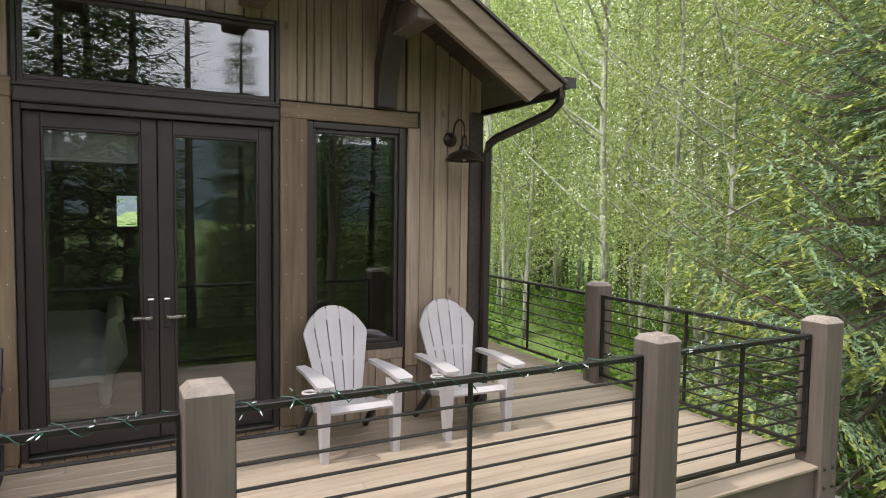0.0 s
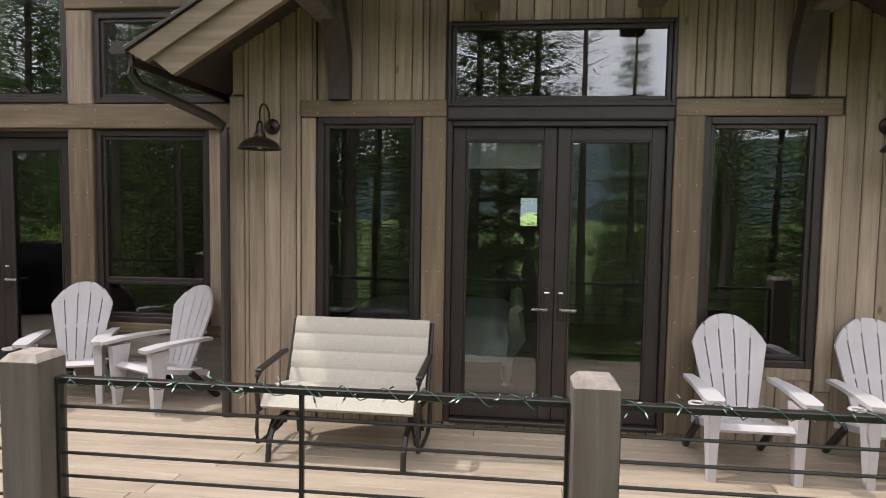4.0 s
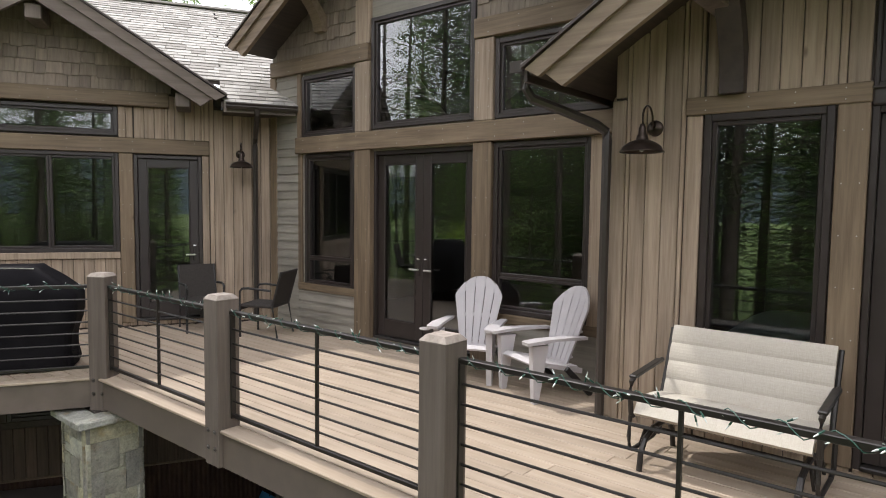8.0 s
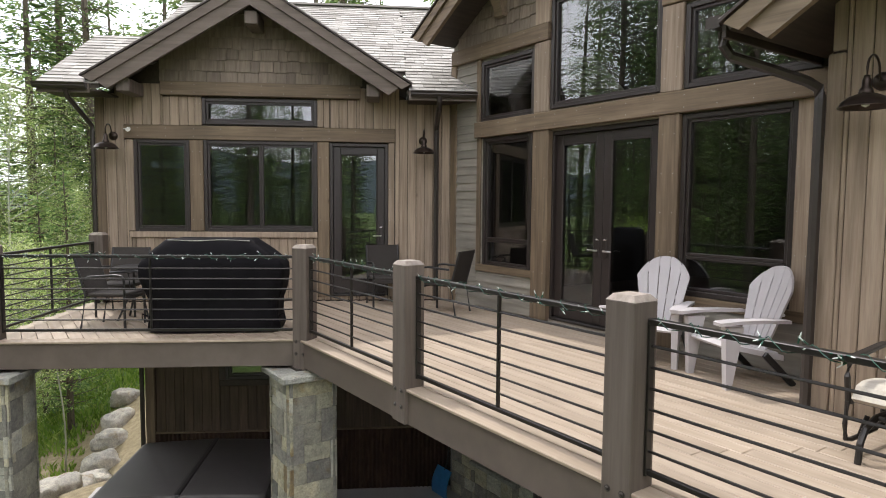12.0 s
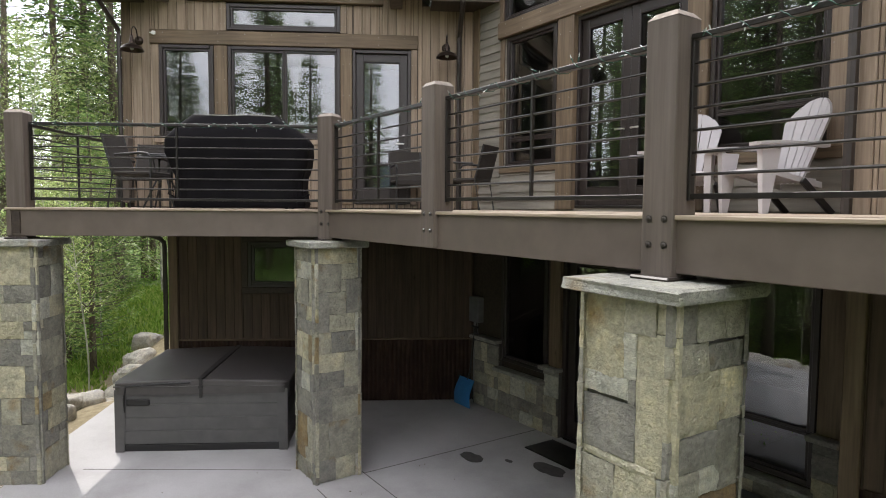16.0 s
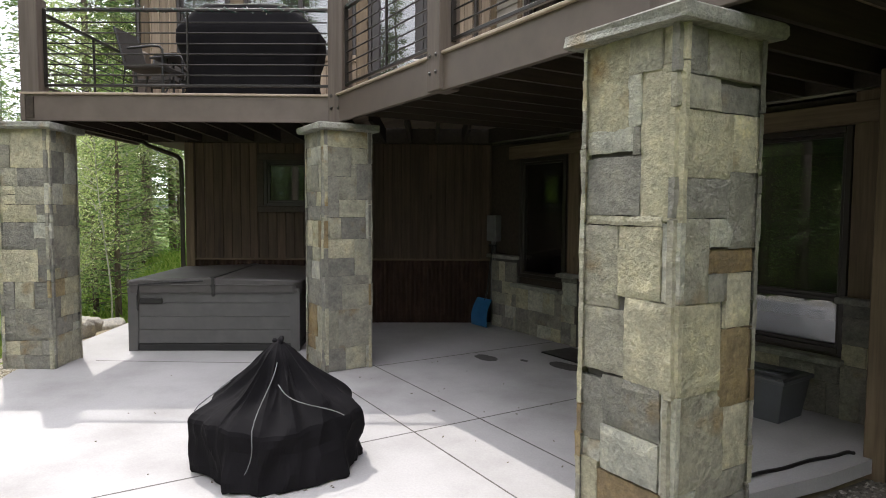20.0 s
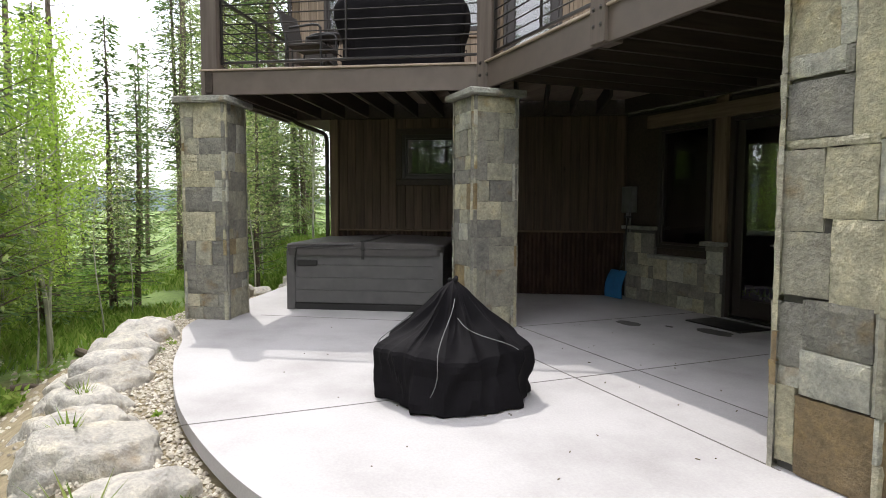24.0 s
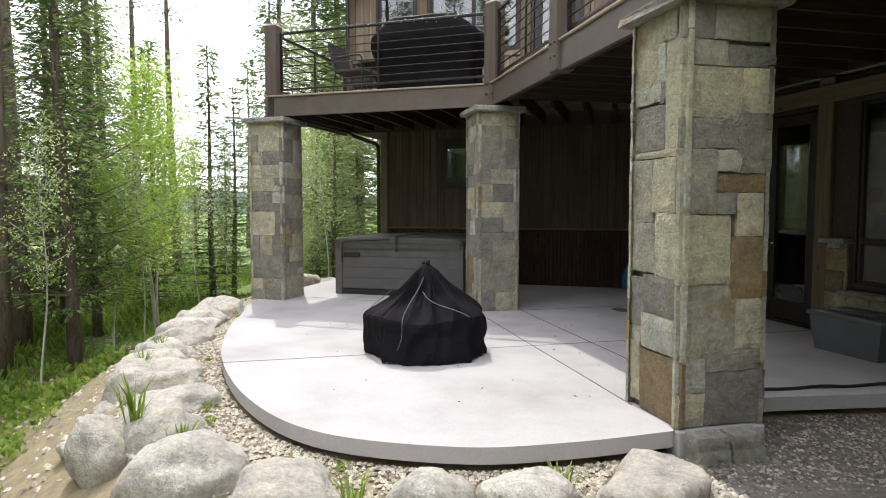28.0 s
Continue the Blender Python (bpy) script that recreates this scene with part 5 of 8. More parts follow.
# ---------------- stone columns ----------------
def split_face(w, z0, z1, rnd):
    """Courses of stones on one face, as (x0, x1, z0, z1)."""
    out = []
    z = z0
    while z < z1 - 0.02:
        h = rnd.choice((0.16, 0.2, 0.24, 0.3, 0.36))
        if z1 - (z + h) < 0.13:
            h = z1 - z
        kind = rnd.random()
        if kind < 0.35:
            c = w * rnd.uniform(0.38, 0.62)
            out += [(0, c, z, z + h), (c, w, z, z + h)]
        elif kind < 0.7:
            c = w * rnd.choice((0.28, 0.34, 0.66, 0.72))
            k = z + h * rnd.uniform(0.4, 0.6)
            big, small = ((c, w), (0, c)) if c < w / 2 else ((0, c), (c, w))
            out += [(*big, z, z + h), (*small, z, k), (*small, k, z + h)]
        else:
            c1, c2 = w * rnd.uniform(0.22, 0.34), w * rnd.uniform(0.62, 0.76)
            out += [(0, c1, z, z + h), (c1, c2, z, z + h), (c2, w, z, z + h)]
        z += h
    return out


def stone_block(a, b, rnd, ch=0.012):
    """A roughly squared stone with a cleft outer face (at low y)."""
    w, h = b[0] - a[0], b[2] - a[2]
    nx, nz = max(2, min(9, int(w / 0.035))), max(2, min(10, int(h / 0.035)))
    off = Vector((rnd.uniform(0, 90), rnd.uniform(0, 90), rnd.uniform(0, 90)))
    tx, tz = rnd.uniform(-0.005, 0.005), rnd.uniform(-0.005, 0.005)
    me = Mesh()
    for j in range(nz + 1):
        for i in range(nx + 1):
            fx, fz = i / nx, j / nz
            x, z = a[0] + w * fx, a[2] + h * fz
            rim = min(fx * w, (1 - fx) * w, fz * h, (1 - fz) * h)
            y = a[1] + 0.006 * max(0.0, 1 - rim / 0.008) + tx * (fx - 0.5) * 2 + tz * (fz - 0.5) * 2
            p = Vector((x, 0, z)) * 7 + off
            y += 0.005 * noise.noise(p) + 0.004 * noise.noise(p * 2.7) + 0.003 * noise.noise(p * 6.1)
            if rim < 1e-6:
                x += rnd.uniform(-0.003, 0.003)
                z += rnd.uniform(-0.003, 0.003)
            me.v.append((x, y, z))
    n1 = nx + 1
    me.f = [(j * n1 + i, j * n1 + i + 1, (j + 1) * n1 + i + 1, (j + 1) * n1 + i) for j in range(nz) for i in range(nx)]
    ring = [i for i in range(nx)] + [j * n1 + nx for j in range(nz)] + [nz * n1 + i for i in range(nx, 0, -1)] + [j * n1 for j in range(nz, 0, -1)]
    o = len(me.v)
    me.v += [(me.v[q][0], b[1], me.v[q][2]) for q in ring]
    m = len(ring)
    me.f += [(ring[(k + 1) % m], ring[k], o + k, o + (k + 1) % m) for k in range(m)]
    return me


def stone_face(parent, w, z0, z1, m, rnd, depth=0.05, rows=None, tones=""):
    rows = rows if rows is not None else split_face(w, z0, z1, rnd)
    for k, (x0, x1, lo, hi) in enumerate(rows):
        g = 0.0022
        me = stone_block((x0 + g, -rnd.uniform(0.004, 0.014), lo + g), (x1 - g, depth, hi - g), rnd)
        tone = tones[k] if k < len(tones) else rnd.choice("gggggddbbpgdr")
        part("stone", me, STONES[tone], parent, m=m)


# the two faces of the near column: (from, to) across and (top, bottom) down, in hundredths of a metre
NEAR_LEFT = [(0, 30, 0, 53), (30, 48, 0, 19), (48, 60, 0, 17), (30, 37, 19, 44), (37, 60, 17, 91), (4, 33, 44, 56), (33, 37, 44, 58), (0, 4, 44, 92), (4, 37, 58, 88), (4, 50, 88, 93), (0, 25, 93, 136), (25, 50, 93, 129), (50, 60, 91, 129), (0, 5, 136, 171), (5, 30, 136, 170), (30, 60, 129, 173), (0, 17, 174, 209), (17, 51, 171, 198), (51, 60, 173, 223)]
NEAR_LEFT2 = [(17, 51, 198, 222), (5, 17, 209, 219), (0, 5, 209, 258), (5, 15, 219, 262), (15, 60, 223, 266)]
NEAR_RIGHT = [(0, 20, 0, 22), (20, 42, 0, 22), (42, 60, 0, 22), (0, 29, 22, 38), (29, 57, 24, 38), (0, 39, 38, 70), (39, 60, 38, 66), (0, 37, 70, 89), (37, 60, 66, 104), (0, 24, 89, 130), (24, 44, 89, 103), (24, 57, 104, 116), (24, 38, 116, 130), (38, 56, 116, 144), (0, 34, 130, 174), (34, 60, 144, 184)]
NEAR_RIGHT2 = [(0, 39, 174, 222), (39, 60, 184, 217), (0, 20, 222, 244), (20, 60, 217, 231), (0, 20, 244, 266), (20, 60, 231, 266)]


def rows_of(lists, top, k=1.0):
    return [(x0 * k / 100, x1 * k / 100, top - z1 / 100, top - z0 / 100) for q in lists for x0, x1, z0, z1 in q]


# the face of the column beside the hot tub that looks along the deck
TUB_RIGHT = [(0, 54, 0, 18), (54, 60, 0, 35), (0, 35, 18, 50), (35, 54, 18, 36), (41, 60, 36, 75), (35, 41, 36, 50), (0, 20, 50, 95), (20, 41, 50, 75), (20, 52, 75, 95), (52, 60, 75, 119), (0, 23, 95, 119), (23, 52, 95, 119)]
TUB_RIGHT2 = [(0, 38, 119, 140), (0, 38, 140, 160), (38, 60, 119, 160), (0, 23, 160, 198), (23, 60, 160, 170), (23, 60, 170, 198), (0, 19, 198, 241), (19, 60, 198, 241), (0, 27, 241, 266), (27, 52, 241, 266), (52, 60, 241, 266)]


def column(x, y, turn, w, z0, label, seed, base=0.0, near=False, tub=False):
    c = thing("stone_column", label, "column", pose(x, y, 0, 0, 0, turn), "stone columns")
    rnd = random.Random(seed)
    h = w / 2
    top = -0.605
    part("core", Mesh().box((-h + 0.054, -h + 0.054, z0 + base), (h - 0.054, h - 0.054, top)), M_MORTAR, c, "pale mortar core")
    if base:
        part("footing", Mesh().box((-h - 0.015, -h - 0.015, z0 - 0.25), (h + 0.015, h + 0.015, z0 + base), 0.01), M_CONC, c, "rough concrete footing")
    if near:
        part("footing", Mesh().box((-h + 0.01, -h + 0.01, z0 - 0.32), (h + 0.012, h - 0.01, z0 - 0.002), 0.012), M_CONC, c, "rough concrete footing")
    for i, ang in enumerate((0, 90, 180, 270)):
        m = pose(0, 0, 0, 0, 0, ang) @ pose(-h + 0.03 * 0, -h + 0.03, 0)
        rows, tones = None, ""
        if near and i == 0:
            rows, tones = rows_of((NEAR_LEFT, NEAR_LEFT2), top, w / 0.60), "bgbpbpgbdggbpggbdgpppgbr"
        elif near and i == 1:
            rows, tones = rows_of((NEAR_RIGHT, NEAR_RIGHT2), top, w / 0.60), "dggggbbdggprgbbrgbpgbd"
        elif tub and i == 1:
            rows, tones = rows_of((TUB_RIGHT, TUB_RIGHT2), top), "bpggdgdggpgdbdgdggggdgp"
        stone_face(c, w, z0 + base, top, m, rnd, 0.03, rows, tones)
    slab = Mesh().box((-h - 0.06, -h - 0.06, top), (h + 0.06, h + 0.06, top + 0.075), 0.012)
    j = Mesh()
    for v in slab.v:
        j.v.append((v[0] + rnd.uniform(-0.010, 0.010), v[1] + rnd.uniform(-0.010, 0.010), v[2] + rnd.uniform(-0.005, 0.005)))
    j.f = slab.f
    part("cap_stone", j, M_CAPSTONE, c, "thick grey cap stone with a rough edge")
    part("post_seat", Mesh().box((-0.13, -0.13, top + 0.07), (0.13, 0.13, top + 0.095), 0.01), M_GUTTER, c)
    return c


column(-2.285, 2.745, 0, 0.66, PATIO, "tall squared column of grey and rusty ledge stones with a cap", 4, 0.0, True)
column(-6.88, 2.76, 0, 0.60, PATIO, "stone column beside the hot tub, with a rippled stone", 8, tub=True)
column(-8.66, -0.17, -30, 0.60, PATIO, "stone column at the outer corner of the wing deck", 15)
column(4.71, 2.77, 0, 0.60, PATIO - 0.1, "stone column under the corner of the deck", 23)


# knee walls of stone
def knee(x0, x1, z0, z1, m, seed, capped=True, out=0.10):
    k = thing("stone_knee_wall", "low dark ledge stone wall against the house", "wall", m, "stone knee walls")
    rnd = random.Random(seed)
    part("core", Mesh().box((x0, -out + 0.045, z0), (x1, -0.002, z1)), M_MORTAR, k)
    rows = []
    z = z0
    while z < z1 - 0.05:
        h = min(rnd.choice((0.18, 0.24, 0.3)), z1 - z)
        x = x0
        while x < x1 - 0.05:
            w = min(rnd.uniform(0.15, 0.34), x1 - x)
            rows.append((x, x + w, z, z + h))
            x += w
        z += h
    stone_face(k, x1 - x0, z0, z1, pose(0, -out + 0.03, 0), rnd, 0.03, rows)
    if capped:
        part("cap_stone", Mesh().box((x0 - 0.03, -out - 0.07, z1), (x1 + 0.03, -0.002, z1 + 0.055), 0.01), M_CAPSTONE, k)


knee(-8.1, -7.5, PATIO, -2.20, GREAT_LOW, 31)
knee(-7.5, -6.50, PATIO, -2.60, GREAT_LOW, 32)
knee(-6.50, -6.22, PATIO, -2.36, GREAT_LOW, 33)
knee(-4.32, -4.05, PATIO, -2.25, GREAT_LOW, 34)
knee(-4.05, -2.92, PATIO, -2.80, GREAT_LOW, 35)
knee(-2.92, -2.40, PATIO, -2.25, GREAT_LOW, 36)


# ---------------- furniture ----------------
def slab_strip(mesh, left, right, thick):
    """A curved strip with thickness between two lines of points."""
    n = len(left)
    L, R = [Vector(p) for p in left], [Vector(p) for p in right]
    vs = []
    for i in range(n):
        t = (L[min(i + 1, n - 1)] - L[max(i - 1, 0)]).normalized()
        u = (R[i] - L[i]).normalized()
        k = u.cross(t).normalized() * thick
        vs += [L[i], R[i], R[i] - k, L[i] - k]
    fs = [(0, 1, 2, 3)]
    for i in range(n - 1):
        a, b = 4 * i, 4 * i + 4
        for j in range(4):
            fs.append((a + j, b + j, b + (j + 1) % 4, a + (j + 1) % 4))
    fs.append((4 * n - 1, 4 * n - 2, 4 * n - 3, 4 * n - 4))
    mesh.add(vs, fs)


def adirondack(m, label, cup=True):
    """A resin fan-back chair; its front feet stand on y = 0 and it faces -y."""
    c = thing("adirondack_chair", label, "chair", m, "white chairs on the deck")
    tilt = radians(19.5)
    by, bz = 0.45, 0.27

    def on_back(x, h, off=0.0):
        curve = 0.05 * (x / 0.27) ** 2
        return (x, by + math.sin(tilt) * h - off - curve * 1.0, bz + math.cos(tilt) * h)
    n = 5
    gap = 0.009

    def dome(f):
        return 0.80 - 0.215 * abs(f) ** 2.3

    def half(h):
        return 0.165 + 0.110 * min(1.0, h / 0.60)

    for i in range(n):
        f0, f1 = (i / n - 0.5) * 2, ((i + 1) / n - 0.5) * 2
        me = Mesh()
        cols, rows = 5, 12
        for off in (0.0, -0.022):
            for k in range(rows + 1):
                for j in range(cols):
                    f = f0 + (f1 - f0) * j / (cols - 1)
                    h = dome(f) * k / rows
                    inset = gap / 2 * (1 - 2 * j / (cols - 1))
                    me.v.append(on_back(f * half(h) + inset, h, off))
        m1 = (rows + 1) * cols
        for k in range(rows):
            for j in range(cols - 1):
                q = k * cols + j
                me.f += [(q, q + 1, q + 1 + cols, q + cols), (m1 + q, m1 + q + cols, m1 + q + 1 + cols, m1 + q + 1)]
            q = k * cols
            me.f += [(q, q + cols, m1 + q + cols, m1 + q), (q + cols - 1, m1 + q + cols - 1, m1 + q + 2 * cols - 1, q + 2 * cols - 1)]
        for j in range(cols - 1):
            q = rows * cols + j
            me.f += [(q, q + 1, m1 + q + 1, m1 + q), (j, m1 + j, m1 + j + 1, j + 1)]
        part("back_slat", me, M_PLASTIC, c)
    # solid bands that end the slots, and a rounded top
    for lo, hi in ((0.0, 0.05), (0.345, 0.385)):
        for i in range(1, n):
            f = (i / n - 0.5) * 2
            left = [on_back(f * half(h) - gap, h, -0.003) for h in (lo, (lo + hi) / 2, hi)]
            right = [on_back(f * half(h) + gap, h, -0.003) for h in (lo, (lo + hi) / 2, hi)]
            me = Mesh()
            slab_strip(me, left, right, 0.016)
            part("back_band", me, M_PLASTIC, c)
    for i in range(1, n):
        f = (i / n - 0.5) * 2
        top = dome(f)
        left = [on_back(f * half(h) - gap, h, -0.003) for h in (top - 0.11, top - 0.06, top - 0.018)]
        right = [on_back(f * half(h) + gap, h, -0.003) for h in (top - 0.11, top - 0.06, top - 0.018)]
        me = Mesh()
        slab_strip(me, left, right, 0.016)
        part("back_band", me, M_PLASTIC, c)
    for h, wr in ((0.10, 0.17), (0.365, 0.215)):
        part("back_rail", Mesh().tube([on_back(x * wr, h, -0.030) for x in (-1, -0.5, 0, 0.5, 1)], 0.022, 8, flat=0.7), M_PLASTIC, c)
    # seat
    for i in range(5):
        f0, f1 = i / 5, (i + 1) / 5

        def seat_pt(f, x):
            y = -0.02 + 0.53 * f
            z = 0.385 - 0.11 * f - 0.02 * math.sin(math.pi * f) - (0.045 * (1 - f / 0.1) if f < 0.1 else 0)
            return (x, y, z)
        a = [seat_pt(f0 + 0.012 + (f1 - f0 - 0.02) * k / 4, -0.255) for k in range(5)]
        b = [seat_pt(f0 + 0.012 + (f1 - f0 - 0.02) * k / 4, 0.255) for k in range(5)]
        me = Mesh()
        slab_strip(me, b, a, 0.022)
        part("seat_slat", me, M_PLASTIC, c)
    for s in (-1, 1):
        side = Mesh().prism([(s * 0.262, -0.02, 0.355), (s * 0.262, 0.56, 0.22), (s * 0.262, 0.56, 0.27), (s * 0.262, -0.02, 0.395)], (-s * 0.02, 0, 0))
        part("seat_rail", side, M_PLASTIC, c)
        # front leg, tapered
        lx = s * 0.275
        leg = Mesh().add([(lx - 0.026, -0.022, 0), (lx + 0.026, -0.022, 0), (lx + 0.026, 0.03, 0), (lx - 0.026, 0.03, 0), (lx - 0.034, -0.050, 0.54), (lx + 0.034, -0.050, 0.54), (lx + 0.034, 0.125, 0.54), (lx - 0.034, 0.125, 0.54)], [(3, 2, 1, 0), (4, 5, 6, 7), (0, 1, 5, 4), (1, 2, 6, 5), (2, 3, 7, 6), (3, 0, 4, 7)])
        part("front_leg", leg, M_PLASTIC, c)
        rear = Mesh().beam((lx * 0.98, 0.36, 0.29), (lx, 0.66, 0.0), 0.035, 0.055, 0.006)
        part("rear_leg", rear, M_BLACKPL, c, "dark rear leg")
        # arm
        prof = [(-0.13, 0.10), (-0.10, 0.13), (0.05, 0.13), (0.30, 0.10), (0.56, 0.07)]
        left = [(s * 0.300 - w / 2, y, 0.575 - 0.02 * max(0, -y * 4) - 0.02 * ((y - 0.1) / 0.5) ** 2) for y, w in prof]
        right = [(s * 0.300 + w / 2, y, 0.575 - 0.02 * max(0, -y * 4) - 0.02 * ((y - 0.1) / 0.5) ** 2) for y, w in prof]
        me = Mesh()
        slab_strip(me, right, left, 0.028)
        part("armrest", me, M_PLASTIC, c)
    if cup:
        ring = [(-0.40 + 0.048 * math.cos(a), -0.06 + 0.048 * math.sin(a), 0.545) for a in [2 * math.pi * k / 16 for k in range(17)]]
        part("cup_holder", Mesh().tube(ring, 0.010, 6).tube([(-0.36, -0.06, 0.55), (-0.33, -0.03, 0.555)], 0.012, 6), M_PLASTIC, c, "ring cup holder")
    return c


adirondack(on_deck(1.671, 4.28), "white resin fan-back chair with a cup holder on the deck")
adirondack(on_deck(2.68, 4.295, -2), "white resin fan-back chair near the house corner")
adirondack(on_deck(-3.22, 5.06, -24), "white resin fan-back chair turned beside the downspout")
adirondack(on_deck(-3.88, 5.06, 22), "white resin fan-back chair in front of the great room window")


def make_fabric(name, c1, c2, sc):
    m, nt, b = nodes_of(name)
    v = coords(nt, (1, 1, 1))
    a = noise_of(nt, coords(nt, (sc, 6, 6)), 4.0, 4.0)
    d = noise_of(nt, coords(nt, (6, sc, sc)), 4.0, 4.0)
    col = mix_of(nt, 0.5, ramp_of(nt, a, [(0.3, c1), (0.7, c2)]), ramp_of(nt, d, [(0.3, c1), (0.7, c2)]))
    nt.links.new(col, b.inputs["Base Color"])
    b.inputs["Roughness"].default_value = 0.9
    bump_of(nt, b, a, 0.3, 0.003)
    return m


M_SLING = make_fabric("beige_sling", (0.35, 0.315, 0.262), (0.47, 0.432, 0.368), 90)


def glider(m):
    g = thing("glider_bench", "beige padded glider loveseat on a dark bronze frame", "bench", m)
    w = 0.545
    tilt = radians(20)
    # padded back in four rolls, two cushions wide
    for side in (-1, 1):
        for i in range(4):
            left, right = [], []
            for k in range(7):
                h = (i + k / 6) * 0.138
                puff = 0.011 * math.sin(math.pi * k / 6) ** 0.7
                y, z = 0.42 + math.sin(tilt) * h - math.cos(tilt) * puff, 0.395 + math.cos(tilt) * h
                left.append((0.0005 if side > 0 else -w, y, z))
                right.append((w if side > 0 else -0.0005, y, z))
            me = Mesh()
            slab_strip(me, right, left, -0.045)
            part("back_cushion", me, M_SLING, g, smooth=False)
        left, right = [], []
        for k in range(11):
            f = k / 10
            y = -0.08 + 0.50 * f
            z = 0.435 - 0.05 * f + 0.02 * math.sin(math.pi * f) - (0.07 * (1 - f / 0.15) ** 2 if f < 0.15 else 0)
            left.append((0.0005 if side > 0 else -w, y, z))
            right.append((w if side > 0 else -0.0005, y, z))
        me = Mesh()
        slab_strip(me, right, left, 0.045)
        part("seat_cushion", me, M_SLING, g)
    for s in (-1, 1):
        x = s * (w + 0.035)
        arm = [(x, -0.07, 0.36), (x, -0.10, 0.52), (x, -0.085, 0.60), (x, -0.03, 0.625), (x, 0.15, 0.640), (x, 0.38, 0.655), (x, 0.47, 0.66)]
        part("arm_frame", Mesh().tube(arm, 0.019, 8), M_RAIL, g)
        part("armrest", Mesh().beam((x, -0.07, 0.63), (x, 0.42, 0.665), 0.055, 0.028, 0.008), M_RAIL, g)
        back = [(x * 0.97, 0.36, 0.34), (x * 0.97, 0.44, 0.40), (x * 0.97, 0.46 + math.sin(tilt) * 0.52, 0.395 + math.cos(tilt) * 0.52)]
        part("back_tube", Mesh().tube(back, 0.017, 8), M_RAIL, g)
        seat = [(x * 0.97, -0.08, 0.36), (x * 0.97, 0.10, 0.385), (x * 0.97, 0.42, 0.35)]
        part("seat_tube", Mesh().tube(seat, 0.017, 8), M_RAIL, g)
        hang = [(x, -0.08, 0.36), (x, -0.10, 0.22), (x, -0.08, 0.12), (x, 0.00, 0.10), (x, 0.35, 0.10), (x, 0.44, 0.14), (x, 0.46, 0.30)]
        part("swing_frame", Mesh().tube(hang, 0.016, 8), M_RAIL, g)
        xb = s * (w - 0.06)
        base = [(xb, -0.13, 0.0), (xb, -0.11, 0.12), (xb, -0.05, 0.20), (xb, 0.10, 0.245), (xb, 0.30, 0.245), (xb, 0.42, 0.20), (xb, 0.48, 0.12), (xb, 0.50, 0.0)]
        part("leg", Mesh().tube(base, 0.021, 8), M_RAIL, g)
        for y in (0.02, 0.34):
            part("glide_arm", Mesh().beam((s * (w + 0.0), y, 0.12), (s * (w - 0.03), y + 0.03, 0.26), 0.012, 0.03, 0.003), M_RAIL, g)
    part("cross_bar", Mesh().tube([(-w + 0.06, 0.10, 0.245), (w - 0.06, 0.10, 0.245)], 0.016, 8), M_RAIL, g)
    part("cross_bar", Mesh().tube([(-w + 0.06, 0.30, 0.245), (w - 0.06, 0.30, 0.245)], 0.016, 8), M_RAIL, g)
    part("seat_bar", Mesh().tube([(-w - 0.03, -0.06, 0.37), (w + 0.03, -0.06, 0.37)], 0.014, 8), M_RAIL, g)
    part("back_bar", Mesh().tube([(-w, 0.645, 0.875), (w, 0.645, 0.875)], 0.014, 8), M_RAIL, g)


glider(on_deck(-1.158, 4.27, -1))

M_WICKER = make_fabric("dark_wicker", (0.012, 0.010, 0.009), (0.045, 0.037, 0.031), 160)


def wicker_chair(m, label):
    c = thing("patio_chair", label, "chair", m, "dark wicker chairs")
    for s in (-1, 1):
        x = s * 0.25
        part("front_leg", Mesh().tube([(x, 0, 0), (x, 0.0, 0.40), (x, 0.0, 0.62), (x, 0.03, 0.655), (x, 0.12, 0.665), (x, 0.44, 0.64)], 0.016, 8), M_BLACKPL, c)
        part("rear_leg", Mesh().tube([(x, 0.54, 0), (x, 0.47, 0.42), (x, 0.60, 0.90)], 0.015, 8), M_BLACKPL, c)
    left = [(-0.24, 0.45 + 0.15 * f, 0.44 + 0.46 * f) for f in [k / 6 for k in range(7)]]
    right = [(0.24, y, z) for _, y, z in left]
    me = Mesh()
    slab_strip(me, right, left, -0.02)
    part("backrest", me, M_WICKER, c)
    part("seat", Mesh().box((-0.24, -0.01, 0.40), (0.24, 0.48, 0.445), 0.012), M_WICKER, c)
    part("apron", Mesh().box((-0.24, -0.02, 0.36), (0.24, 0.0, 0.41), 0.006), M_WICKER, c)
    return c


wicker_chair(on_deck(-0.02, -0.72, 12, WING), "dark wicker armchair beside the wing door")
wicker_chair(on_deck(-7.62, 5.03, -62), "dark wicker armchair in the corner of the deck")
wicker_chair(on_deck(-3.20, -1.98, 84, WING), "dark wicker chair at the small deck table")
wicker_chair(on_deck(-3.70, -1.33, 0, WING), "dark wicker chair behind the small deck table")


def side_table(m):
    t = thing("patio_table", "small dark round patio table beside the grill", "table", m)
    part("tabletop", Mesh().lathe([(0, 0.70), (0.29, 0.70), (0.30, 0.69), (0.30, 0.675), (0.28, 0.668), (0, 0.668)], 28), M_BLACKPL, t)
    for k in range(4):
        a = math.pi / 4 + k * math.pi / 2
        part("leg", Mesh().tube([(0.14 * math.cos(a), 0.14 * math.sin(a), 0.67), (0.10 * math.cos(a), 0.10 * math.sin(a), 0.36), (0.28 * math.cos(a), 0.28 * math.sin(a), 0.0)], 0.013, 8), M_BLACKPL, t)


side_table(on_deck(-3.36, -1.42, 0, WING))


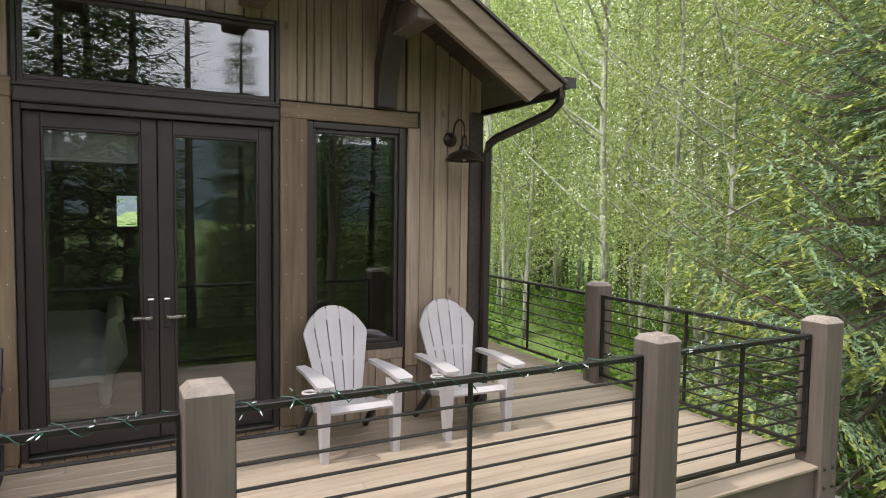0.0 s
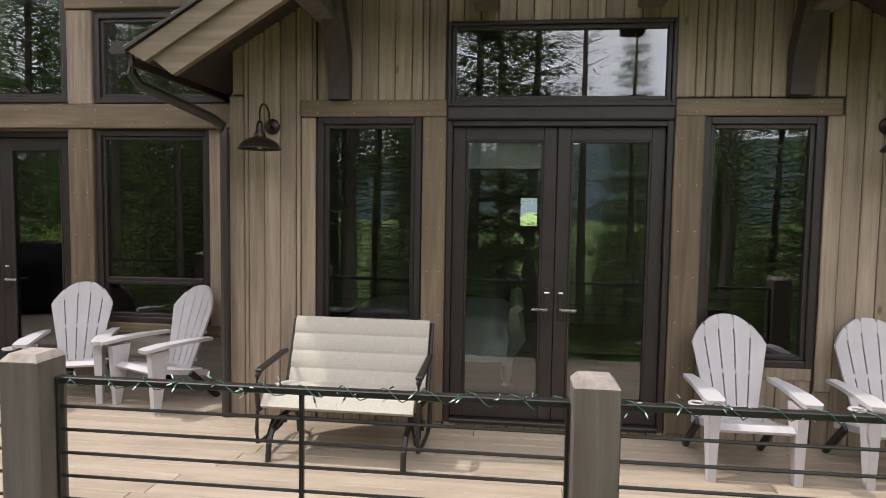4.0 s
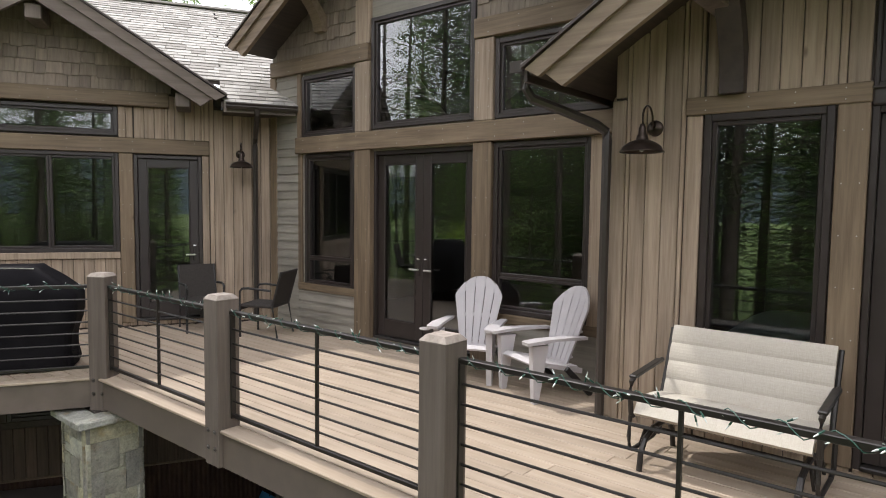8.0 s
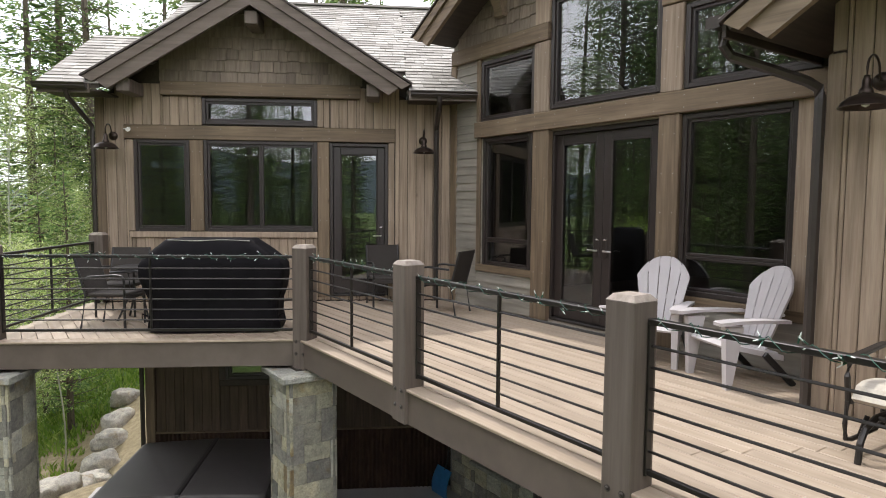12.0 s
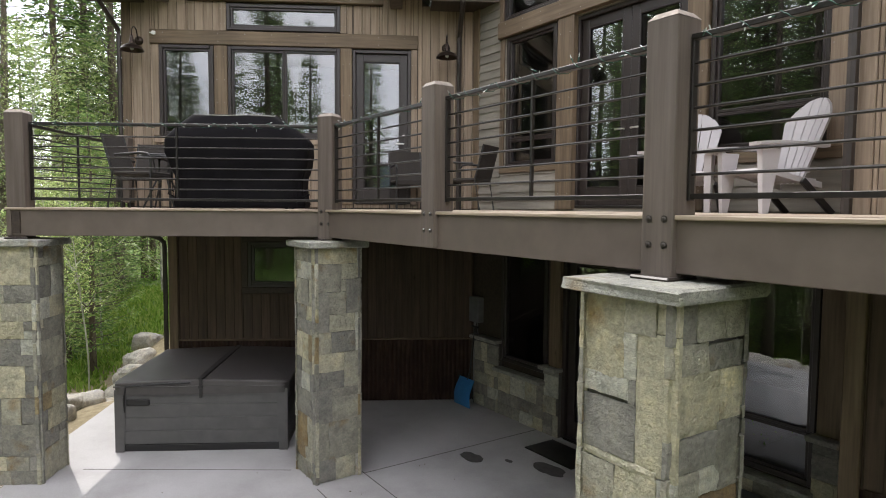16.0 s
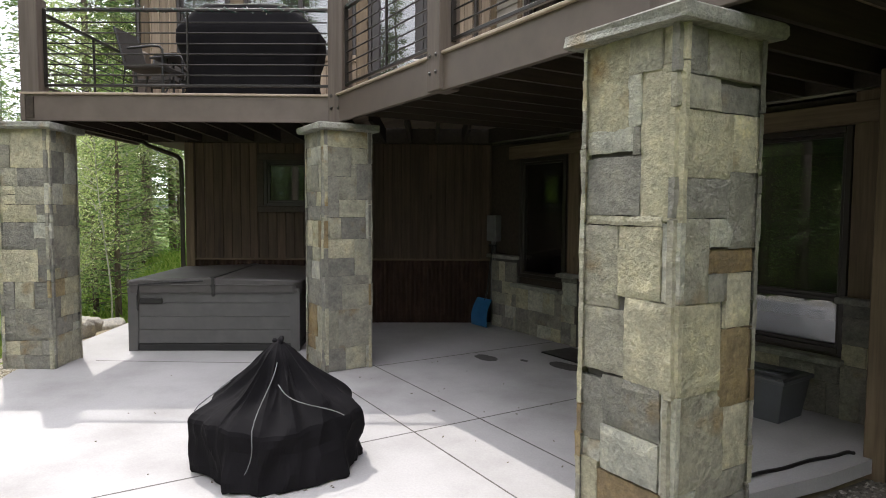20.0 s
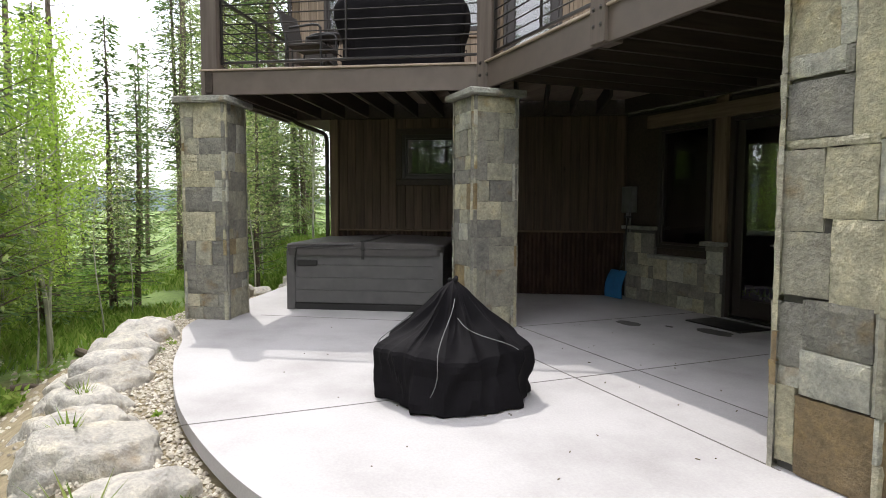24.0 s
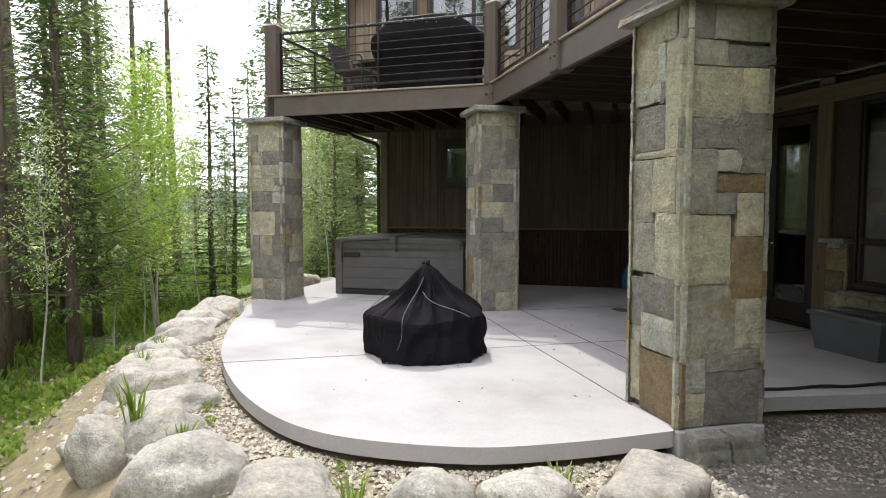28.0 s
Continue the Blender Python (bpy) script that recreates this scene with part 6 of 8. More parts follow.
def make_cover_fabric():
    m, nt, b = nodes_of("black_cover_cloth")
    v = coords(nt, (1, 1, 1))
    a = noise_of(nt, v, 3.0, 6.0)
    f = noise_of(nt, v, 120.0, 3.0)
    nt.links.new(ramp_of(nt, a, [(0.3, (0.006, 0.0055, 0.0065)), (0.7, (0.011, 0.010, 0.0115))]), b.inputs["Base Color"])
    b.inputs["Roughness"].default_value = 0.78
    b.inputs["Specular IOR Level"].default_value = 0.08
    bump_of(nt, b, f, 0.2, 0.002)
    return m


M_COVER = make_cover_fabric()


def loft(sections, n, fn):
    """A cloth surface from sections (half width, half depth, z), wrinkled by fn."""
    me = Mesh()
    for hx, hy, z in sections:
        for k in range(n):
            a = 2 * math.pi * k / n
            ca, sa = math.cos(a), math.sin(a)
            e = 0.28
            x = hx * math.copysign(abs(ca) ** e, ca)
            y = hy * math.copysign(abs(sa) ** e, sa)
            me.v.append(tuple(fn(Vector((x, y, z)), a)))
    for i in range(len(sections) - 1):
        for k in range(n):
            me.f.append((i * n + k, i * n + (k + 1) % n, (i + 1) * n + (k + 1) % n, (i + 1) * n + k))
    me.f.append(tuple((len(sections) - 1) * n + k for k in range(n)))
    return me


def grill():
    g = thing("covered_grill", "large barbecue grill under a black fitted cloth cover", "grill", on_deck(-2.13, -2.16, 0, WING))

    def wr(p, a):
        f = noise.noise(Vector((p.x * 4, p.y * 4, p.z * 2.5 + 3))) * 0.022
        f += 0.014 * math.sin(a * 22 + 3 * noise.noise(p * 3)) * max(0, (0.55 - p.z) / 0.55)
        d = Vector((p.x, p.y, 0))
        if d.length > 1e-3:
            p = p + d.normalized() * f
        if p.x < 0:
            p.x -= 0.06 * smooth01((p.z - 0.45) / 0.2)
        p.x -= 0.03 * smooth01((p.z - 0.8) / 0.3)
        p.z += 0.5 * noise.noise(Vector((p.x * 6, p.y * 6, 8))) * 0.02
        return p
    sec = [(0.70, 0.32, 0.015), (0.715, 0.33, 0.06), (0.70, 0.315, 0.2), (0.695, 0.31, 0.38), (0.735, 0.335, 0.52), (0.755, 0.34, 0.66), (0.755, 0.34, 0.80), (0.715, 0.325, 0.86), (0.59, 0.30, 0.98), (0.465, 0.275, 1.08), (0.44, 0.25, 1.108), (0.36, 0.16, 1.118), (0.18, 0.08, 1.112)]
    sec = [(hx * 1.09, hy, z) for hx, hy, z in sec]
    part("cover", loft(sec, 72, wr), M_COVER, g, smooth=True)
    part("cover_piping", Mesh().tube([(x - 0.04, -0.262, 1.104 + 0.006 * math.sin(x * 9)) for x in [-0.47 + 0.94 * k / 12 for k in range(13)]], 0.006, 6), M_CAPSTONE, g)
    for sx in (-1, 1):
        part("side_loop", Mesh().tube([(sx * 0.76, -0.25, 0.20), (sx * 0.82, -0.26, 0.23), (sx * 0.825, -0.26, 0.17), (sx * 0.76, -0.25, 0.14)], 0.01, 6), M_COVER, g)
    for x in (-0.55, 0.55):
        for y in (-0.22, 0.22):
            part("caster", Mesh().tube([(x - 0.02, y, 0.03), (x + 0.02, y, 0.03)], 0.03, 12), M_BLACKPL, g)


grill()


M_SEAM = plain("grey_seam_tape", (0.16, 0.16, 0.16), 0.7)


def fire_pit():
    f = thing("covered_fire_pit", "fire pit under a peaked wrinkled black cloth cover", "fire pit", pose(-4.50, 1.34, PATIO))
    n = 198
    rnd = random.Random(8)
    prof = [(r * 0.95, z) for r, z in ((0.590, 0.0), (0.600, 0.03), (0.602, 0.09), (0.600, 0.15), (0.602, 0.21), (0.605, 0.27), (0.606, 0.33), (0.600, 0.375), (0.588, 0.40), (0.560, 0.43), (0.515, 0.465), (0.465, 0.505), (0.41, 0.55), (0.35, 0.595), (0.29, 0.64), (0.235, 0.69), (0.18, 0.735), (0.13, 0.78), (0.08, 0.82), (0.04, 0.852), (0.015, 0.862))]
    # corners where the cloth is pulled taut: angle, reach at the foot, at the rim and half way up
    corners = []
    for k in range(11):
        corners.append((2 * math.pi * (k + rnd.uniform(-0.28, 0.28)) / 11, rnd.uniform(0.94, 1.10), rnd.uniform(0.93, 1.08), rnd.uniform(0.86, 1.06), rnd.uniform(-0.045, 0.03)))
    corners.append((0.95, 0.98, 1.08, 1.0, 0.0))
    corners.append((-0.9 + 2 * math.pi, 1.13, 1.0, 0.95, 0.0))
    corners.append((-2.3 + 2 * math.pi, 1.14, 0.98, 1.0, -0.02))
    corners = sorted((a % (2 * math.pi), *q) for a, *q in corners)
    me = Mesh()
    for r, z in prof:
        foot, mid = smooth01((0.33 - z) / 0.3), smooth01((z - 0.42) / 0.16)
        top = 1 - smooth01((z - 0.70) / 0.16)

        def reach(c):
            return r * (1 + top * ((c[1] * foot + c[2] * (1 - foot)) * (1 - mid) + c[3] * mid - 1))
        for k in range(n):
            a = 2 * math.pi * k / n
            i = sum(1 for c in corners if c[0] <= a) - 1
            p, q = corners[i], corners[(i + 1) % len(corners)]
            a0 = p[0] - (2 * math.pi if i < 0 else 0)
            a1 = q[0] + (2 * math.pi if q[0] <= a else 0)
            t = (a - a0) / (a1 - a0)
            P = Vector((math.cos(a0), math.sin(a0), 0)) * reach(p)
            Q = Vector((math.cos(a1), math.sin(a1), 0)) * reach(q)
            v = P.lerp(Q, t)
            c = v.normalized()
            sag = math.sin(math.pi * t)
            fine = 1 - abs(noise.noise(Vector((c.x * 3.4, c.y * 3.4, z * 3.2)))) * 2.5
            crease = 1 - abs(noise.noise(Vector((c.x * 2.2 + z * 2.4, c.y * 2.2 - z * 1.5, 4)))) * 2.4
            v -= c * top * (0.020 * sag * (1 if z > 0.42 or z < 0.33 else 0.3) - 0.026 * (fine - 0.35) - 0.030 * (crease - 0.45)) * min(1.0, r / 0.25)
            lift = (p[4] * (1 - t) + q[4] * t) * top * (1 if z > 0.05 else 0.5) - 0.03 * sag * mid * top
            me.v.append((v.x, v.y, max(0.004, z + lift + (0.03 * sag if z < 0.01 else 0))))
    m = len(prof)
    for i in range(m - 1):
        for k in range(n):
            me.f.append((i * n + k, i * n + (k + 1) % n, (i + 1) * n + (k + 1) % n, (i + 1) * n + k))
    me.f.append(tuple((m - 1) * n + k for k in range(n)))
    part("cover", me, M_COVER, f, smooth=False)
    part("gathered_top", Mesh().tube([(0.03, 0.0, 0.845), (0.0, 0.02, 0.882), (-0.03, 0.0, 0.85), (-0.01, -0.03, 0.87)], 0.018, 8), M_COVER, f, smooth=True)

    def skin(ang, z):
        for (r0, z0), (r1, z1) in zip(prof, prof[1:]):
            if z0 <= z <= z1:
                r = r0 + (r1 - r0) * (z - z0) / (z1 - z0)
                break
        return ((r + 0.012) * math.cos(ang), (r + 0.012) * math.sin(ang), z + 0.008)
    for ang, z0, z1, twist in ((-0.75, 0.05, 0.74, 0.35), (0.55, 0.40, 0.62, -0.9), (-2.0, 0.10, 0.60, 0.3)):
        pts = [skin(ang + twist * t + 0.06 * math.sin(t * 7), z0 + (z1 - z0) * t) for t in [k / 14 for k in range(15)]]
        part("seam_cord", Mesh().tube(pts, 0.0035, 5), M_SEAM, f, "pale grey seam")


fire_pit()


def hot_tub():
    M_TUB = plain("charcoal_panel", (0.082, 0.079, 0.077), 0.55, 0, 0.14, 6, 0.1)
    M_LID = plain("dark_vinyl", (0.062, 0.056, 0.054), 0.5, 0, 0.2, 5, 0.12)
    t = thing("hot_tub", "square charcoal hot tub with a closed folding vinyl cover", "hot tub", WING @ pose(-2.72, -1.10, PATIO))
    w, d, h = 1.075, 0.96, 0.80
    part("body", Mesh().box((-w + 0.03, -d + 0.03, 0.0), (w - 0.03, d - 0.03, h), 0.02), M_BLACKPL, t)
    part("base", Mesh().box((-w + 0.02, -d + 0.02, 0.0), (w - 0.02, d - 0.02, 0.09), 0.01), M_BLACKPL, t)
    for k in range(4):
        z0 = 0.10 + k * 0.172
        part("front_panel", Mesh().box((-w + 0.10, -d + 0.012, z0), (w - 0.10, -d + 0.04, z0 + 0.170), 0.005), M_TUB, t)
        for s in (-1, 1):
            part("side_panel", Mesh().box((s * (w - 0.012), -d + 0.10, z0), (s * (w - 0.04), d - 0.10, z0 + 0.170), 0.005), M_TUB, t)
    for sx in (-1, 1):
        for sy in (-1, 1):
            x, y = sx * (w - 0.055), sy * (d - 0.055)
            me = Mesh().add([(x - 0.055, y - 0.055, 0), (x + 0.055, y - 0.055, 0), (x + 0.055, y + 0.055, 0), (x - 0.055, y + 0.055, 0)] + [(x + dx, y + dy, h) for dx, dy in ((-0.085 if sx > 0 else -0.055, -0.055 if sy < 0 else -0.085), (0.055 if sx > 0 else 0.085, -0.055 if sy < 0 else -0.085), (0.055 if sx > 0 else 0.085, 0.085 if sy < 0 else 0.055), (-0.085 if sx > 0 else -0.055, 0.085 if sy < 0 else 0.055))], [(3, 2, 1, 0), (4, 5, 6, 7), (0, 1, 5, 4), (1, 2, 6, 5), (2, 3, 7, 6), (3, 0, 4, 7)])
            part("corner_post", me, M_TUB, t)
    lid = []
    for s in (-1, 1):
        n = 6
        outline = []
        x0, x1 = (0.006, w + 0.02) if s > 0 else (-w - 0.02, -0.006)
        r = 0.12
        def arc(cx, cy, a0):
            return [(cx + r * math.cos(radians(a0 + 90 * k / n)), cy + r * math.sin(radians(a0 + 90 * k / n))) for k in range(n + 1)]
        dd = d + 0.02
        if s > 0:
            outline = [(x0, -dd)] + arc(x1 - r, -dd + r, -90) + arc(x1 - r, dd - r, 0) + [(x0, dd)]
        else:
            outline = [(x1, dd)] + arc(x0 + r, dd - r, 90) + arc(x0 + r, -dd + r, 180) + [(x1, -dd)]
        me = Mesh()
        m = len(outline)
        cx = (x0 + x1) / 2
        rise = 0.035
        lev = [(0.0, h - 0.05), (0.0, h + 0.085), (0.012, h + 0.10), (0.05, h + 0.108)]
        for ins, z in lev:
            for x, y in outline:
                inx = x + (ins if x < cx else -ins)
                iny = y + (ins if y < 0 else -ins)
                me.v.append((inx, iny, z + (rise * (1 - abs(inx) / (w + 0.02)) if z > h else 0) + 0.004 * math.sin(x * 17 + y * 9)))
        for i in range(len(lev) - 1):
            for k in range(m):
                me.f.append((i * m + k, i * m + (k + 1) % m, (i + 1) * m + (k + 1) % m, (i + 1) * m + k))
        me.f.append(tuple((len(lev) - 1) * m + k for k in range(m)))
        half = part("lid_half", me, M_LID, t, "padded dark brown-black vinyl")
        lid.append(half)
        part("lid_flap", Mesh().tube([(x0 * 0.98, -dd - 0.004, h + 0.05), ((x0 + x1) / 2, -dd - 0.006, h + 0.044), (x1 * 0.96, -dd - 0.004, h + 0.05)], 0.008, 6), M_LID, half)
    part("fold_strip", Mesh().box((-0.035, -d - 0.03, h + 0.132), (0.035, d + 0.02, h + 0.15), 0.006), M_BLACKPL, t)
    part("strap", Mesh().box((-0.02, -d - 0.032, h - 0.10), (0.02, -d - 0.024, h + 0.14), 0.002).box((-0.03, -d - 0.036, h + 0.02), (0.03, -d - 0.024, h + 0.06), 0.003), M_BLACKPL, t)
    part("strap", Mesh().tube([(-0.12, -d - 0.03, h + 0.10), (-0.6, -d - 0.028, h + 0.08), (-0.92, -d - 0.03, h + 0.05), (-0.95, -d - 0.02, h - 0.1), (-0.95, -d - 0.01, h - 0.28)], 0.012, 6, flat=1.0), M_BLACKPL, t)
    part("side_handle", Mesh().box((-0.93, -d - 0.012, h - 0.20), (-0.64, -d + 0.02, h - 0.12), 0.012), M_BLACKPL, t, "black handle plate")
    arc2 = [(w + 0.03, 0.15 + 0.22 * math.cos(a), h + 0.12 + 0.28 * math.sin(a)) for a in [math.pi * k / 10 for k in range(11)]]
    part("cover_lifter", Mesh().tube(arc2, 0.028, 8), M_BLACKPL, t)


hot_tub()


# ---------------- wall lamps ----------------
M_LAMP = plain("oiled_bronze", (0.040, 0.028, 0.022), 0.36, 0.7, 0.25, 14, 0.05)


def sconce(m, label):
    s = thing("wall_lamp", label, "wall lamp", m, "barn wall lamps")
    part("back_plate", Mesh().lathe([(0, 0.03), (0.045, 0.028), (0.055, 0.018), (0.065, 0.012), (0.065, 0.0)], 20, pose(0, 0, 0, 90)), M_LAMP, s, smooth=True)
    pts = [(0, -0.02, 0.0), (0, -0.05, 0.005)] + [(0, -0.17 + 0.10 * math.cos(a), 0.06 + 0.10 * math.sin(a)) for a in [math.pi * k / 10 for k in range(11)]] + [(0, -0.27, 0.0)]
    part("gooseneck", Mesh().tube(pts, 0.0085, 8), M_LAMP, s, smooth=True)
    m2 = pose(0, -0.27, -0.20)
    part("socket", Mesh().lathe([(0, 0.215), (0.018, 0.21), (0.022, 0.19), (0.028, 0.18), (0.030, 0.13), (0.040, 0.12), (0.052, 0.075), (0.045, 0.07)], 18, m2), M_LAMP, s, smooth=True)
    part("shade", Mesh().lathe([(0.045, 0.085), (0.07, 0.08), (0.11, 0.062), (0.145, 0.035), (0.165, 0.0), (0.172, -0.004), (0.168, -0.01), (0.155, 0.0), (0.135, 0.025), (0.10, 0.05), (0.05, 0.065)], 28, m2), M_LAMP, s, "dark bronze bell shade", smooth=True)
    part("bulb", Mesh().lathe([(0.0, -0.008), (0.025, 0.005), (0.03, 0.03), (0.02, 0.06), (0.012, 0.08)], 12, m2), M_LED, s, smooth=True)
    return s


sconce(BED @ pose(-1.97, -0.022, 2.33), "oiled bronze barn lamp on the bedroom wall")
sconce(BED @ pose(2.80, -0.022, 2.34), "oiled bronze barn lamp on the bedroom wall")
sconce(WING @ pose(0.50, -0.022, 2.36), "oiled bronze barn lamp beside the wing door")
sconce(WING @ pose(-4.19, -0.022, 2.36), "oiled bronze barn lamp at the wing corner")

cam_w = thing("security_camera", "small white security camera on a wall bracket", "camera", WING @ pose(-3.93, -0.06, 2.44))
part("bracket", Mesh().tube([(0, 0.04, 0), (-0.04, -0.02, 0.03), (-0.06, -0.08, 0.02)], 0.008, 6), M_WHITE, cam_w)
part("camera_body", Mesh().tube([(0.0, -0.06, 0.02), (0.02, -0.15, 0.0)], 0.03, 12), M_WHITE, cam_w)


# ---------------- patio things ----------------
def tote():
    M_TOTE = plain("grey_tote_plastic", (0.10, 0.105, 0.115), 0.5, 0, 0.1, 5, 0.05)
    b = thing("storage_tote", "grey plastic storage tote standing on the patio", "storage box", pose(-3.42, 5.38, PATIO, 0, 0, 4))
    me = Mesh().add([(-0.33, -0.20, 0), (0.33, -0.20, 0), (0.33, 0.20, 0), (-0.33, 0.20, 0), (-0.38, -0.24, 0.36), (0.38, -0.24, 0.36), (0.38, 0.24, 0.36), (-0.38, 0.24, 0.36)], [(3, 2, 1, 0), (0, 1, 5, 4), (1, 2, 6, 5), (2, 3, 7, 6), (3, 0, 4, 7)])
    part("tub", me, M_TOTE, b)
    part("rim", Mesh().box((-0.40, -0.26, 0.345), (0.40, -0.235, 0.385), 0.006).box((-0.40, 0.235, 0.345), (0.40, 0.26, 0.385), 0.006).box((-0.40, -0.235, 0.345), (-0.375, 0.235, 0.385), 0.006).box((0.375, -0.235, 0.345), (0.40, 0.235, 0.385), 0.006), M_TOTE, b)
    part("lid", Mesh().box((-0.375, -0.235, 0.36), (0.375, 0.235, 0.395), 0.01), M_TOTE, b)
    part("lid_rib", Mesh().box((-0.30, -0.10, 0.394), (0.30, -0.04, 0.41), 0.006).box((-0.30, 0.04, 0.394), (0.30, 0.10, 0.41), 0.006), M_TOTE, b)
    y = thing("yellow_bottle", "yellow and white bottle beside the tote", "bottle", pose(-3.98, 5.44, PATIO))
    part("bottle_body", Mesh().box((-0.06, -0.03, 0), (0.06, 0.03, 0.2), 0.02), plain("yellow_label", (0.55, 0.50, 0.08), 0.4), y)
    part("spout", Mesh().lathe([(0.02, 0.2), (0.02, 0.24), (0.0, 0.245)], 10), M_WHITE, y)


tote()


def shovel():
    s = thing("snow_shovel", "blue plastic snow shovel leaning on the wall", "shovel", pose(-8.02, 5.62, PATIO))
    left, right = [], []
    for k in range(7):
        f = k / 6
        z = 0.02 + 0.42 * f
        y = -0.10 + 0.10 * f - 0.05 * math.sin(math.pi * f)
        left.append((-0.21 + 0.02 * f, y, z))
        right.append((0.21 - 0.02 * f, y, z))
    me = Mesh()
    slab_strip(me, right, left, -0.006)
    part("scoop", me, M_BLUE, s)
    part("shaft", Mesh().tube([(0, -0.03, 0.30), (0.03, 0.03, 0.55), (0.06, 0.10, 1.25)], 0.014, 8), M_BLACKPL, s)
    part("grip", Mesh().tube([(-0.02, 0.10, 1.26), (0.14, 0.10, 1.26)], 0.016, 8), M_BLACKPL, s)


shovel()

mat_ob = thing("door_mat", "dark door mat on the patio before the doors", "mat", pose(-5.75, 5.45, PATIO))
part("mat", Mesh().box((-0.42, -0.25, 0.0), (0.42, 0.25, 0.018), 0.006), M_BLACKPL, mat_ob)
jb = thing("electric_box", "grey electric box with conduit on the wall", "electric box", GREAT_LOW @ pose(-8.10, 0, 0))
part("box", Mesh().box((-0.10, -0.12, -1.95), (0.14, -0.002, -1.55), 0.01), plain("grey_box", (0.13, 0.13, 0.13), 0.5), jb)
part("conduit", Mesh().tube([(-0.02, -0.06, -1.95), (-0.02, -0.06, PATIO)], 0.018, 8).tube([(0.05, -0.06, -1.95), (0.05, -0.06, PATIO)], 0.012, 8), plain("grey_pipe", (0.2, 0.2, 0.2), 0.4), jb)
hose = thing("garden_hose", "dark hose lying along the slab edge", "hose", pose(0, 0, PATIO + 0.014))
part("tube", Mesh().tube([(p.x, p.y, 0.006 * math.sin(i)) for i, p in enumerate(spline([(-2.60, 3.35), (-2.55, 3.9), (-2.50, 4.4), (-2.44, 4.9), (-2.40, 5.05)], 6))], 0.014, 8), M_BLACKPL, hose)
for k, (x, y, z, r) in enumerate(((-1.825, 2.555, PATIO - 0.155, 86), (-1.83, 2.55, PATIO - 0.068, 89), (-1.815, 2.80, PATIO - 0.155, 93), (-1.825, 2.795, PATIO - 0.068, 91))):
    pv = thing("paver_block", "weathered grey concrete paver stacked by the column", "paver", pose(x, y, z, 0, 0, r), "paver blocks")
    part("block", stone_block((-0.108, -0.072, 0.0), (0.108, 0.072, 0.085), random.Random(k), 0.018), M_CAPSTONE, pv)


# ---------------- bed seen through the glass ----------------
def bed():
    M_LINEN = make_fabric("pale_blue_linen", (0.74, 0.82, 0.82), (0.82, 0.88, 0.87), 30)
    b = thing("bed", "bed with pale blue bedding and a curved white footboard", "bed", BED @ pose(-0.62, 1.75, -0.06))
    part("mattress", Mesh().box((-1.0, -0.75, 0.28), (0.55, 0.75, 0.55), 0.08), M_LINEN, b)

    def wr(p, a):
        return p + Vector((0, 0, 0.03 * noise.noise(p * 4)))
    part("quilt", loft([(0.86, 0.83, 0.24), (0.88, 0.85, 0.45), (0.86, 0.82, 0.60), (0.78, 0.74, 0.66), (0.5, 0.5, 0.67)], 48, lambda p, a: wr(p, a) + Vector((-0.2, 0, 0))), M_LINEN, b, smooth=True)
    out = [(0.60, 0.0), (0.66, 0.10), (0.68, 0.32), (0.80, 0.55), (0.74, 0.75), (0.72, 0.88), (0.78, 0.94), (0.72, 0.98), (0.64, 0.93), (0.62, 0.75), (0.60, 0.55), (0.58, 0.32), (0.56, 0.10)]
    part("footboard", Mesh().prism([(x, -0.72, z * 0.82) for x, z in out], (0, 1.44, 0)), M_WHITE, b)
    for y in (-0.70, 0.70):
        part("leg", Mesh().lathe([(0.05, 0.0), (0.03, 0.03), (0.055, 0.12), (0.045, 0.2)], 12, pose(0.62, y, 0)), M_WHITE, b)


bed()
bl = thing("roller_blind", "pale roller blind at the top of the door glass", "blind", BED @ pose(0, 0.12, 0))
part("fabric", Mesh().box((-0.38, 0, 2.02), (0.30, 0.012, 2.26)), M_WHITE, bl)
part("bottom_bar", Mesh().tube([(-0.38, 0.006, 2.02), (0.30, 0.006, 2.02)], 0.012, 8), M_WHITE, bl)


# ---------------- stones and gravel round the patio ----------------
def blob(rnd, sx, sy, sz, sub=4, rough=0.30):
    bm = bmesh.new()
    bmesh.ops.create_icosphere(bm, subdivisions=sub, radius=1.0)
    off = Vector((rnd.uniform(0, 50), rnd.uniform(0, 50), rnd.uniform(0, 50)))
    for v in bm.verts:
        p = v.co.normalized()
        k = 1 + rough * noise.noise(p * 1.1 + off) + rough * 0.4 * noise.noise(p * 2.7 + off) + rough * 0.14 * noise.noise(p * 5.5 + off) + rough * 0.07 * noise.noise(p * 12 + off)
        q = Vector((abs(p.x) ** 0.8 * math.copysign(1, p.x), abs(p.y) ** 0.8 * math.copysign(1, p.y), abs(p.z) ** 0.75 * math.copysign(1, p.z)))
        v.co = Vector((q.x * sx, q.y * sy, q.z * sz)) * k
    me = Mesh()
    bm.verts.index_update()
    me.v = [tuple(v.co) for v in bm.verts]
    me.f = [tuple(v.index for v in f.verts) for f in bm.faces]
    bm.free()
    return me


# stones along the path past the wing
BANK = ((-10.5, 0.15), (-11.2, 0.42), (-11.9, 0.62), (-12.55, 0.95), (-13.2, 1.28), (-13.9, 1.6), (-14.6, 1.88), (-15.4, 2.15), (-16.3, 2.42), (-17.4, 2.75))


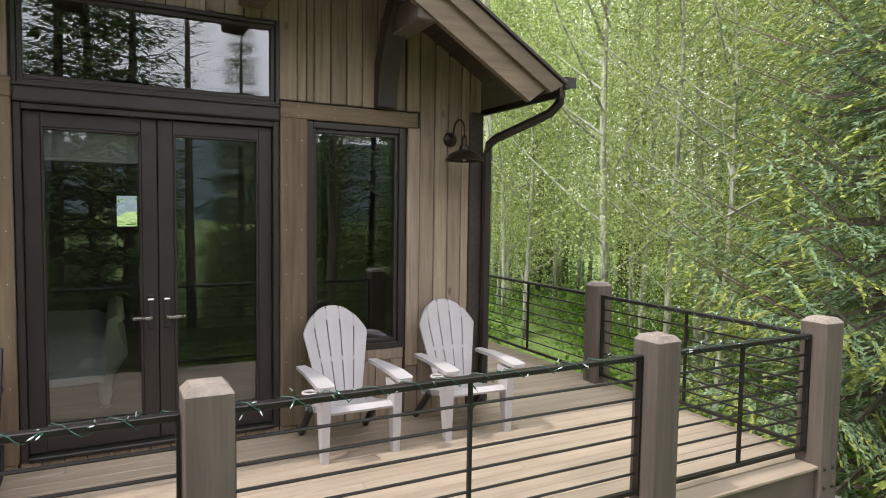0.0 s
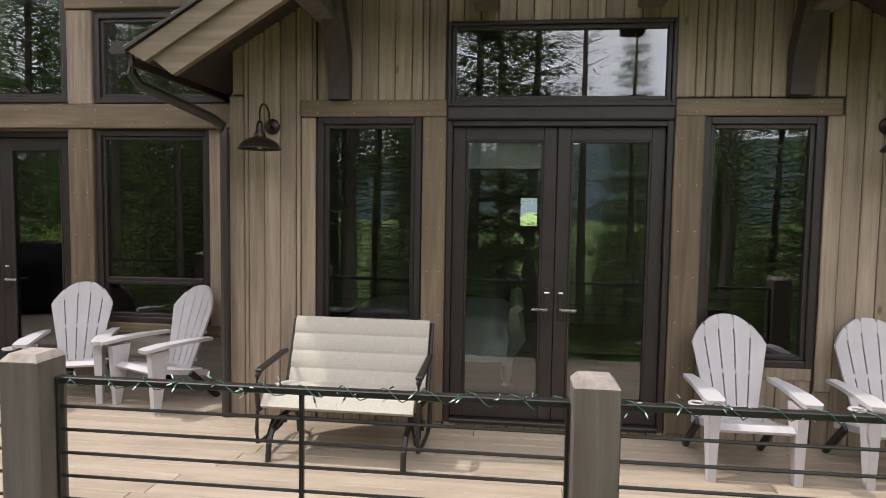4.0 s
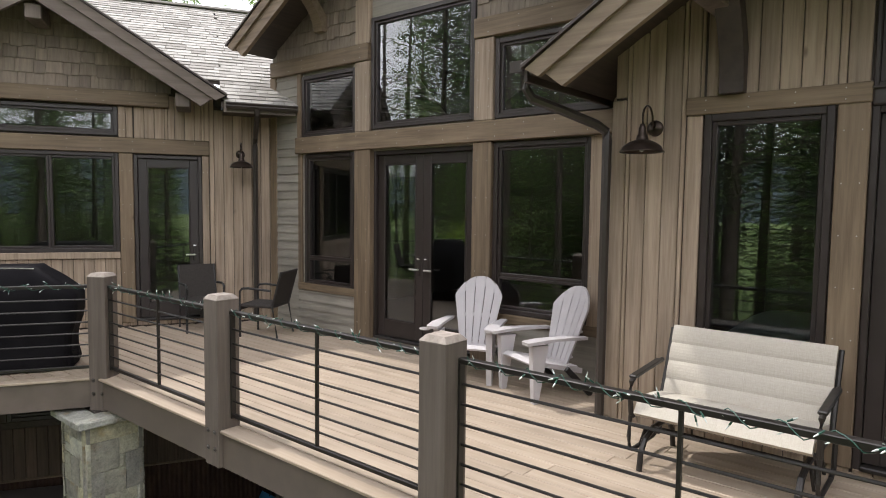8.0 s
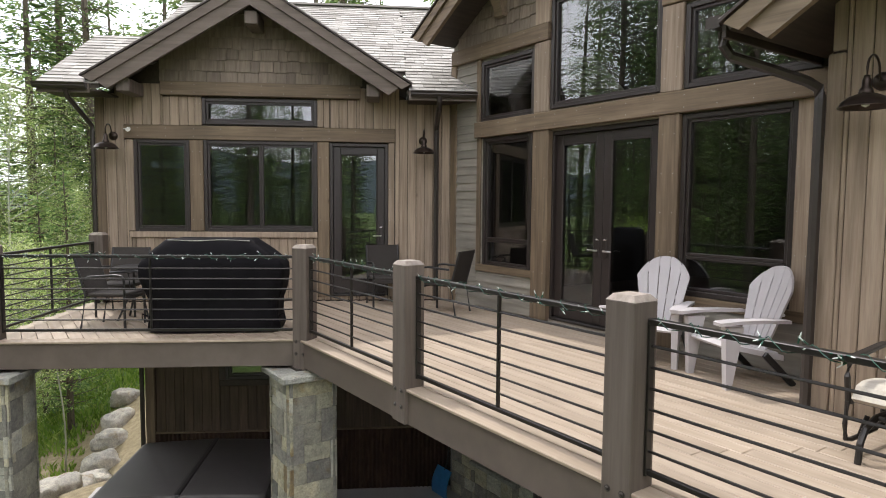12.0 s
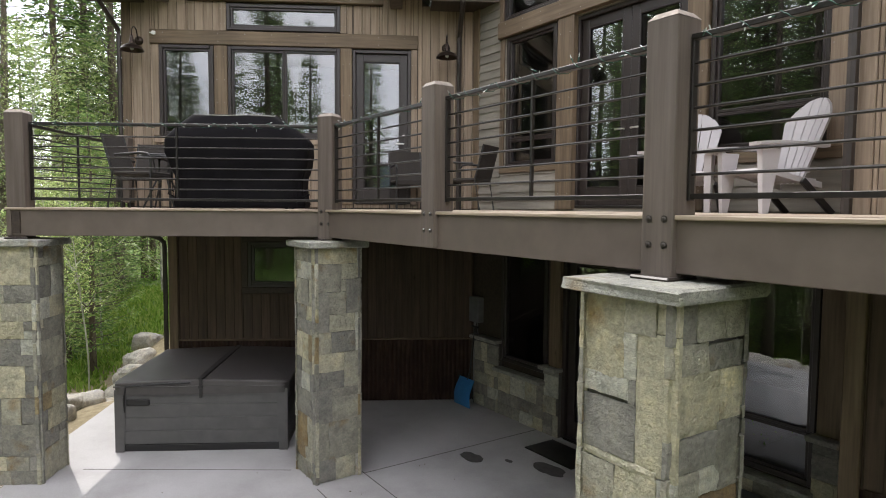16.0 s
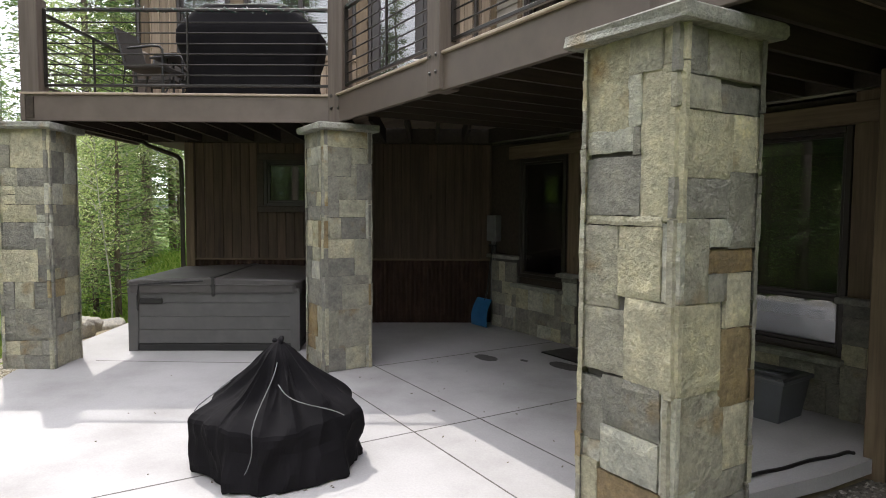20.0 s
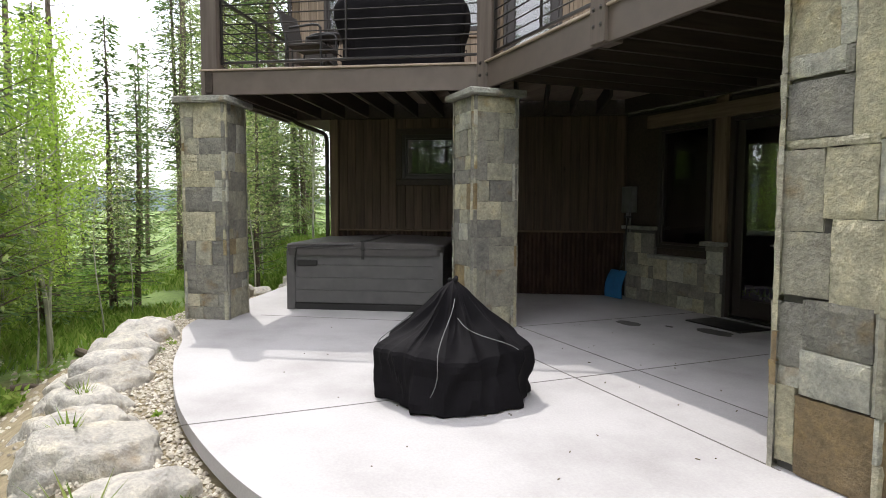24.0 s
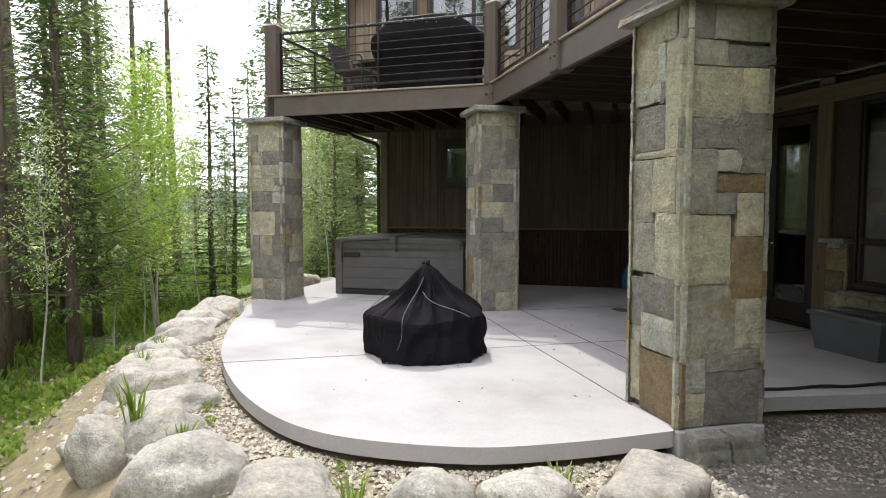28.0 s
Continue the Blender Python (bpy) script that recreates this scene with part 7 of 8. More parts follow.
def boulders():
    rnd = random.Random(77)
    big = [(-1.38, 1.92, 0.40, 0.30, 0.26), (-1.42, 1.24, 0.27, 0.22, 0.20), (-1.52, 0.74, 0.26, 0.22, 0.20), (-1.72, 0.02, 0.36, 0.30, 0.26), (-2.28, -0.55, 0.34, 0.28, 0.34), (-3.05, -0.78, 0.32, 0.24, 0.30), (-2.95, -1.15, 0.24, 0.20, 0.24)]
    for x, y, a, b, c in big:
        z = ground_z(x, y) + c * 0.25
        bo = thing("boulder", "pale rounded granite boulder at the patio edge", "boulder", pose(x, y, min(z, PATIO - c * 0.75), 0, 0, rnd.uniform(0, 180)), "boulders")
        part("rock", blob(rnd, a, b, c), M_BOULDER, bo, smooth=True)
    path = EDGE[38:82]
    step = 0.0
    for i in range(1, len(path)):
        seg = (path[i] - path[i - 1])
        step += seg.length
        if step > 0.58:
            step = 0.0
            nrm = Vector((seg.y, -seg.x)).normalized()
            if nrm.y > 0:
                nrm = -nrm
            for off, sz in ((0.54, rnd.uniform(0.24, 0.36)), (0.88, rnd.uniform(0.18, 0.27))):
                p = path[i] + nrm * (off + rnd.uniform(-0.08, 0.08)) + seg.normalized() * rnd.uniform(-0.1, 0.1)
                c = sz * rnd.uniform(0.65, 0.95)
                z = PATIO - c * rnd.uniform(0.80, 1.02) - (0.24 if off > 0.8 else 0)
                bo = thing("boulder", "pale rounded granite boulder at the patio edge", "boulder", pose(p.x, p.y, z, 0, 0, rnd.uniform(0, 180)), "boulders")
                part("rock", blob(rnd, sz * rnd.uniform(1.0, 1.3), sz, c), M_BOULDER, bo, smooth=True)
    for x, y in BANK:
        x, y = x - 0.12, y - 0.30
        bo = thing("boulder", "pale boulder along the path past the wing", "boulder", pose(x, y, ground_z(x, y) + 0.08, 0, 0, rnd.uniform(0, 180)), "boulders")
        part("rock", blob(rnd, 0.36, 0.28, 0.25), M_BOULDER, bo, smooth=True)


boulders()


def make_pebble_material():
    m, nt, b = nodes_of("river_pebbles")
    g = nt.nodes.new("ShaderNodeNewGeometry")
    c = ramp_of(nt, g.outputs["Random Per Island"], [(0.0, (0.19, 0.165, 0.13)), (0.3, (0.36, 0.32, 0.25)), (0.7, (0.50, 0.46, 0.37)), (1.0, (0.62, 0.58, 0.50))])
    nt.links.new(c, b.inputs["Base Color"])
    b.inputs["Roughness"].default_value = 0.85
    return m


M_PEBBLE = make_pebble_material()


def make_grit():
    m, nt, b = nodes_of("dusty_gravel")
    g = nt.nodes.new("ShaderNodeNewGeometry")
    c = ramp_of(nt, g.outputs["Random Per Island"], [(0.0, (0.07, 0.062, 0.054)), (0.45, (0.17, 0.152, 0.132)), (0.8, (0.28, 0.255, 0.225)), (1.0, (0.42, 0.39, 0.35))])
    nt.links.new(c, b.inputs["Base Color"])
    b.inputs["Roughness"].default_value = 0.9
    return m


M_GRIT = make_grit()


def pebble(me, x, y, z, r, rnd):
    a = rnd.uniform(0, 6.28)
    ca, sa = math.cos(a), math.sin(a)
    vs = []
    for px, py, pz in ((1, 0.25, 0), (0.3, 0.8, 0.1), (-0.8, 0.55, 0), (-0.9, -0.5, 0.1), (0.1, -0.85, 0), (0.35, -0.1, 0.62), (-0.3, 0.15, 0.66)):
        px, py = px * r * rnd.uniform(0.8, 1.2), py * r * rnd.uniform(0.6, 1.1)
        vs.append((x + px * ca - py * sa, y + px * sa + py * ca, z + pz * r))
    me.add(vs, [(0, 1, 5), (1, 6, 5), (1, 2, 6), (2, 3, 6), (3, 5, 6), (3, 4, 5), (4, 0, 5)])


def gravel():
    rnd = random.Random(9)
    me = Mesh()
    for i in range(13000):
        k = rnd.uniform(0, len(EDGE) - 14)
        j = int(k)
        seg = EDGE[j + 1] - EDGE[j]
        nrm = Vector((seg.y, -seg.x)).normalized()
        c = EDGE[j] - Vector((-5, 4))
        if nrm.dot(c) < 0:
            nrm = -nrm
        p = EDGE[j] + seg * (k - j) + nrm * rnd.uniform(0.0, 1.0) ** 1.2 * 0.85
        if inside(SLAB, p.x, p.y):
            continue
        pebble(me, p.x, p.y, max(ground_z(p.x, p.y), PATIO - 0.17) + 0.010, rnd.uniform(0.010, 0.024), rnd)
    ob = solid("gravel", me, M_PEBBLE, "rounded river pebbles between the patio and boulders", "gravel", "stuff")
    me = Mesh()
    for i in range(26000):
        x, y = rnd.uniform(-2.5, 2.5), rnd.uniform(1.6, 5.1)
        if inside(SLAB, x, y) or (x < -1.2 and y < 2.2) or (-2.55 < x < -1.9 and 2.4 < y < 3.05):
            continue
        if x > 0.5 and rnd.random() < 0.6:
            continue
        pebble(me, x, y, ground_z(x, y) + 0.005, rnd.uniform(0.008, 0.020), rnd)
    solid("gravel", me, M_GRIT, "grey-brown gravel under the bedroom deck", "gravel", "stuff")
    bed_ = Mesh()
    pts = [(-2.5, 1.9), (3.5, 1.9), (3.5, 5.1), (-2.3, 5.1), (-2.4, 3.2)]
    bed_.prism([(x, y, PATIO - 0.30) for x, y in pts], (0, 0, 0.142))
    solid("gravel_bed", bed_, plain("gravel_dust", (0.15, 0.135, 0.115), 0.95, 0, 0.3, 25, 0.5), "dusty ground below the gravel", "ground")


gravel()


# ---------------- plants ----------------
def leaf_material(name, stops, trans=0.35, rough=0.6):
    m, nt, b = nodes_of(name)
    nt.nodes.remove(b)
    out = nt.nodes["Material Output"]
    g = nt.nodes.new("ShaderNodeNewGeometry")
    c = ramp_of(nt, g.outputs["Random Per Island"], stops)
    c = vary(nt, c, 0.16)
    d = nt.nodes.new("ShaderNodeBsdfDiffuse")
    t = nt.nodes.new("ShaderNodeBsdfTranslucent")
    x = nt.nodes.new("ShaderNodeMixShader")
    x.inputs["Fac"].default_value = trans
    nt.links.new(c, d.inputs["Color"])
    nt.links.new(c, t.inputs["Color"])
    nt.links.new(d.outputs[0], x.inputs[1])
    nt.links.new(t.outputs[0], x.inputs[2])
    nt.links.new(x.outputs[0], out.inputs["Surface"])
    return m


M_ASPEN = leaf_material("aspen_leaf", [(0.0, (0.22, 0.30, 0.085)), (0.35, (0.40, 0.49, 0.17)), (0.7, (0.56, 0.64, 0.28)), (1.0, (0.76, 0.80, 0.50))], 0.5)
M_SPRUCE = leaf_material("spruce_needles", [(0.0, (0.08, 0.14, 0.06)), (0.4, (0.17, 0.26, 0.10)), (0.75, (0.27, 0.37, 0.13)), (1.0, (0.42, 0.50, 0.19))], 0.42)
M_BLUE_SPRUCE = leaf_material("old_spruce_needles", [(0.0, (0.13, 0.19, 0.12)), (0.5, (0.20, 0.28, 0.16)), (1.0, (0.30, 0.37, 0.21))], 0.3)
M_NEW_SPRUCE = leaf_material("new_spruce_needles", [(0.0, (0.25, 0.31, 0.08)), (0.5, (0.36, 0.41, 0.11)), (1.0, (0.48, 0.50, 0.17))], 0.35)
M_PINE = leaf_material("pine_needles", [(0.0, (0.07, 0.12, 0.05)), (0.5, (0.165, 0.245, 0.09)), (1.0, (0.30, 0.37, 0.15))], 0.4)
M_YOUNG = leaf_material("young_aspen_leaf", [(0.0, (0.27, 0.42, 0.06)), (0.5, (0.38, 0.54, 0.10)), (1.0, (0.52, 0.66, 0.18))], 0.55)
M_SHRUB = leaf_material("undergrowth_leaf", [(0.0, (0.09, 0.17, 0.03)), (0.5, (0.16, 0.27, 0.055)), (1.0, (0.25, 0.38, 0.09))], 0.45)
M_GRASS = leaf_material("grass_blade", [(0.0, (0.13, 0.22, 0.035)), (0.5, (0.21, 0.32, 0.06)), (1.0, (0.34, 0.40, 0.12))], 0.45)


def bark(name, dark, light, scale=8.0):
    m, nt, b = nodes_of(name)
    n = noise_of(nt, coords(nt, (3, 3, 0.6), 5.0), scale, 6.0, 0.65)
    nt.links.new(ramp_of(nt, n, [(0.32, dark), (0.55, light)]), b.inputs["Base Color"])
    b.inputs["Roughness"].default_value = 0.9
    bump_of(nt, b, n, 0.6, 0.02)
    return m


M_BARK_A = bark("aspen_bark", (0.13, 0.125, 0.10), (0.46, 0.46, 0.38), 3.5)
M_BARK_P = bark("pine_bark", (0.060, 0.045, 0.034), (0.150, 0.118, 0.092))


def spray(me, p, d, side, size, rnd, wide=0.25):
    """A flat kite of needles or a leaf at p, pointing along d."""
    n = side.normalized() * size * wide
    tip = p + d * size
    mid = p + d * size * 0.45
    sag = Vector((0, 0, rnd.uniform(-0.10, 0.04) * size))
    me.add([p, mid + n + sag, tip + sag * 2, mid - n + sag], [(0, 1, 2, 3)])


def conifer(name, label, h, r, seed, whorls, per, sprays, mat, clear=0.06, droop=0.35, size=0.22, group="conifers", shape=0.9, skip=0.12):
    """Tapered trunk, whorled limbs, and feathered twigs along each limb."""
    rnd = random.Random(seed)
    t = thing(name, label, "tree", None, group)
    lean = Vector((rnd.uniform(-0.02, 0.02), rnd.uniform(-0.02, 0.02), 0))
    tr = []
    for i in range(9):
        f = i / 8
        tr.append(lean * h * f + Vector((0.05 * math.sin(f * 5 + seed), 0.05 * math.cos(f * 4 + seed), h * f - (0.4 if i == 0 else 0))))
    br = 0.010 * h + 0.025
    part("trunk", Mesh().tube(tr, [br * (1 - 0.93 * i / 8) + 0.006 for i in range(9)], 9), M_BARK_P, t, smooth=True)
    limbs, crown = Mesh(), Mesh()
    for w in range(whorls):
        f = clear + (1 - clear) * ((w + rnd.random() * 0.8) / whorls) ** 0.92
        f = min(f, 0.995)
        z = h * f
        base = lean * z + Vector((0.05 * math.sin(f * 5 + seed), 0.05 * math.cos(f * 4 + seed), z))
        ln = r * (1 - ((f - clear) / (1 - clear)) ** shape) * (0.7 + 0.3 * min(1.0, (f - clear) * 8)) + 0.10
        a0 = rnd.random() * 6.28
        for b in range(per):
            if rnd.random() < skip:
                continue
            a = a0 + 2 * math.pi * b / per + rnd.uniform(-0.35, 0.35)
            L = ln * rnd.uniform(0.55, 1.15)
            out = Vector((math.cos(a), math.sin(a), 0))
            cross = Vector((-out.y, out.x, 0))
            rise = 0.30 - droop * (1 - f) * 1.7
            pts = []
            for k in range(5):
                q = k / 4
                pts.append(base + out * L * q + cross * L * 0.06 * math.sin(q * 3 + b) + Vector((0, 0, L * (rise * q + 0.20 * q * q - droop * 0.30 * math.sin(q * 2.4)))))
            limbs.tube([pts[0], pts[4]] if size > 0.15 else [pts[0], pts[2], pts[4]], [0.010 + 0.010 * L, 0.003] if size > 0.15 else [0.010 + 0.010 * L, 0.006 + 0.005 * L, 0.003], 3)
            ns = max(5, int(sprays * (0.25 + L / r)))
            for s in range(ns):
                q = 0.10 + 0.90 * (s + rnd.random()) / ns
                i = min(3, int(q * 4))
                p = pts[i].lerp(pts[i + 1], q * 4 - i)
                sgn = 1 if s % 2 else -1
                reach = (0.22 + 0.30 * L * (1 - q)) * rnd.uniform(0.5, 1.1)
                side = (cross * sgn * rnd.uniform(0.5, 1.0) + out * rnd.uniform(0.5, 1.0)).normalized()
                p = p + side * reach * rnd.uniform(0.0, 0.8) + Vector((0, 0, -0.25 * reach * rnd.random() + rnd.uniform(-0.03, 0.05)))
                d = (side + out * 0.4 + Vector((0, 0, rnd.uniform(-0.65, 0.2)))).normalized()
                sd = d.cross(Vector((rnd.uniform(-0.7, 0.7), rnd.uniform(-0.7, 0.7), 1)))
                spray(crown, p, d, sd, size * rnd.uniform(0.55, 1.35) * (1 - 0.25 * q), rnd, 0.17)
    part("branchwork", limbs, M_BARK_P, t)["kind"] = "stuff"
    part("crown", crown, mat, t)
    return t


def aspen(name, label, h, seed, leaves, r=1.5, low=0.25, size=0.085, group="aspens", thin=0.75, mat=M_ASPEN):
    rnd = random.Random(seed)
    t = thing(name, label, "tree", None, group)
    bx, by = rnd.uniform(-0.35, 0.35), rnd.uniform(-0.35, 0.35)

    def at(f):
        return Vector((bx * f * f + 0.08 * math.sin(f * 7 + seed), by * f * f + 0.08 * math.cos(f * 6 + seed), h * f))
    br = (0.0065 * h + 0.012) * thin
    tr = [at(i / 9) - (Vector((0, 0, 0.4)) if i == 0 else Vector()) for i in range(10)]
    part("trunk", Mesh().tube(tr, [br * (1 - 0.9 * i / 9) + 0.004 for i in range(10)], 8), M_BARK_A, t, smooth=True)
    limbs, crown = Mesh(), Mesh()
    nb = int(16 + h * 1.6)
    ends = []
    for b in range(nb):
        f = low + (1 - low) * ((b + rnd.random()) / nb) ** 0.9
        base = at(min(f, 0.99))
        a = rnd.random() * 6.28
        L = r * (0.35 + 0.75 * math.sin(math.pi * min(1, (f - low) / (1 - low) * 0.85 + 0.15))) * rnd.uniform(0.6, 1.15)
        out = Vector((math.cos(a), math.sin(a), 0))
        pts = [base + out * L * q + Vector((0, 0, L * (0.55 * q + 0.25 * q * q))) + Vector((rnd.uniform(-0.05, 0.05), rnd.uniform(-0.05, 0.05), 0)) for q in (0, 0.35, 0.7, 1.0)]
        limbs.tube(pts, [0.006 + 0.010 * L * (1 - k / 3.3) for k in range(4)], 4)
        ends.append(pts)
    for i in range(leaves):
        pts = rnd.choice(ends)
        q = rnd.uniform(0.15, 1.05)
        k = min(2, int(q * 3))
        p = pts[k].lerp(pts[k + 1], q * 3 - k)
        g = 0.16 + 0.10 * r
        p = p + Vector((rnd.gauss(0, g), rnd.gauss(0, g), rnd.gauss(0, g * 0.8)))
        d = Vector((rnd.uniform(-1, 1), rnd.uniform(-1, 1), rnd.uniform(-1.2, 0.5))).normalized()
        sd = d.cross(Vector((rnd.uniform(-1, 1), rnd.uniform(-1, 1), rnd.uniform(-1, 1))))
        if sd.length < 0.05:
            continue
        n = sd.normalized() * size * rnd.uniform(0.35, 0.55)
        L = size * rnd.uniform(0.7, 1.25)
        crown.add([p - n * 0.8, p + n * 0.8, p + d * L * 1.2], [(0, 1, 2)])
    part("branchwork", limbs, M_BARK_A, t)["kind"] = "stuff"
    part("crown", crown, mat, t)
    return t


def layered_spruce(name, label, h, r, seed, whorls, per):
    """A full spruce: drooping boughs, hanging twigs, and yellow-green new shoots at their tips."""
    rnd = random.Random(seed)
    t = thing(name, label, "tree", None, "conifers")
    part("trunk", Mesh().tube([(0.04 * math.sin(i), 0.04 * math.cos(i * 1.3), h * i / 8 - (0.4 if i == 0 else 0)) for i in range(9)], [0.17 * (1 - 0.93 * i / 8) + 0.006 for i in range(9)], 10), M_BARK_P, t, smooth=True)
    limbs, old, fresh = Mesh(), Mesh(), Mesh()
    for w in range(whorls):
        f = 0.02 + 0.97 * (w + 0.7 * rnd.random()) / whorls
        base = Vector((0, 0, h * f))
        ln = r * (1 - f ** 0.95) * (0.75 + 0.25 * min(1.0, f * 9)) + 0.12
        a0 = rnd.random() * 6.28
        for b in range(per):
            a = a0 + 2 * math.pi * b / per + rnd.uniform(-0.3, 0.3)
            L = ln * rnd.uniform(0.62, 1.12)
            out = Vector((math.cos(a), math.sin(a), 0))
            cross = Vector((-out.y, out.x, 0))
            sag = 0.50 * (1 - f) * rnd.uniform(0.7, 1.3)

            def at(q):
                return base + out * L * q + cross * L * 0.05 * math.sin(3 * q + b) + Vector((0, 0, L * (0.16 * q - sag * math.sin(q * 2.1) * 0.55 + 0.22 * q ** 3)))
            limbs.tube([at(0), at(0.5), at(0.97)], [0.012 + 0.009 * L, 0.007 + 0.004 * L, 0.003], 3)
            n = max(3, int(L / 0.105))
            for k in range(n):
                q = 0.16 + 0.84 * (k + 0.5 * rnd.random()) / n
                p0 = at(q)
                for sgn in (-1, 1):
                    tl = (0.16 + 0.34 * L * (1 - q) * 0.55 + 0.10) * rnd.uniform(0.7, 1.15)
                    d = (cross * sgn * rnd.uniform(0.55, 1.0) + out * rnd.uniform(0.55, 0.95) + Vector((0, 0, rnd.uniform(-0.5, -0.05)))).normalized()
                    m = max(5, int(tl / 0.0165))
                    top = rnd.random()
                    for j in range(m):
                        e = (j + rnd.random()) / m
                        p = p0 + d * tl * e + Vector((0, 0, -0.16 * tl * e * e + rnd.uniform(-0.012, 0.012)))
                        side = d.cross(Vector((rnd.uniform(-0.6, 0.6), rnd.uniform(-0.6, 0.6), 1)))
                        nd = (d + side.normalized() * rnd.uniform(-0.42, 0.42) + Vector((0, 0, rnd.uniform(-0.25, 0.20)))).normalized()
                        me = fresh if (q > 0.45 and e > 0.35 and top > 0.32) or top > 0.90 else old
                        spray(me, p, nd, nd.cross(Vector((rnd.uniform(-1, 1), rnd.uniform(-1, 1), 1))), rnd.uniform(0.04, 0.075), rnd, 0.16)
    part("branchwork", limbs, M_BARK_P, t)["kind"] = "stuff"
    part("crown", old, M_BLUE_SPRUCE, t, "blue-green older needles")
    part("new_growth", fresh, M_NEW_SPRUCE, t, "yellow-green new shoots")["kind"] = "stuff"
    return t


class Kind:
    """A kind of tree: the first one is placed, later ones are copies."""

    def __init__(self, make):
        self.make, self.first = make, None

    def put(self, x, y, scale=1.0, turn=0.0, sink=0.0):
        m = pose(x, y, ground_z(x, y) - sink, 0, 0, turn) @ Matrix.Scale(scale, 4)
        if self.first is None:
            self.first = self.make()
            self.first.matrix_basis = m
        else:
            copy_thing(self.first, Matrix.Identity(4)).matrix_basis = m


SPRUCE_NEAR = Kind(lambda: layered_spruce("spruce_tree", "dense blue-green spruce with yellow-green tips", 12.5, 2.55, 3, 42, 9))
SPRUCE_A = Kind(lambda: conifer("spruce_tree", "tall narrow spruce in the forest", 12, 1.8, 5, 50, 8, 22, M_SPRUCE, 0.05, 0.36, 0.24))
SPRUCE_B = Kind(lambda: conifer("spruce_tree", "slender young spruce in the forest", 8, 1.5, 6, 42, 8, 22, M_SPRUCE, 0.04, 0.28, 0.20))
YOUNG_PINE = Kind(lambda: conifer("young_pine", "green young pine with open limbs and a bare stem", 9.0, 1.7, 26, 36, 7, 60, M_SPRUCE, 0.10, 0.14, 0.15, "pines", 0.95, 0.10))
PINE_A = Kind(lambda: conifer("lodgepole_pine", "tall lodgepole pine with a bare lower trunk", 16, 1.9, 7, 40, 7, 22, M_PINE, 0.30, 0.12, 0.27, "pines", 1.3, 0.2))
PINE_B = Kind(lambda: conifer("lodgepole_pine", "thin lodgepole pine with sparse limbs", 14, 1.5, 8, 36, 7, 18, M_PINE, 0.24, 0.22, 0.24, "pines", 1.2, 0.25))
PINE_C = Kind(lambda: conifer("lodgepole_pine", "gaunt lodgepole pine with a long bare trunk", 15, 1.25, 28, 26, 5, 9, M_PINE, 0.46, 0.05, 0.22, "pines", 1.4, 0.35))
ASPEN_A = Kind(lambda: aspen("aspen_tree", "tall aspen with a pale trunk and bright green leaves", 12, 11, 21000, 1.9, 0.12, 0.046))
ASPEN_BIG = Kind(lambda: aspen("aspen_tree", "large aspen with a thick white trunk", 13, 31, 13000, 2.0, 0.30, 0.046, "aspens", 1.25))
ASPEN_B = Kind(lambda: aspen("aspen_tree", "aspen with a white trunk and light green leaves", 9.5, 12, 16500, 1.7, 0.08, 0.045))
ASPEN_C = Kind(lambda: aspen("aspen_sapling", "slim young aspen with bright leaves", 4.8, 13, 4400, 0.72, 0.28, 0.058, "saplings", 0.8, M_YOUNG))
ASPEN_D = Kind(lambda: aspen("aspen_sapling", "thin aspen sapling with a bare stem", 5.6, 14, 1100, 0.60, 0.40, 0.056, "saplings", 0.42))


FAR_A = Kind(lambda: conifer("far_conifer", "dark conifer in the distant wood", 13, 2.2, 17, 26, 6, 9, M_PINE, 0.08, 0.3, 0.55, "far conifers"))
FAR_B = Kind(lambda: conifer("far_conifer", "broad green conifer in the distant wood", 10, 2.4, 18, 22, 6, 9, M_SPRUCE, 0.05, 0.3, 0.55, "far conifers"))


def free(x, y):
    """Whether a tree may stand here: clear of house, deck, patio and flight."""
    if -15.0 < x < 6.6 and y > 1.6:
        return False
    if -12.5 < x < 6.5 and -5.0 < y <= 1.6:
        return False
    return True


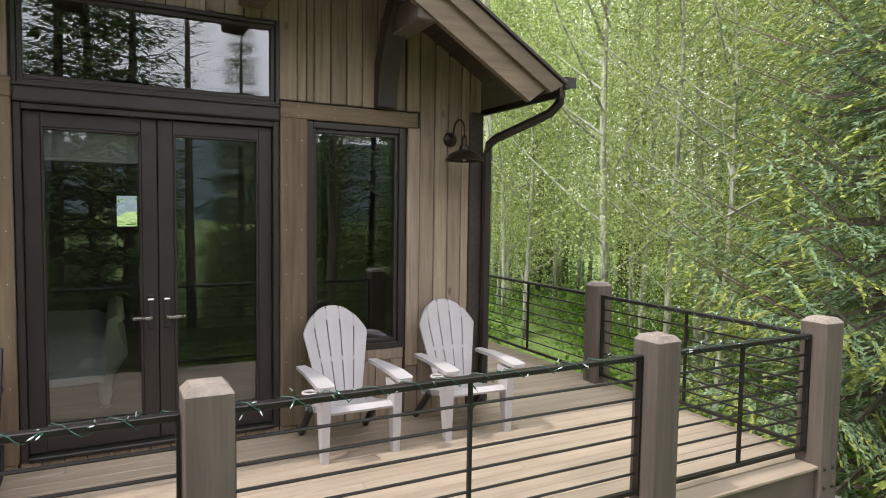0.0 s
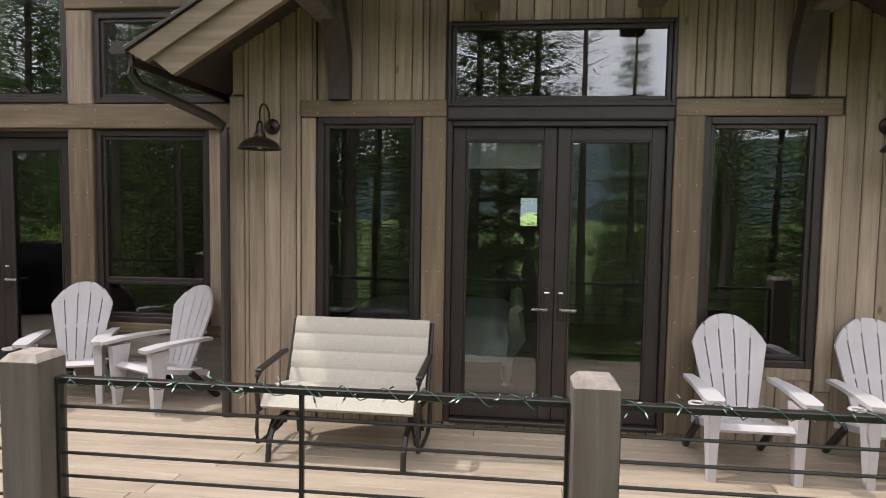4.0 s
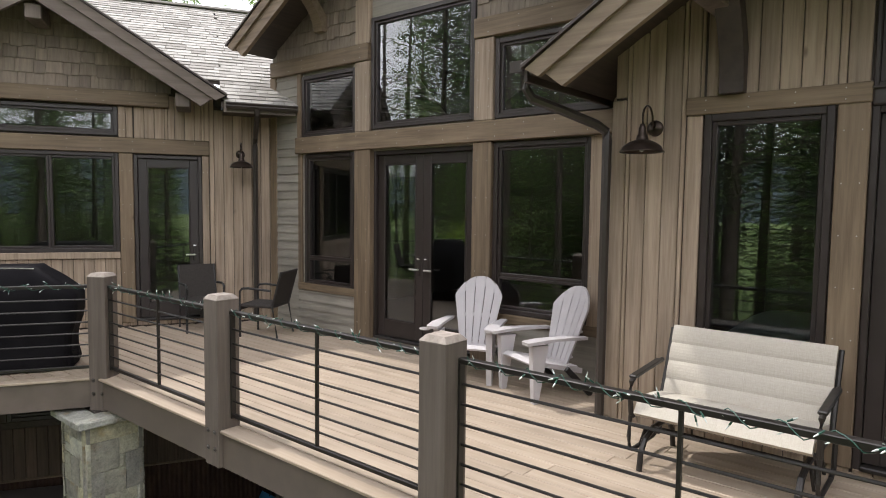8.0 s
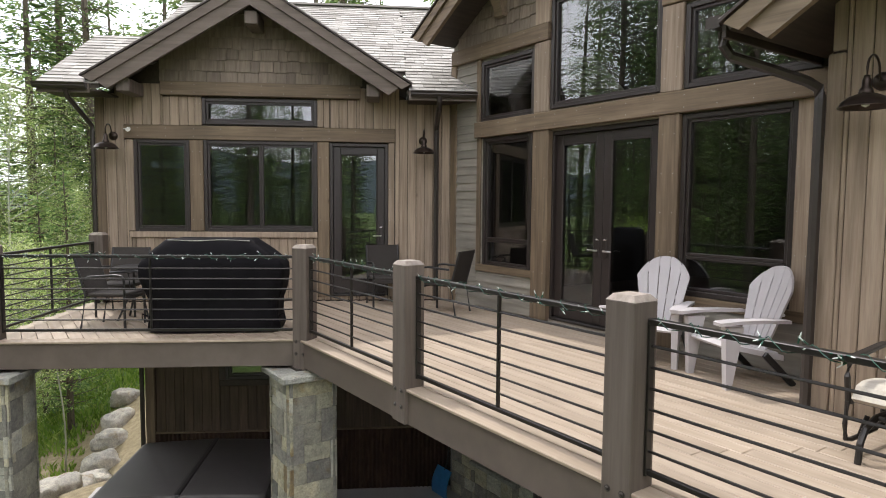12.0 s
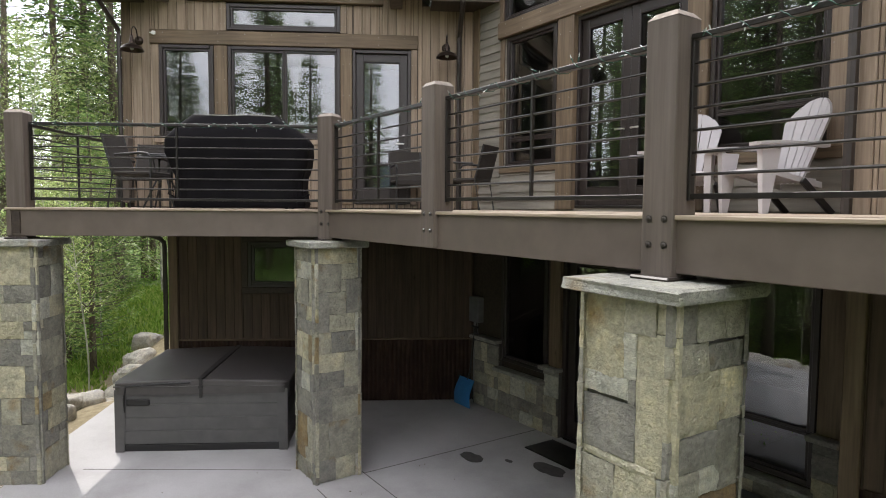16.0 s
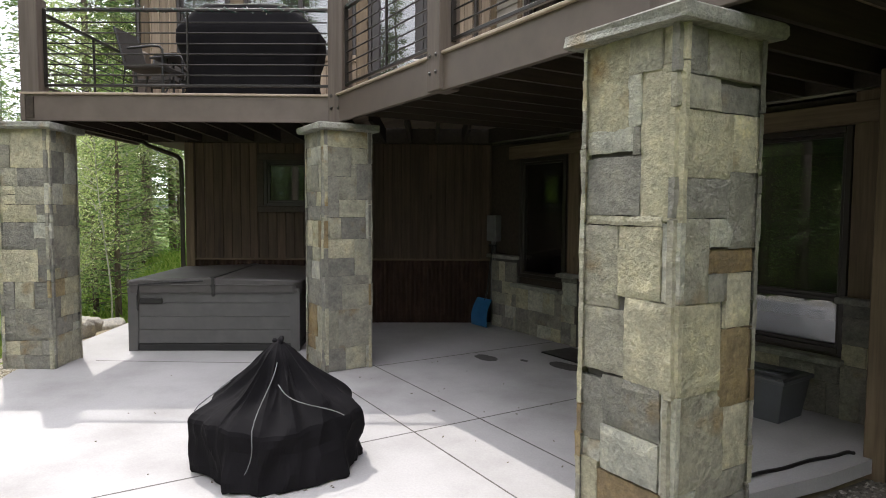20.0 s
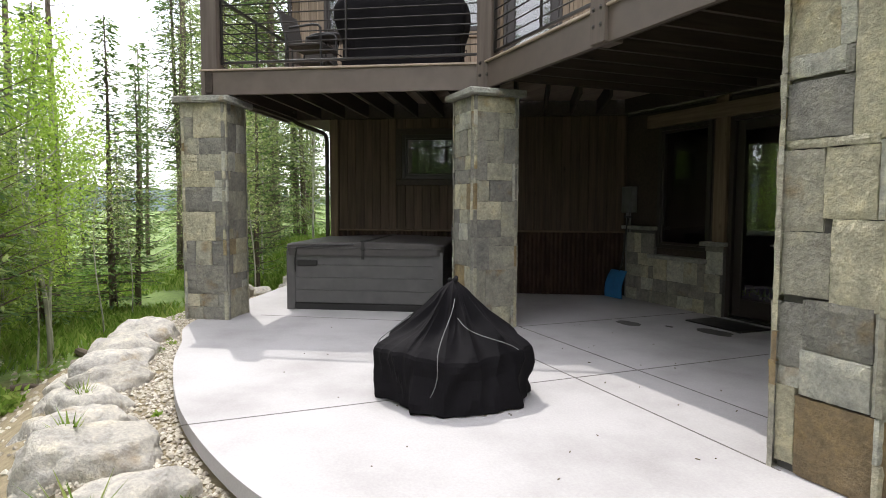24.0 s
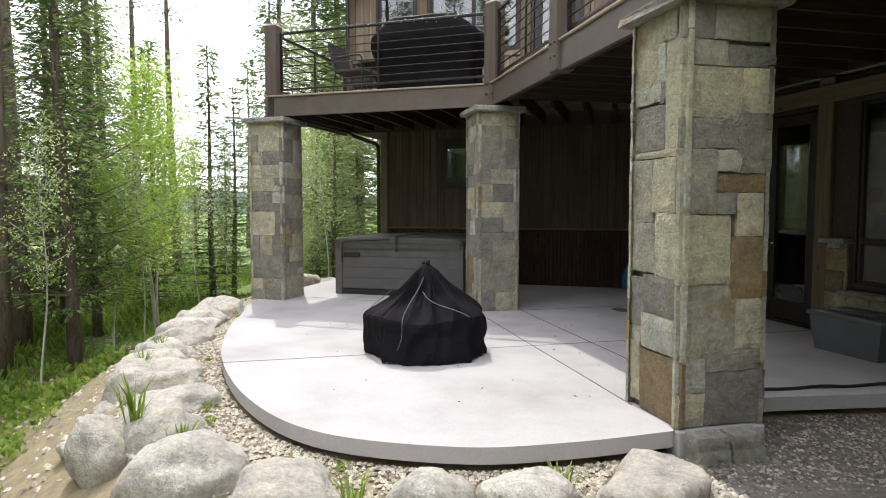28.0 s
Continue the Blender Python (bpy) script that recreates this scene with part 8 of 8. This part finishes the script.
def forest():
    rnd = random.Random(101)
    # side of the house: aspen wood with a large spruce
    SPRUCE_NEAR.put(8.5, 4.0, 1.38, 20)
    SPRUCE_A.put(7.6, -0.6, 0.8, 40)
    for x, y, s, k in ((10.7, 9.0, 1.0, ASPEN_BIG), (15.6, 16.2, 1.25, PINE_A), (7.0, 11.3, 1.0, ASPEN_BIG), (8.6, 13.2, 1.0, ASPEN_B), (8.0, 12.2, 0.9, ASPEN_A)):
        k.put(x, y, s, rnd.uniform(0, 360))
    spots = []
    tries = 0
    while len(spots) < 84 and tries < 5000:
        tries += 1
        a = radians(rnd.uniform(10, 78))
        d = 10.0 + 20 * rnd.random() ** 1.3
        x, y = 0.3 + d * math.cos(a), d * math.sin(a)
        if not free(x, y) or x < 7.6 or any((x - p) ** 2 + (y - q) ** 2 < 1.2 for p, q in spots):
            continue
        spots.append((x, y))
        k = rnd.choice((ASPEN_A, ASPEN_A, ASPEN_B, ASPEN_B, ASPEN_B, SPRUCE_B if d > 17 else ASPEN_B, SPRUCE_A if d > 20 else ASPEN_A))
        k.put(x, y, rnd.uniform(0.85, 1.25), rnd.uniform(0, 360))
    # past the patio: young pine, gaunt pines, bright saplings over a sunny meadow
    for x, y, s, k in ((-9.4, -3.35, 0.95, YOUNG_PINE), (-8.8, -4.15, 0.9, PINE_C), (-11.2, -4.75, 1.0, PINE_C), (-7.4, -3.05, 0.62, ASPEN_D), (-10.0, -2.85, 0.62, ASPEN_C), (-10.3, -2.5, 0.62, ASPEN_D), (-11.8, -3.6, 0.8, YOUNG_PINE), (-11.05, -2.55, 1.05, ASPEN_C), (-12.3, -2.6, 0.9, ASPEN_C), (-13.2, -2.0, 0.7, ASPEN_D),
                       (-16.0, -1.7, 0.62, ASPEN_D), (-17.5, -2.15, 0.90, SPRUCE_B), (-18.6, -1.7, 0.7, YOUNG_PINE), (-15.6, -3.4, 0.85, SPRUCE_B), (-23.9, -5.56, 1.0, PINE_C), (-26.1, -4.57, 1.05, PINE_C), (-22.5, -6.2, 0.95, PINE_B), (-13.0, -4.6, 0.9, YOUNG_PINE), (-12.5, -6.2, 1.0, PINE_B), (-14.6, -5.4, 0.85, SPRUCE_A), (-10.8, -6.4, 0.95, SPRUCE_B), (-16.5, -5.0, 1.0, PINE_C), (-38.5, -2.4, 0.75, PINE_B), (-35, -3.6, 0.6, SPRUCE_A),
                       (-14.4, 0.1, 0.75, ASPEN_D), (-15.2, 0.9, 0.85, ASPEN_D), (-16.6, 0.3, 0.50, ASPEN_B), (-17.8, 1.3, 0.72, YOUNG_PINE), (-20.0, 0.9, 0.75, SPRUCE_B), (-21.0, 1.8, 0.6, ASPEN_B), (-27.0, 0.9, 1.5, SPRUCE_A), (-28.5, 2.0, 1.5, SPRUCE_A), (-26.0, -0.6, 1.2, PINE_B), (-27.5, 3.0, 1.25, PINE_A), (-31.0, 3.4, 1.3, SPRUCE_A), (-25.5, 1.6, 1.0, SPRUCE_B), (-24.5, 0.3, 1.0, ASPEN_B), (-29.7, 4.6, 1.0, SPRUCE_A),
                       (-9.4, -7.4, 1.0, PINE_A), (-6.6, -7.0, 0.9, PINE_A), (-12.9, -8.2, 0.9, SPRUCE_A), (-14.6, -8.2, 1.0, PINE_A)):
        k.put(x, y, s, rnd.uniform(0, 360))
    spots = []
    tries = 0
    while len(spots) < 60 and tries < 6000:
        tries += 1
        a = radians(rnd.uniform(150, 236))
        d = 18 + 28 * rnd.random() ** 1.1
        x, y = d * math.cos(a), d * math.sin(a) + 1.0
        if not free(x, y) or (x > -24 and -4.4 < y < 3.5) or any((x - p) ** 2 + (y - q) ** 2 < 3.2 for p, q in spots):
            continue
        if -3.4 < (y - 0.17) / (x - 1.45) * 24 * -1 < -1.2 and d < 60 and x < -20 and y < 0:
            continue
        spots.append((x, y))
        k = rnd.choice((SPRUCE_A, SPRUCE_A, SPRUCE_B, PINE_A, PINE_B, PINE_C, YOUNG_PINE, ASPEN_B))
        k.put(x, y, rnd.uniform(0.75, 1.1), rnd.uniform(0, 360))
    # behind the flight, mirrored in the windows
    spots = []
    tries = 0
    while len(spots) < 42 and tries < 9000:
        tries += 1
        a = radians(rnd.uniform(232, 378))
        d = 9.5 + 24 * rnd.random() ** 1.2
        x, y = d * math.cos(a), d * math.sin(a)
        if not free(x, y) or y > 0 or any((x - p) ** 2 + (y - q) ** 2 < 7.0 for p, q in spots):
            continue
        if -9.5 < x < 7.0 and y < -9:
            continue
        spots.append((x, y))
        k = rnd.choice((SPRUCE_A, SPRUCE_A, PINE_A, PINE_A, PINE_B, SPRUCE_B))
        k.put(x, y, rnd.uniform(0.75, 1.1), rnd.uniform(0, 360))
    # large trees in front of the house, mirrored in the bedroom windows
    for x, y, sc, k in ((-7.4, -15.6, 1.2, PINE_A), (-8.6, -14.6, 1.15, SPRUCE_A), (-4.3, -15.4, 1.0, SPRUCE_A), (-1.6, -15.6, 2.35, YOUNG_PINE), (0.7, -16.4, 2.2, YOUNG_PINE), (-0.6, -18.0, 2.4, YOUNG_PINE), (2.75, -15.0, 1.15, PINE_C), (4.5, -15.0, 1.06, SPRUCE_NEAR), (8.0, -15.2, 1.6, YOUNG_PINE), (9.6, -14.4, 1.2, SPRUCE_A), (11.4, -15.0, 1.25, SPRUCE_A), (13.2, -14.0, 1.2, SPRUCE_A)):
        k.put(x, y, sc, rnd.uniform(0, 360))
    # a dark belt of spruce behind them, and young growth before it
    spots = []
    tries = 0
    while len(spots) < 110 and tries < 6000:
        tries += 1
        x, y = rnd.uniform(-26, 24), rnd.uniform(-32, -17.5)
        if any((x - p) ** 2 + (y - q) ** 2 < 4.0 for p, q in spots):
            continue
        spots.append((x, y))
        rnd.choice((FAR_A, FAR_B)).put(x, y, rnd.uniform(0.34, 0.58), rnd.uniform(0, 360))
    spots = []
    tries = 0
    while len(spots) < 56 and tries < 6000:
        tries += 1
        x, y = rnd.uniform(-12, 14), rnd.uniform(-14.5, -8.2)
        if y > 0.4 * (x - 1.45) - 1.0 or any((x - p) ** 2 + (y - q) ** 2 < 2.4 for p, q in spots):
            continue
        spots.append((x, y))
        rnd.choice((SPRUCE_B, SPRUCE_B, YOUNG_PINE)).put(x, y, rnd.uniform(0.35, 0.62), rnd.uniform(0, 360))
    # tall timber down the slope, mirrored in the great room windows
    spots = []
    tries = 0
    while len(spots) < 30 and tries < 4000:
        tries += 1
        x, y = rnd.uniform(-27, -3), rnd.uniform(-21, -8.5)
        if y > 0.4 * (x - 1.45) - 1.0 or any((x - p) ** 2 + (y - q) ** 2 < 5.5 for p, q in spots):
            continue
        spots.append((x, y))
        rnd.choice((PINE_A, PINE_A, SPRUCE_A, PINE_B)).put(x, y, rnd.uniform(1.1, 1.45), rnd.uniform(0, 360))
    # the wood goes on further out
    for i in range(150):
        a = rnd.uniform(0, 2 * math.pi)
        d = rnd.uniform(34, 78)
        x, y = d * math.cos(a), d * math.sin(a)
        if y < -10 and rnd.random() < 0.6:
            continue
        k = rnd.choice((FAR_A, FAR_A, FAR_B))
        k.put(x, y, rnd.uniform(0.85, 1.3), rnd.uniform(0, 360))
    # tree tops over the roofs
    for x, y, s, k in ((-13.5, 15, 1.0, SPRUCE_A), (-17, 12, 1.1, PINE_A), (-19, 9, 1.15, SPRUCE_A), (-16.5, 8.0, 1.0, SPRUCE_A), (-21, 6, 1.2, PINE_A), (-18, 5.0, 1.0, SPRUCE_A), (-8.5, 17, 0.85, ASPEN_A), (-20, 14, 1.1, SPRUCE_A)):
        k.put(x, y, s, rnd.uniform(0, 360))


forest()


def undergrowth():
    rnd = random.Random(55)
    me = Mesh()
    # bushes beside the deck and among the trees
    for i in range(640):
        if i >= 450:
            a = radians(rnd.uniform(232, 378))
            d = rnd.uniform(8.5, 22)
            x, y = d * math.cos(a), d * math.sin(a)
            if not free(x, y):
                continue
        elif i < 310:
            a = radians(rnd.uniform(8, 80))
            d = rnd.uniform(7.5, 20)
            x, y = 0.3 + d * math.cos(a), d * math.sin(a)
            if x < 5.9:
                continue
        else:
            a = radians(rnd.uniform(150, 215))
            d = rnd.uniform(18, 32)
            x, y = d * math.cos(a), d * math.sin(a)
            if not free(x, y) or (x > -25 and -4.5 < y < 4):
                continue
        r, h = rnd.uniform(0.35, 0.9), rnd.uniform(0.3, 1.1)
        z = ground_z(x, y)
        for k in range(120):
            u = Vector((rnd.gauss(0, 0.5), rnd.gauss(0, 0.5), abs(rnd.gauss(0, 0.5))))
            p = Vector((x + u.x * r, y + u.y * r, z + u.z * h))
            d3 = Vector((rnd.uniform(-1, 1), rnd.uniform(-1, 1), rnd.uniform(-0.4, 1))).normalized()
            sd = d3.cross(Vector((rnd.uniform(-1, 1), rnd.uniform(-1, 1), rnd.uniform(-1, 1))))
            if sd.length > 0.05:
                spray(me, p, d3, sd, rnd.uniform(0.07, 0.16), rnd)
    solid("undergrowth", me, M_SHRUB, "leafy green bushes under the trees", "bushes", "stuff")
    g = Mesh()
    n = 0
    for i in range(90000):
        x, y = rnd.uniform(-26, -4.5), rnd.uniform(-11, 9)
        if inside(SLAB, x, y) or near_edge(x, y) < 1.3 or (x < -10 and y > -0.36 * (x + 9.4) - 1.0 and y > -0.6 and x > -17.5):
            continue
        patch = noise.noise(Vector((x * 0.33, y * 0.33, 2.0))) + 0.25 * noise.noise(Vector((x * 1.3, y * 1.3, 5.0)))
        bare = 1.3 * smooth01((3.4 - near_edge(x, y)) / 0.9) * smooth01((x + 14.5) / 1.5)
        if patch < -0.34 + bare:
            continue
        z = ground_z(x, y)
        h = rnd.uniform(0.06, 0.24) * (1 + 0.6 * max(0, patch))
        a = rnd.uniform(0, 6.28)
        w = Vector((math.cos(a), math.sin(a), 0)) * rnd.uniform(0.008, 0.020)
        lean = Vector((rnd.uniform(-0.5, 0.5), rnd.uniform(-0.5, 0.5), 1)) * h
        p = Vector((x, y, z - 0.01))
        g.add([p - w, p + w, p + lean * 0.6 + w * 0.7, p + lean + Vector((rnd.uniform(-0.4, 0.4) * h, rnd.uniform(-0.4, 0.4) * h, 0))], [(0, 1, 2, 3)])
        n += 1
    # low leafy weeds on the bare slope and at the edge of the pebbles
    for i in range(460):
        k = rnd.uniform(12, 84)
        e = EDGE[int(k)]
        seg = EDGE[int(k) + 1] - e
        nrm = Vector((seg.y, -seg.x)).normalized()
        nrm = nrm if nrm.y < 0 else -nrm
        p2 = e + nrm * (rnd.uniform(1.6, 4.2) if i > 8 else rnd.uniform(0.08, 0.3))
        if inside(SLAB, p2.x, p2.y):
            continue
        r = rnd.uniform(0.03, 0.06) if i < 9 else rnd.uniform(0.06, 0.22)
        z = ground_z(p2.x, p2.y) if i > 8 else PATIO - 0.15
        for j in range(26):
            d3 = Vector((rnd.uniform(-1, 1), rnd.uniform(-1, 1), rnd.uniform(0.1, 1.2))).normalized()
            p = Vector((p2.x + rnd.gauss(0, 0.5) * r, p2.y + rnd.gauss(0, 0.5) * r, z + rnd.random() * r))
            spray(g, p, d3, d3.cross(Vector((rnd.uniform(-1, 1), rnd.uniform(-1, 1), 0.3))), rnd.uniform(0.05, 0.12) * (0.4 if i < 9 else 1), rnd)
    solid("grass", g, M_GRASS, "patchy green meadow grass on the slope", "grass", "stuff")
    # tall tufts between the boulders
    for x, y, s in ((-3.05, -0.98, 0.42), (-4.6, -1.25, 0.26), (-2.6, -0.6, 0.22), (-1.62, 0.35, 0.2), (-1.5, 1.45, 0.2), (-5.6, -1.3, 0.2)):
        t = thing("grass_tuft", "tuft of long green grass among the boulders", "grass", pose(x, y, PATIO - 0.16), "grass tufts")
        me = Mesh()
        for k in range(26):
            a = rnd.uniform(0, 6.28)
            o = Vector((math.cos(a), math.sin(a), 0))
            h = s * rnd.uniform(0.6, 1.25)
            sd = Vector((-o.y, o.x, 0)) * rnd.uniform(0.005, 0.011)
            b = o * 0.05 * rnd.random()
            out = o * h * rnd.uniform(0.1, 0.6)
            me.add([b - sd, b + sd, b + out * 0.4 + Vector((0, 0, h * 0.7)) + sd, b + out * 0.4 + Vector((0, 0, h * 0.7)) - sd, b + out + Vector((0, 0, h))], [(0, 1, 2, 3), (3, 2, 4)])
        part("leafage", me, M_GRASS, t)["kind"] = "stuff"


undergrowth()


def slope_litter():
    """Loose stones and old wood on the bare slope."""
    rnd = random.Random(64)
    me = Mesh()
    for i in range(2600):
        x, y = rnd.uniform(-13, -3.0), rnd.uniform(-5.5, 0.5)
        k = near_edge(x, y)
        if inside(SLAB, x, y) or k < 0.9 or k > 4.5:
            continue
        pebble(me, x, y, ground_z(x, y) - 0.004, rnd.uniform(0.012, 0.045) * (2.2 if rnd.random() < 0.05 else 1), rnd)
    solid("loose_stones", me, M_PEBBLE, "loose stones scattered on the dirt slope", "stones", "stuff")
    wood_m = wood("weathered_log", (0.10, 0.075, 0.05), (0.24, 0.19, 0.14), 0, 0.9, 0.2, 20, False)
    for x, y, l, r, a in ((-11.4, -2.0, 1.3, 0.07, 20), (-11.1, -1.7, 0.9, 0.06, -35), (-7.4, -2.55, 0.45, 0.05, 60), (-6.6, -3.0, 0.35, 0.05, 10), (-9.0, -2.3, 0.5, 0.04, 75)):
        t = thing("fallen_log", "weathered grey-brown log lying on the slope", "log", pose(x, y, ground_z(x, y) + r * 0.6, 0, 0, a), "fallen logs")
        part("wood", Mesh().tube([(-l / 2, 0, 0), (-l / 6, 0.03 * l, 0.01), (l / 6, 0.02 * l, 0), (l / 2, -0.02 * l, 0.02)], [r, r * 1.1, r * 0.95, r * 0.7], 9), wood_m, t)


slope_litter()
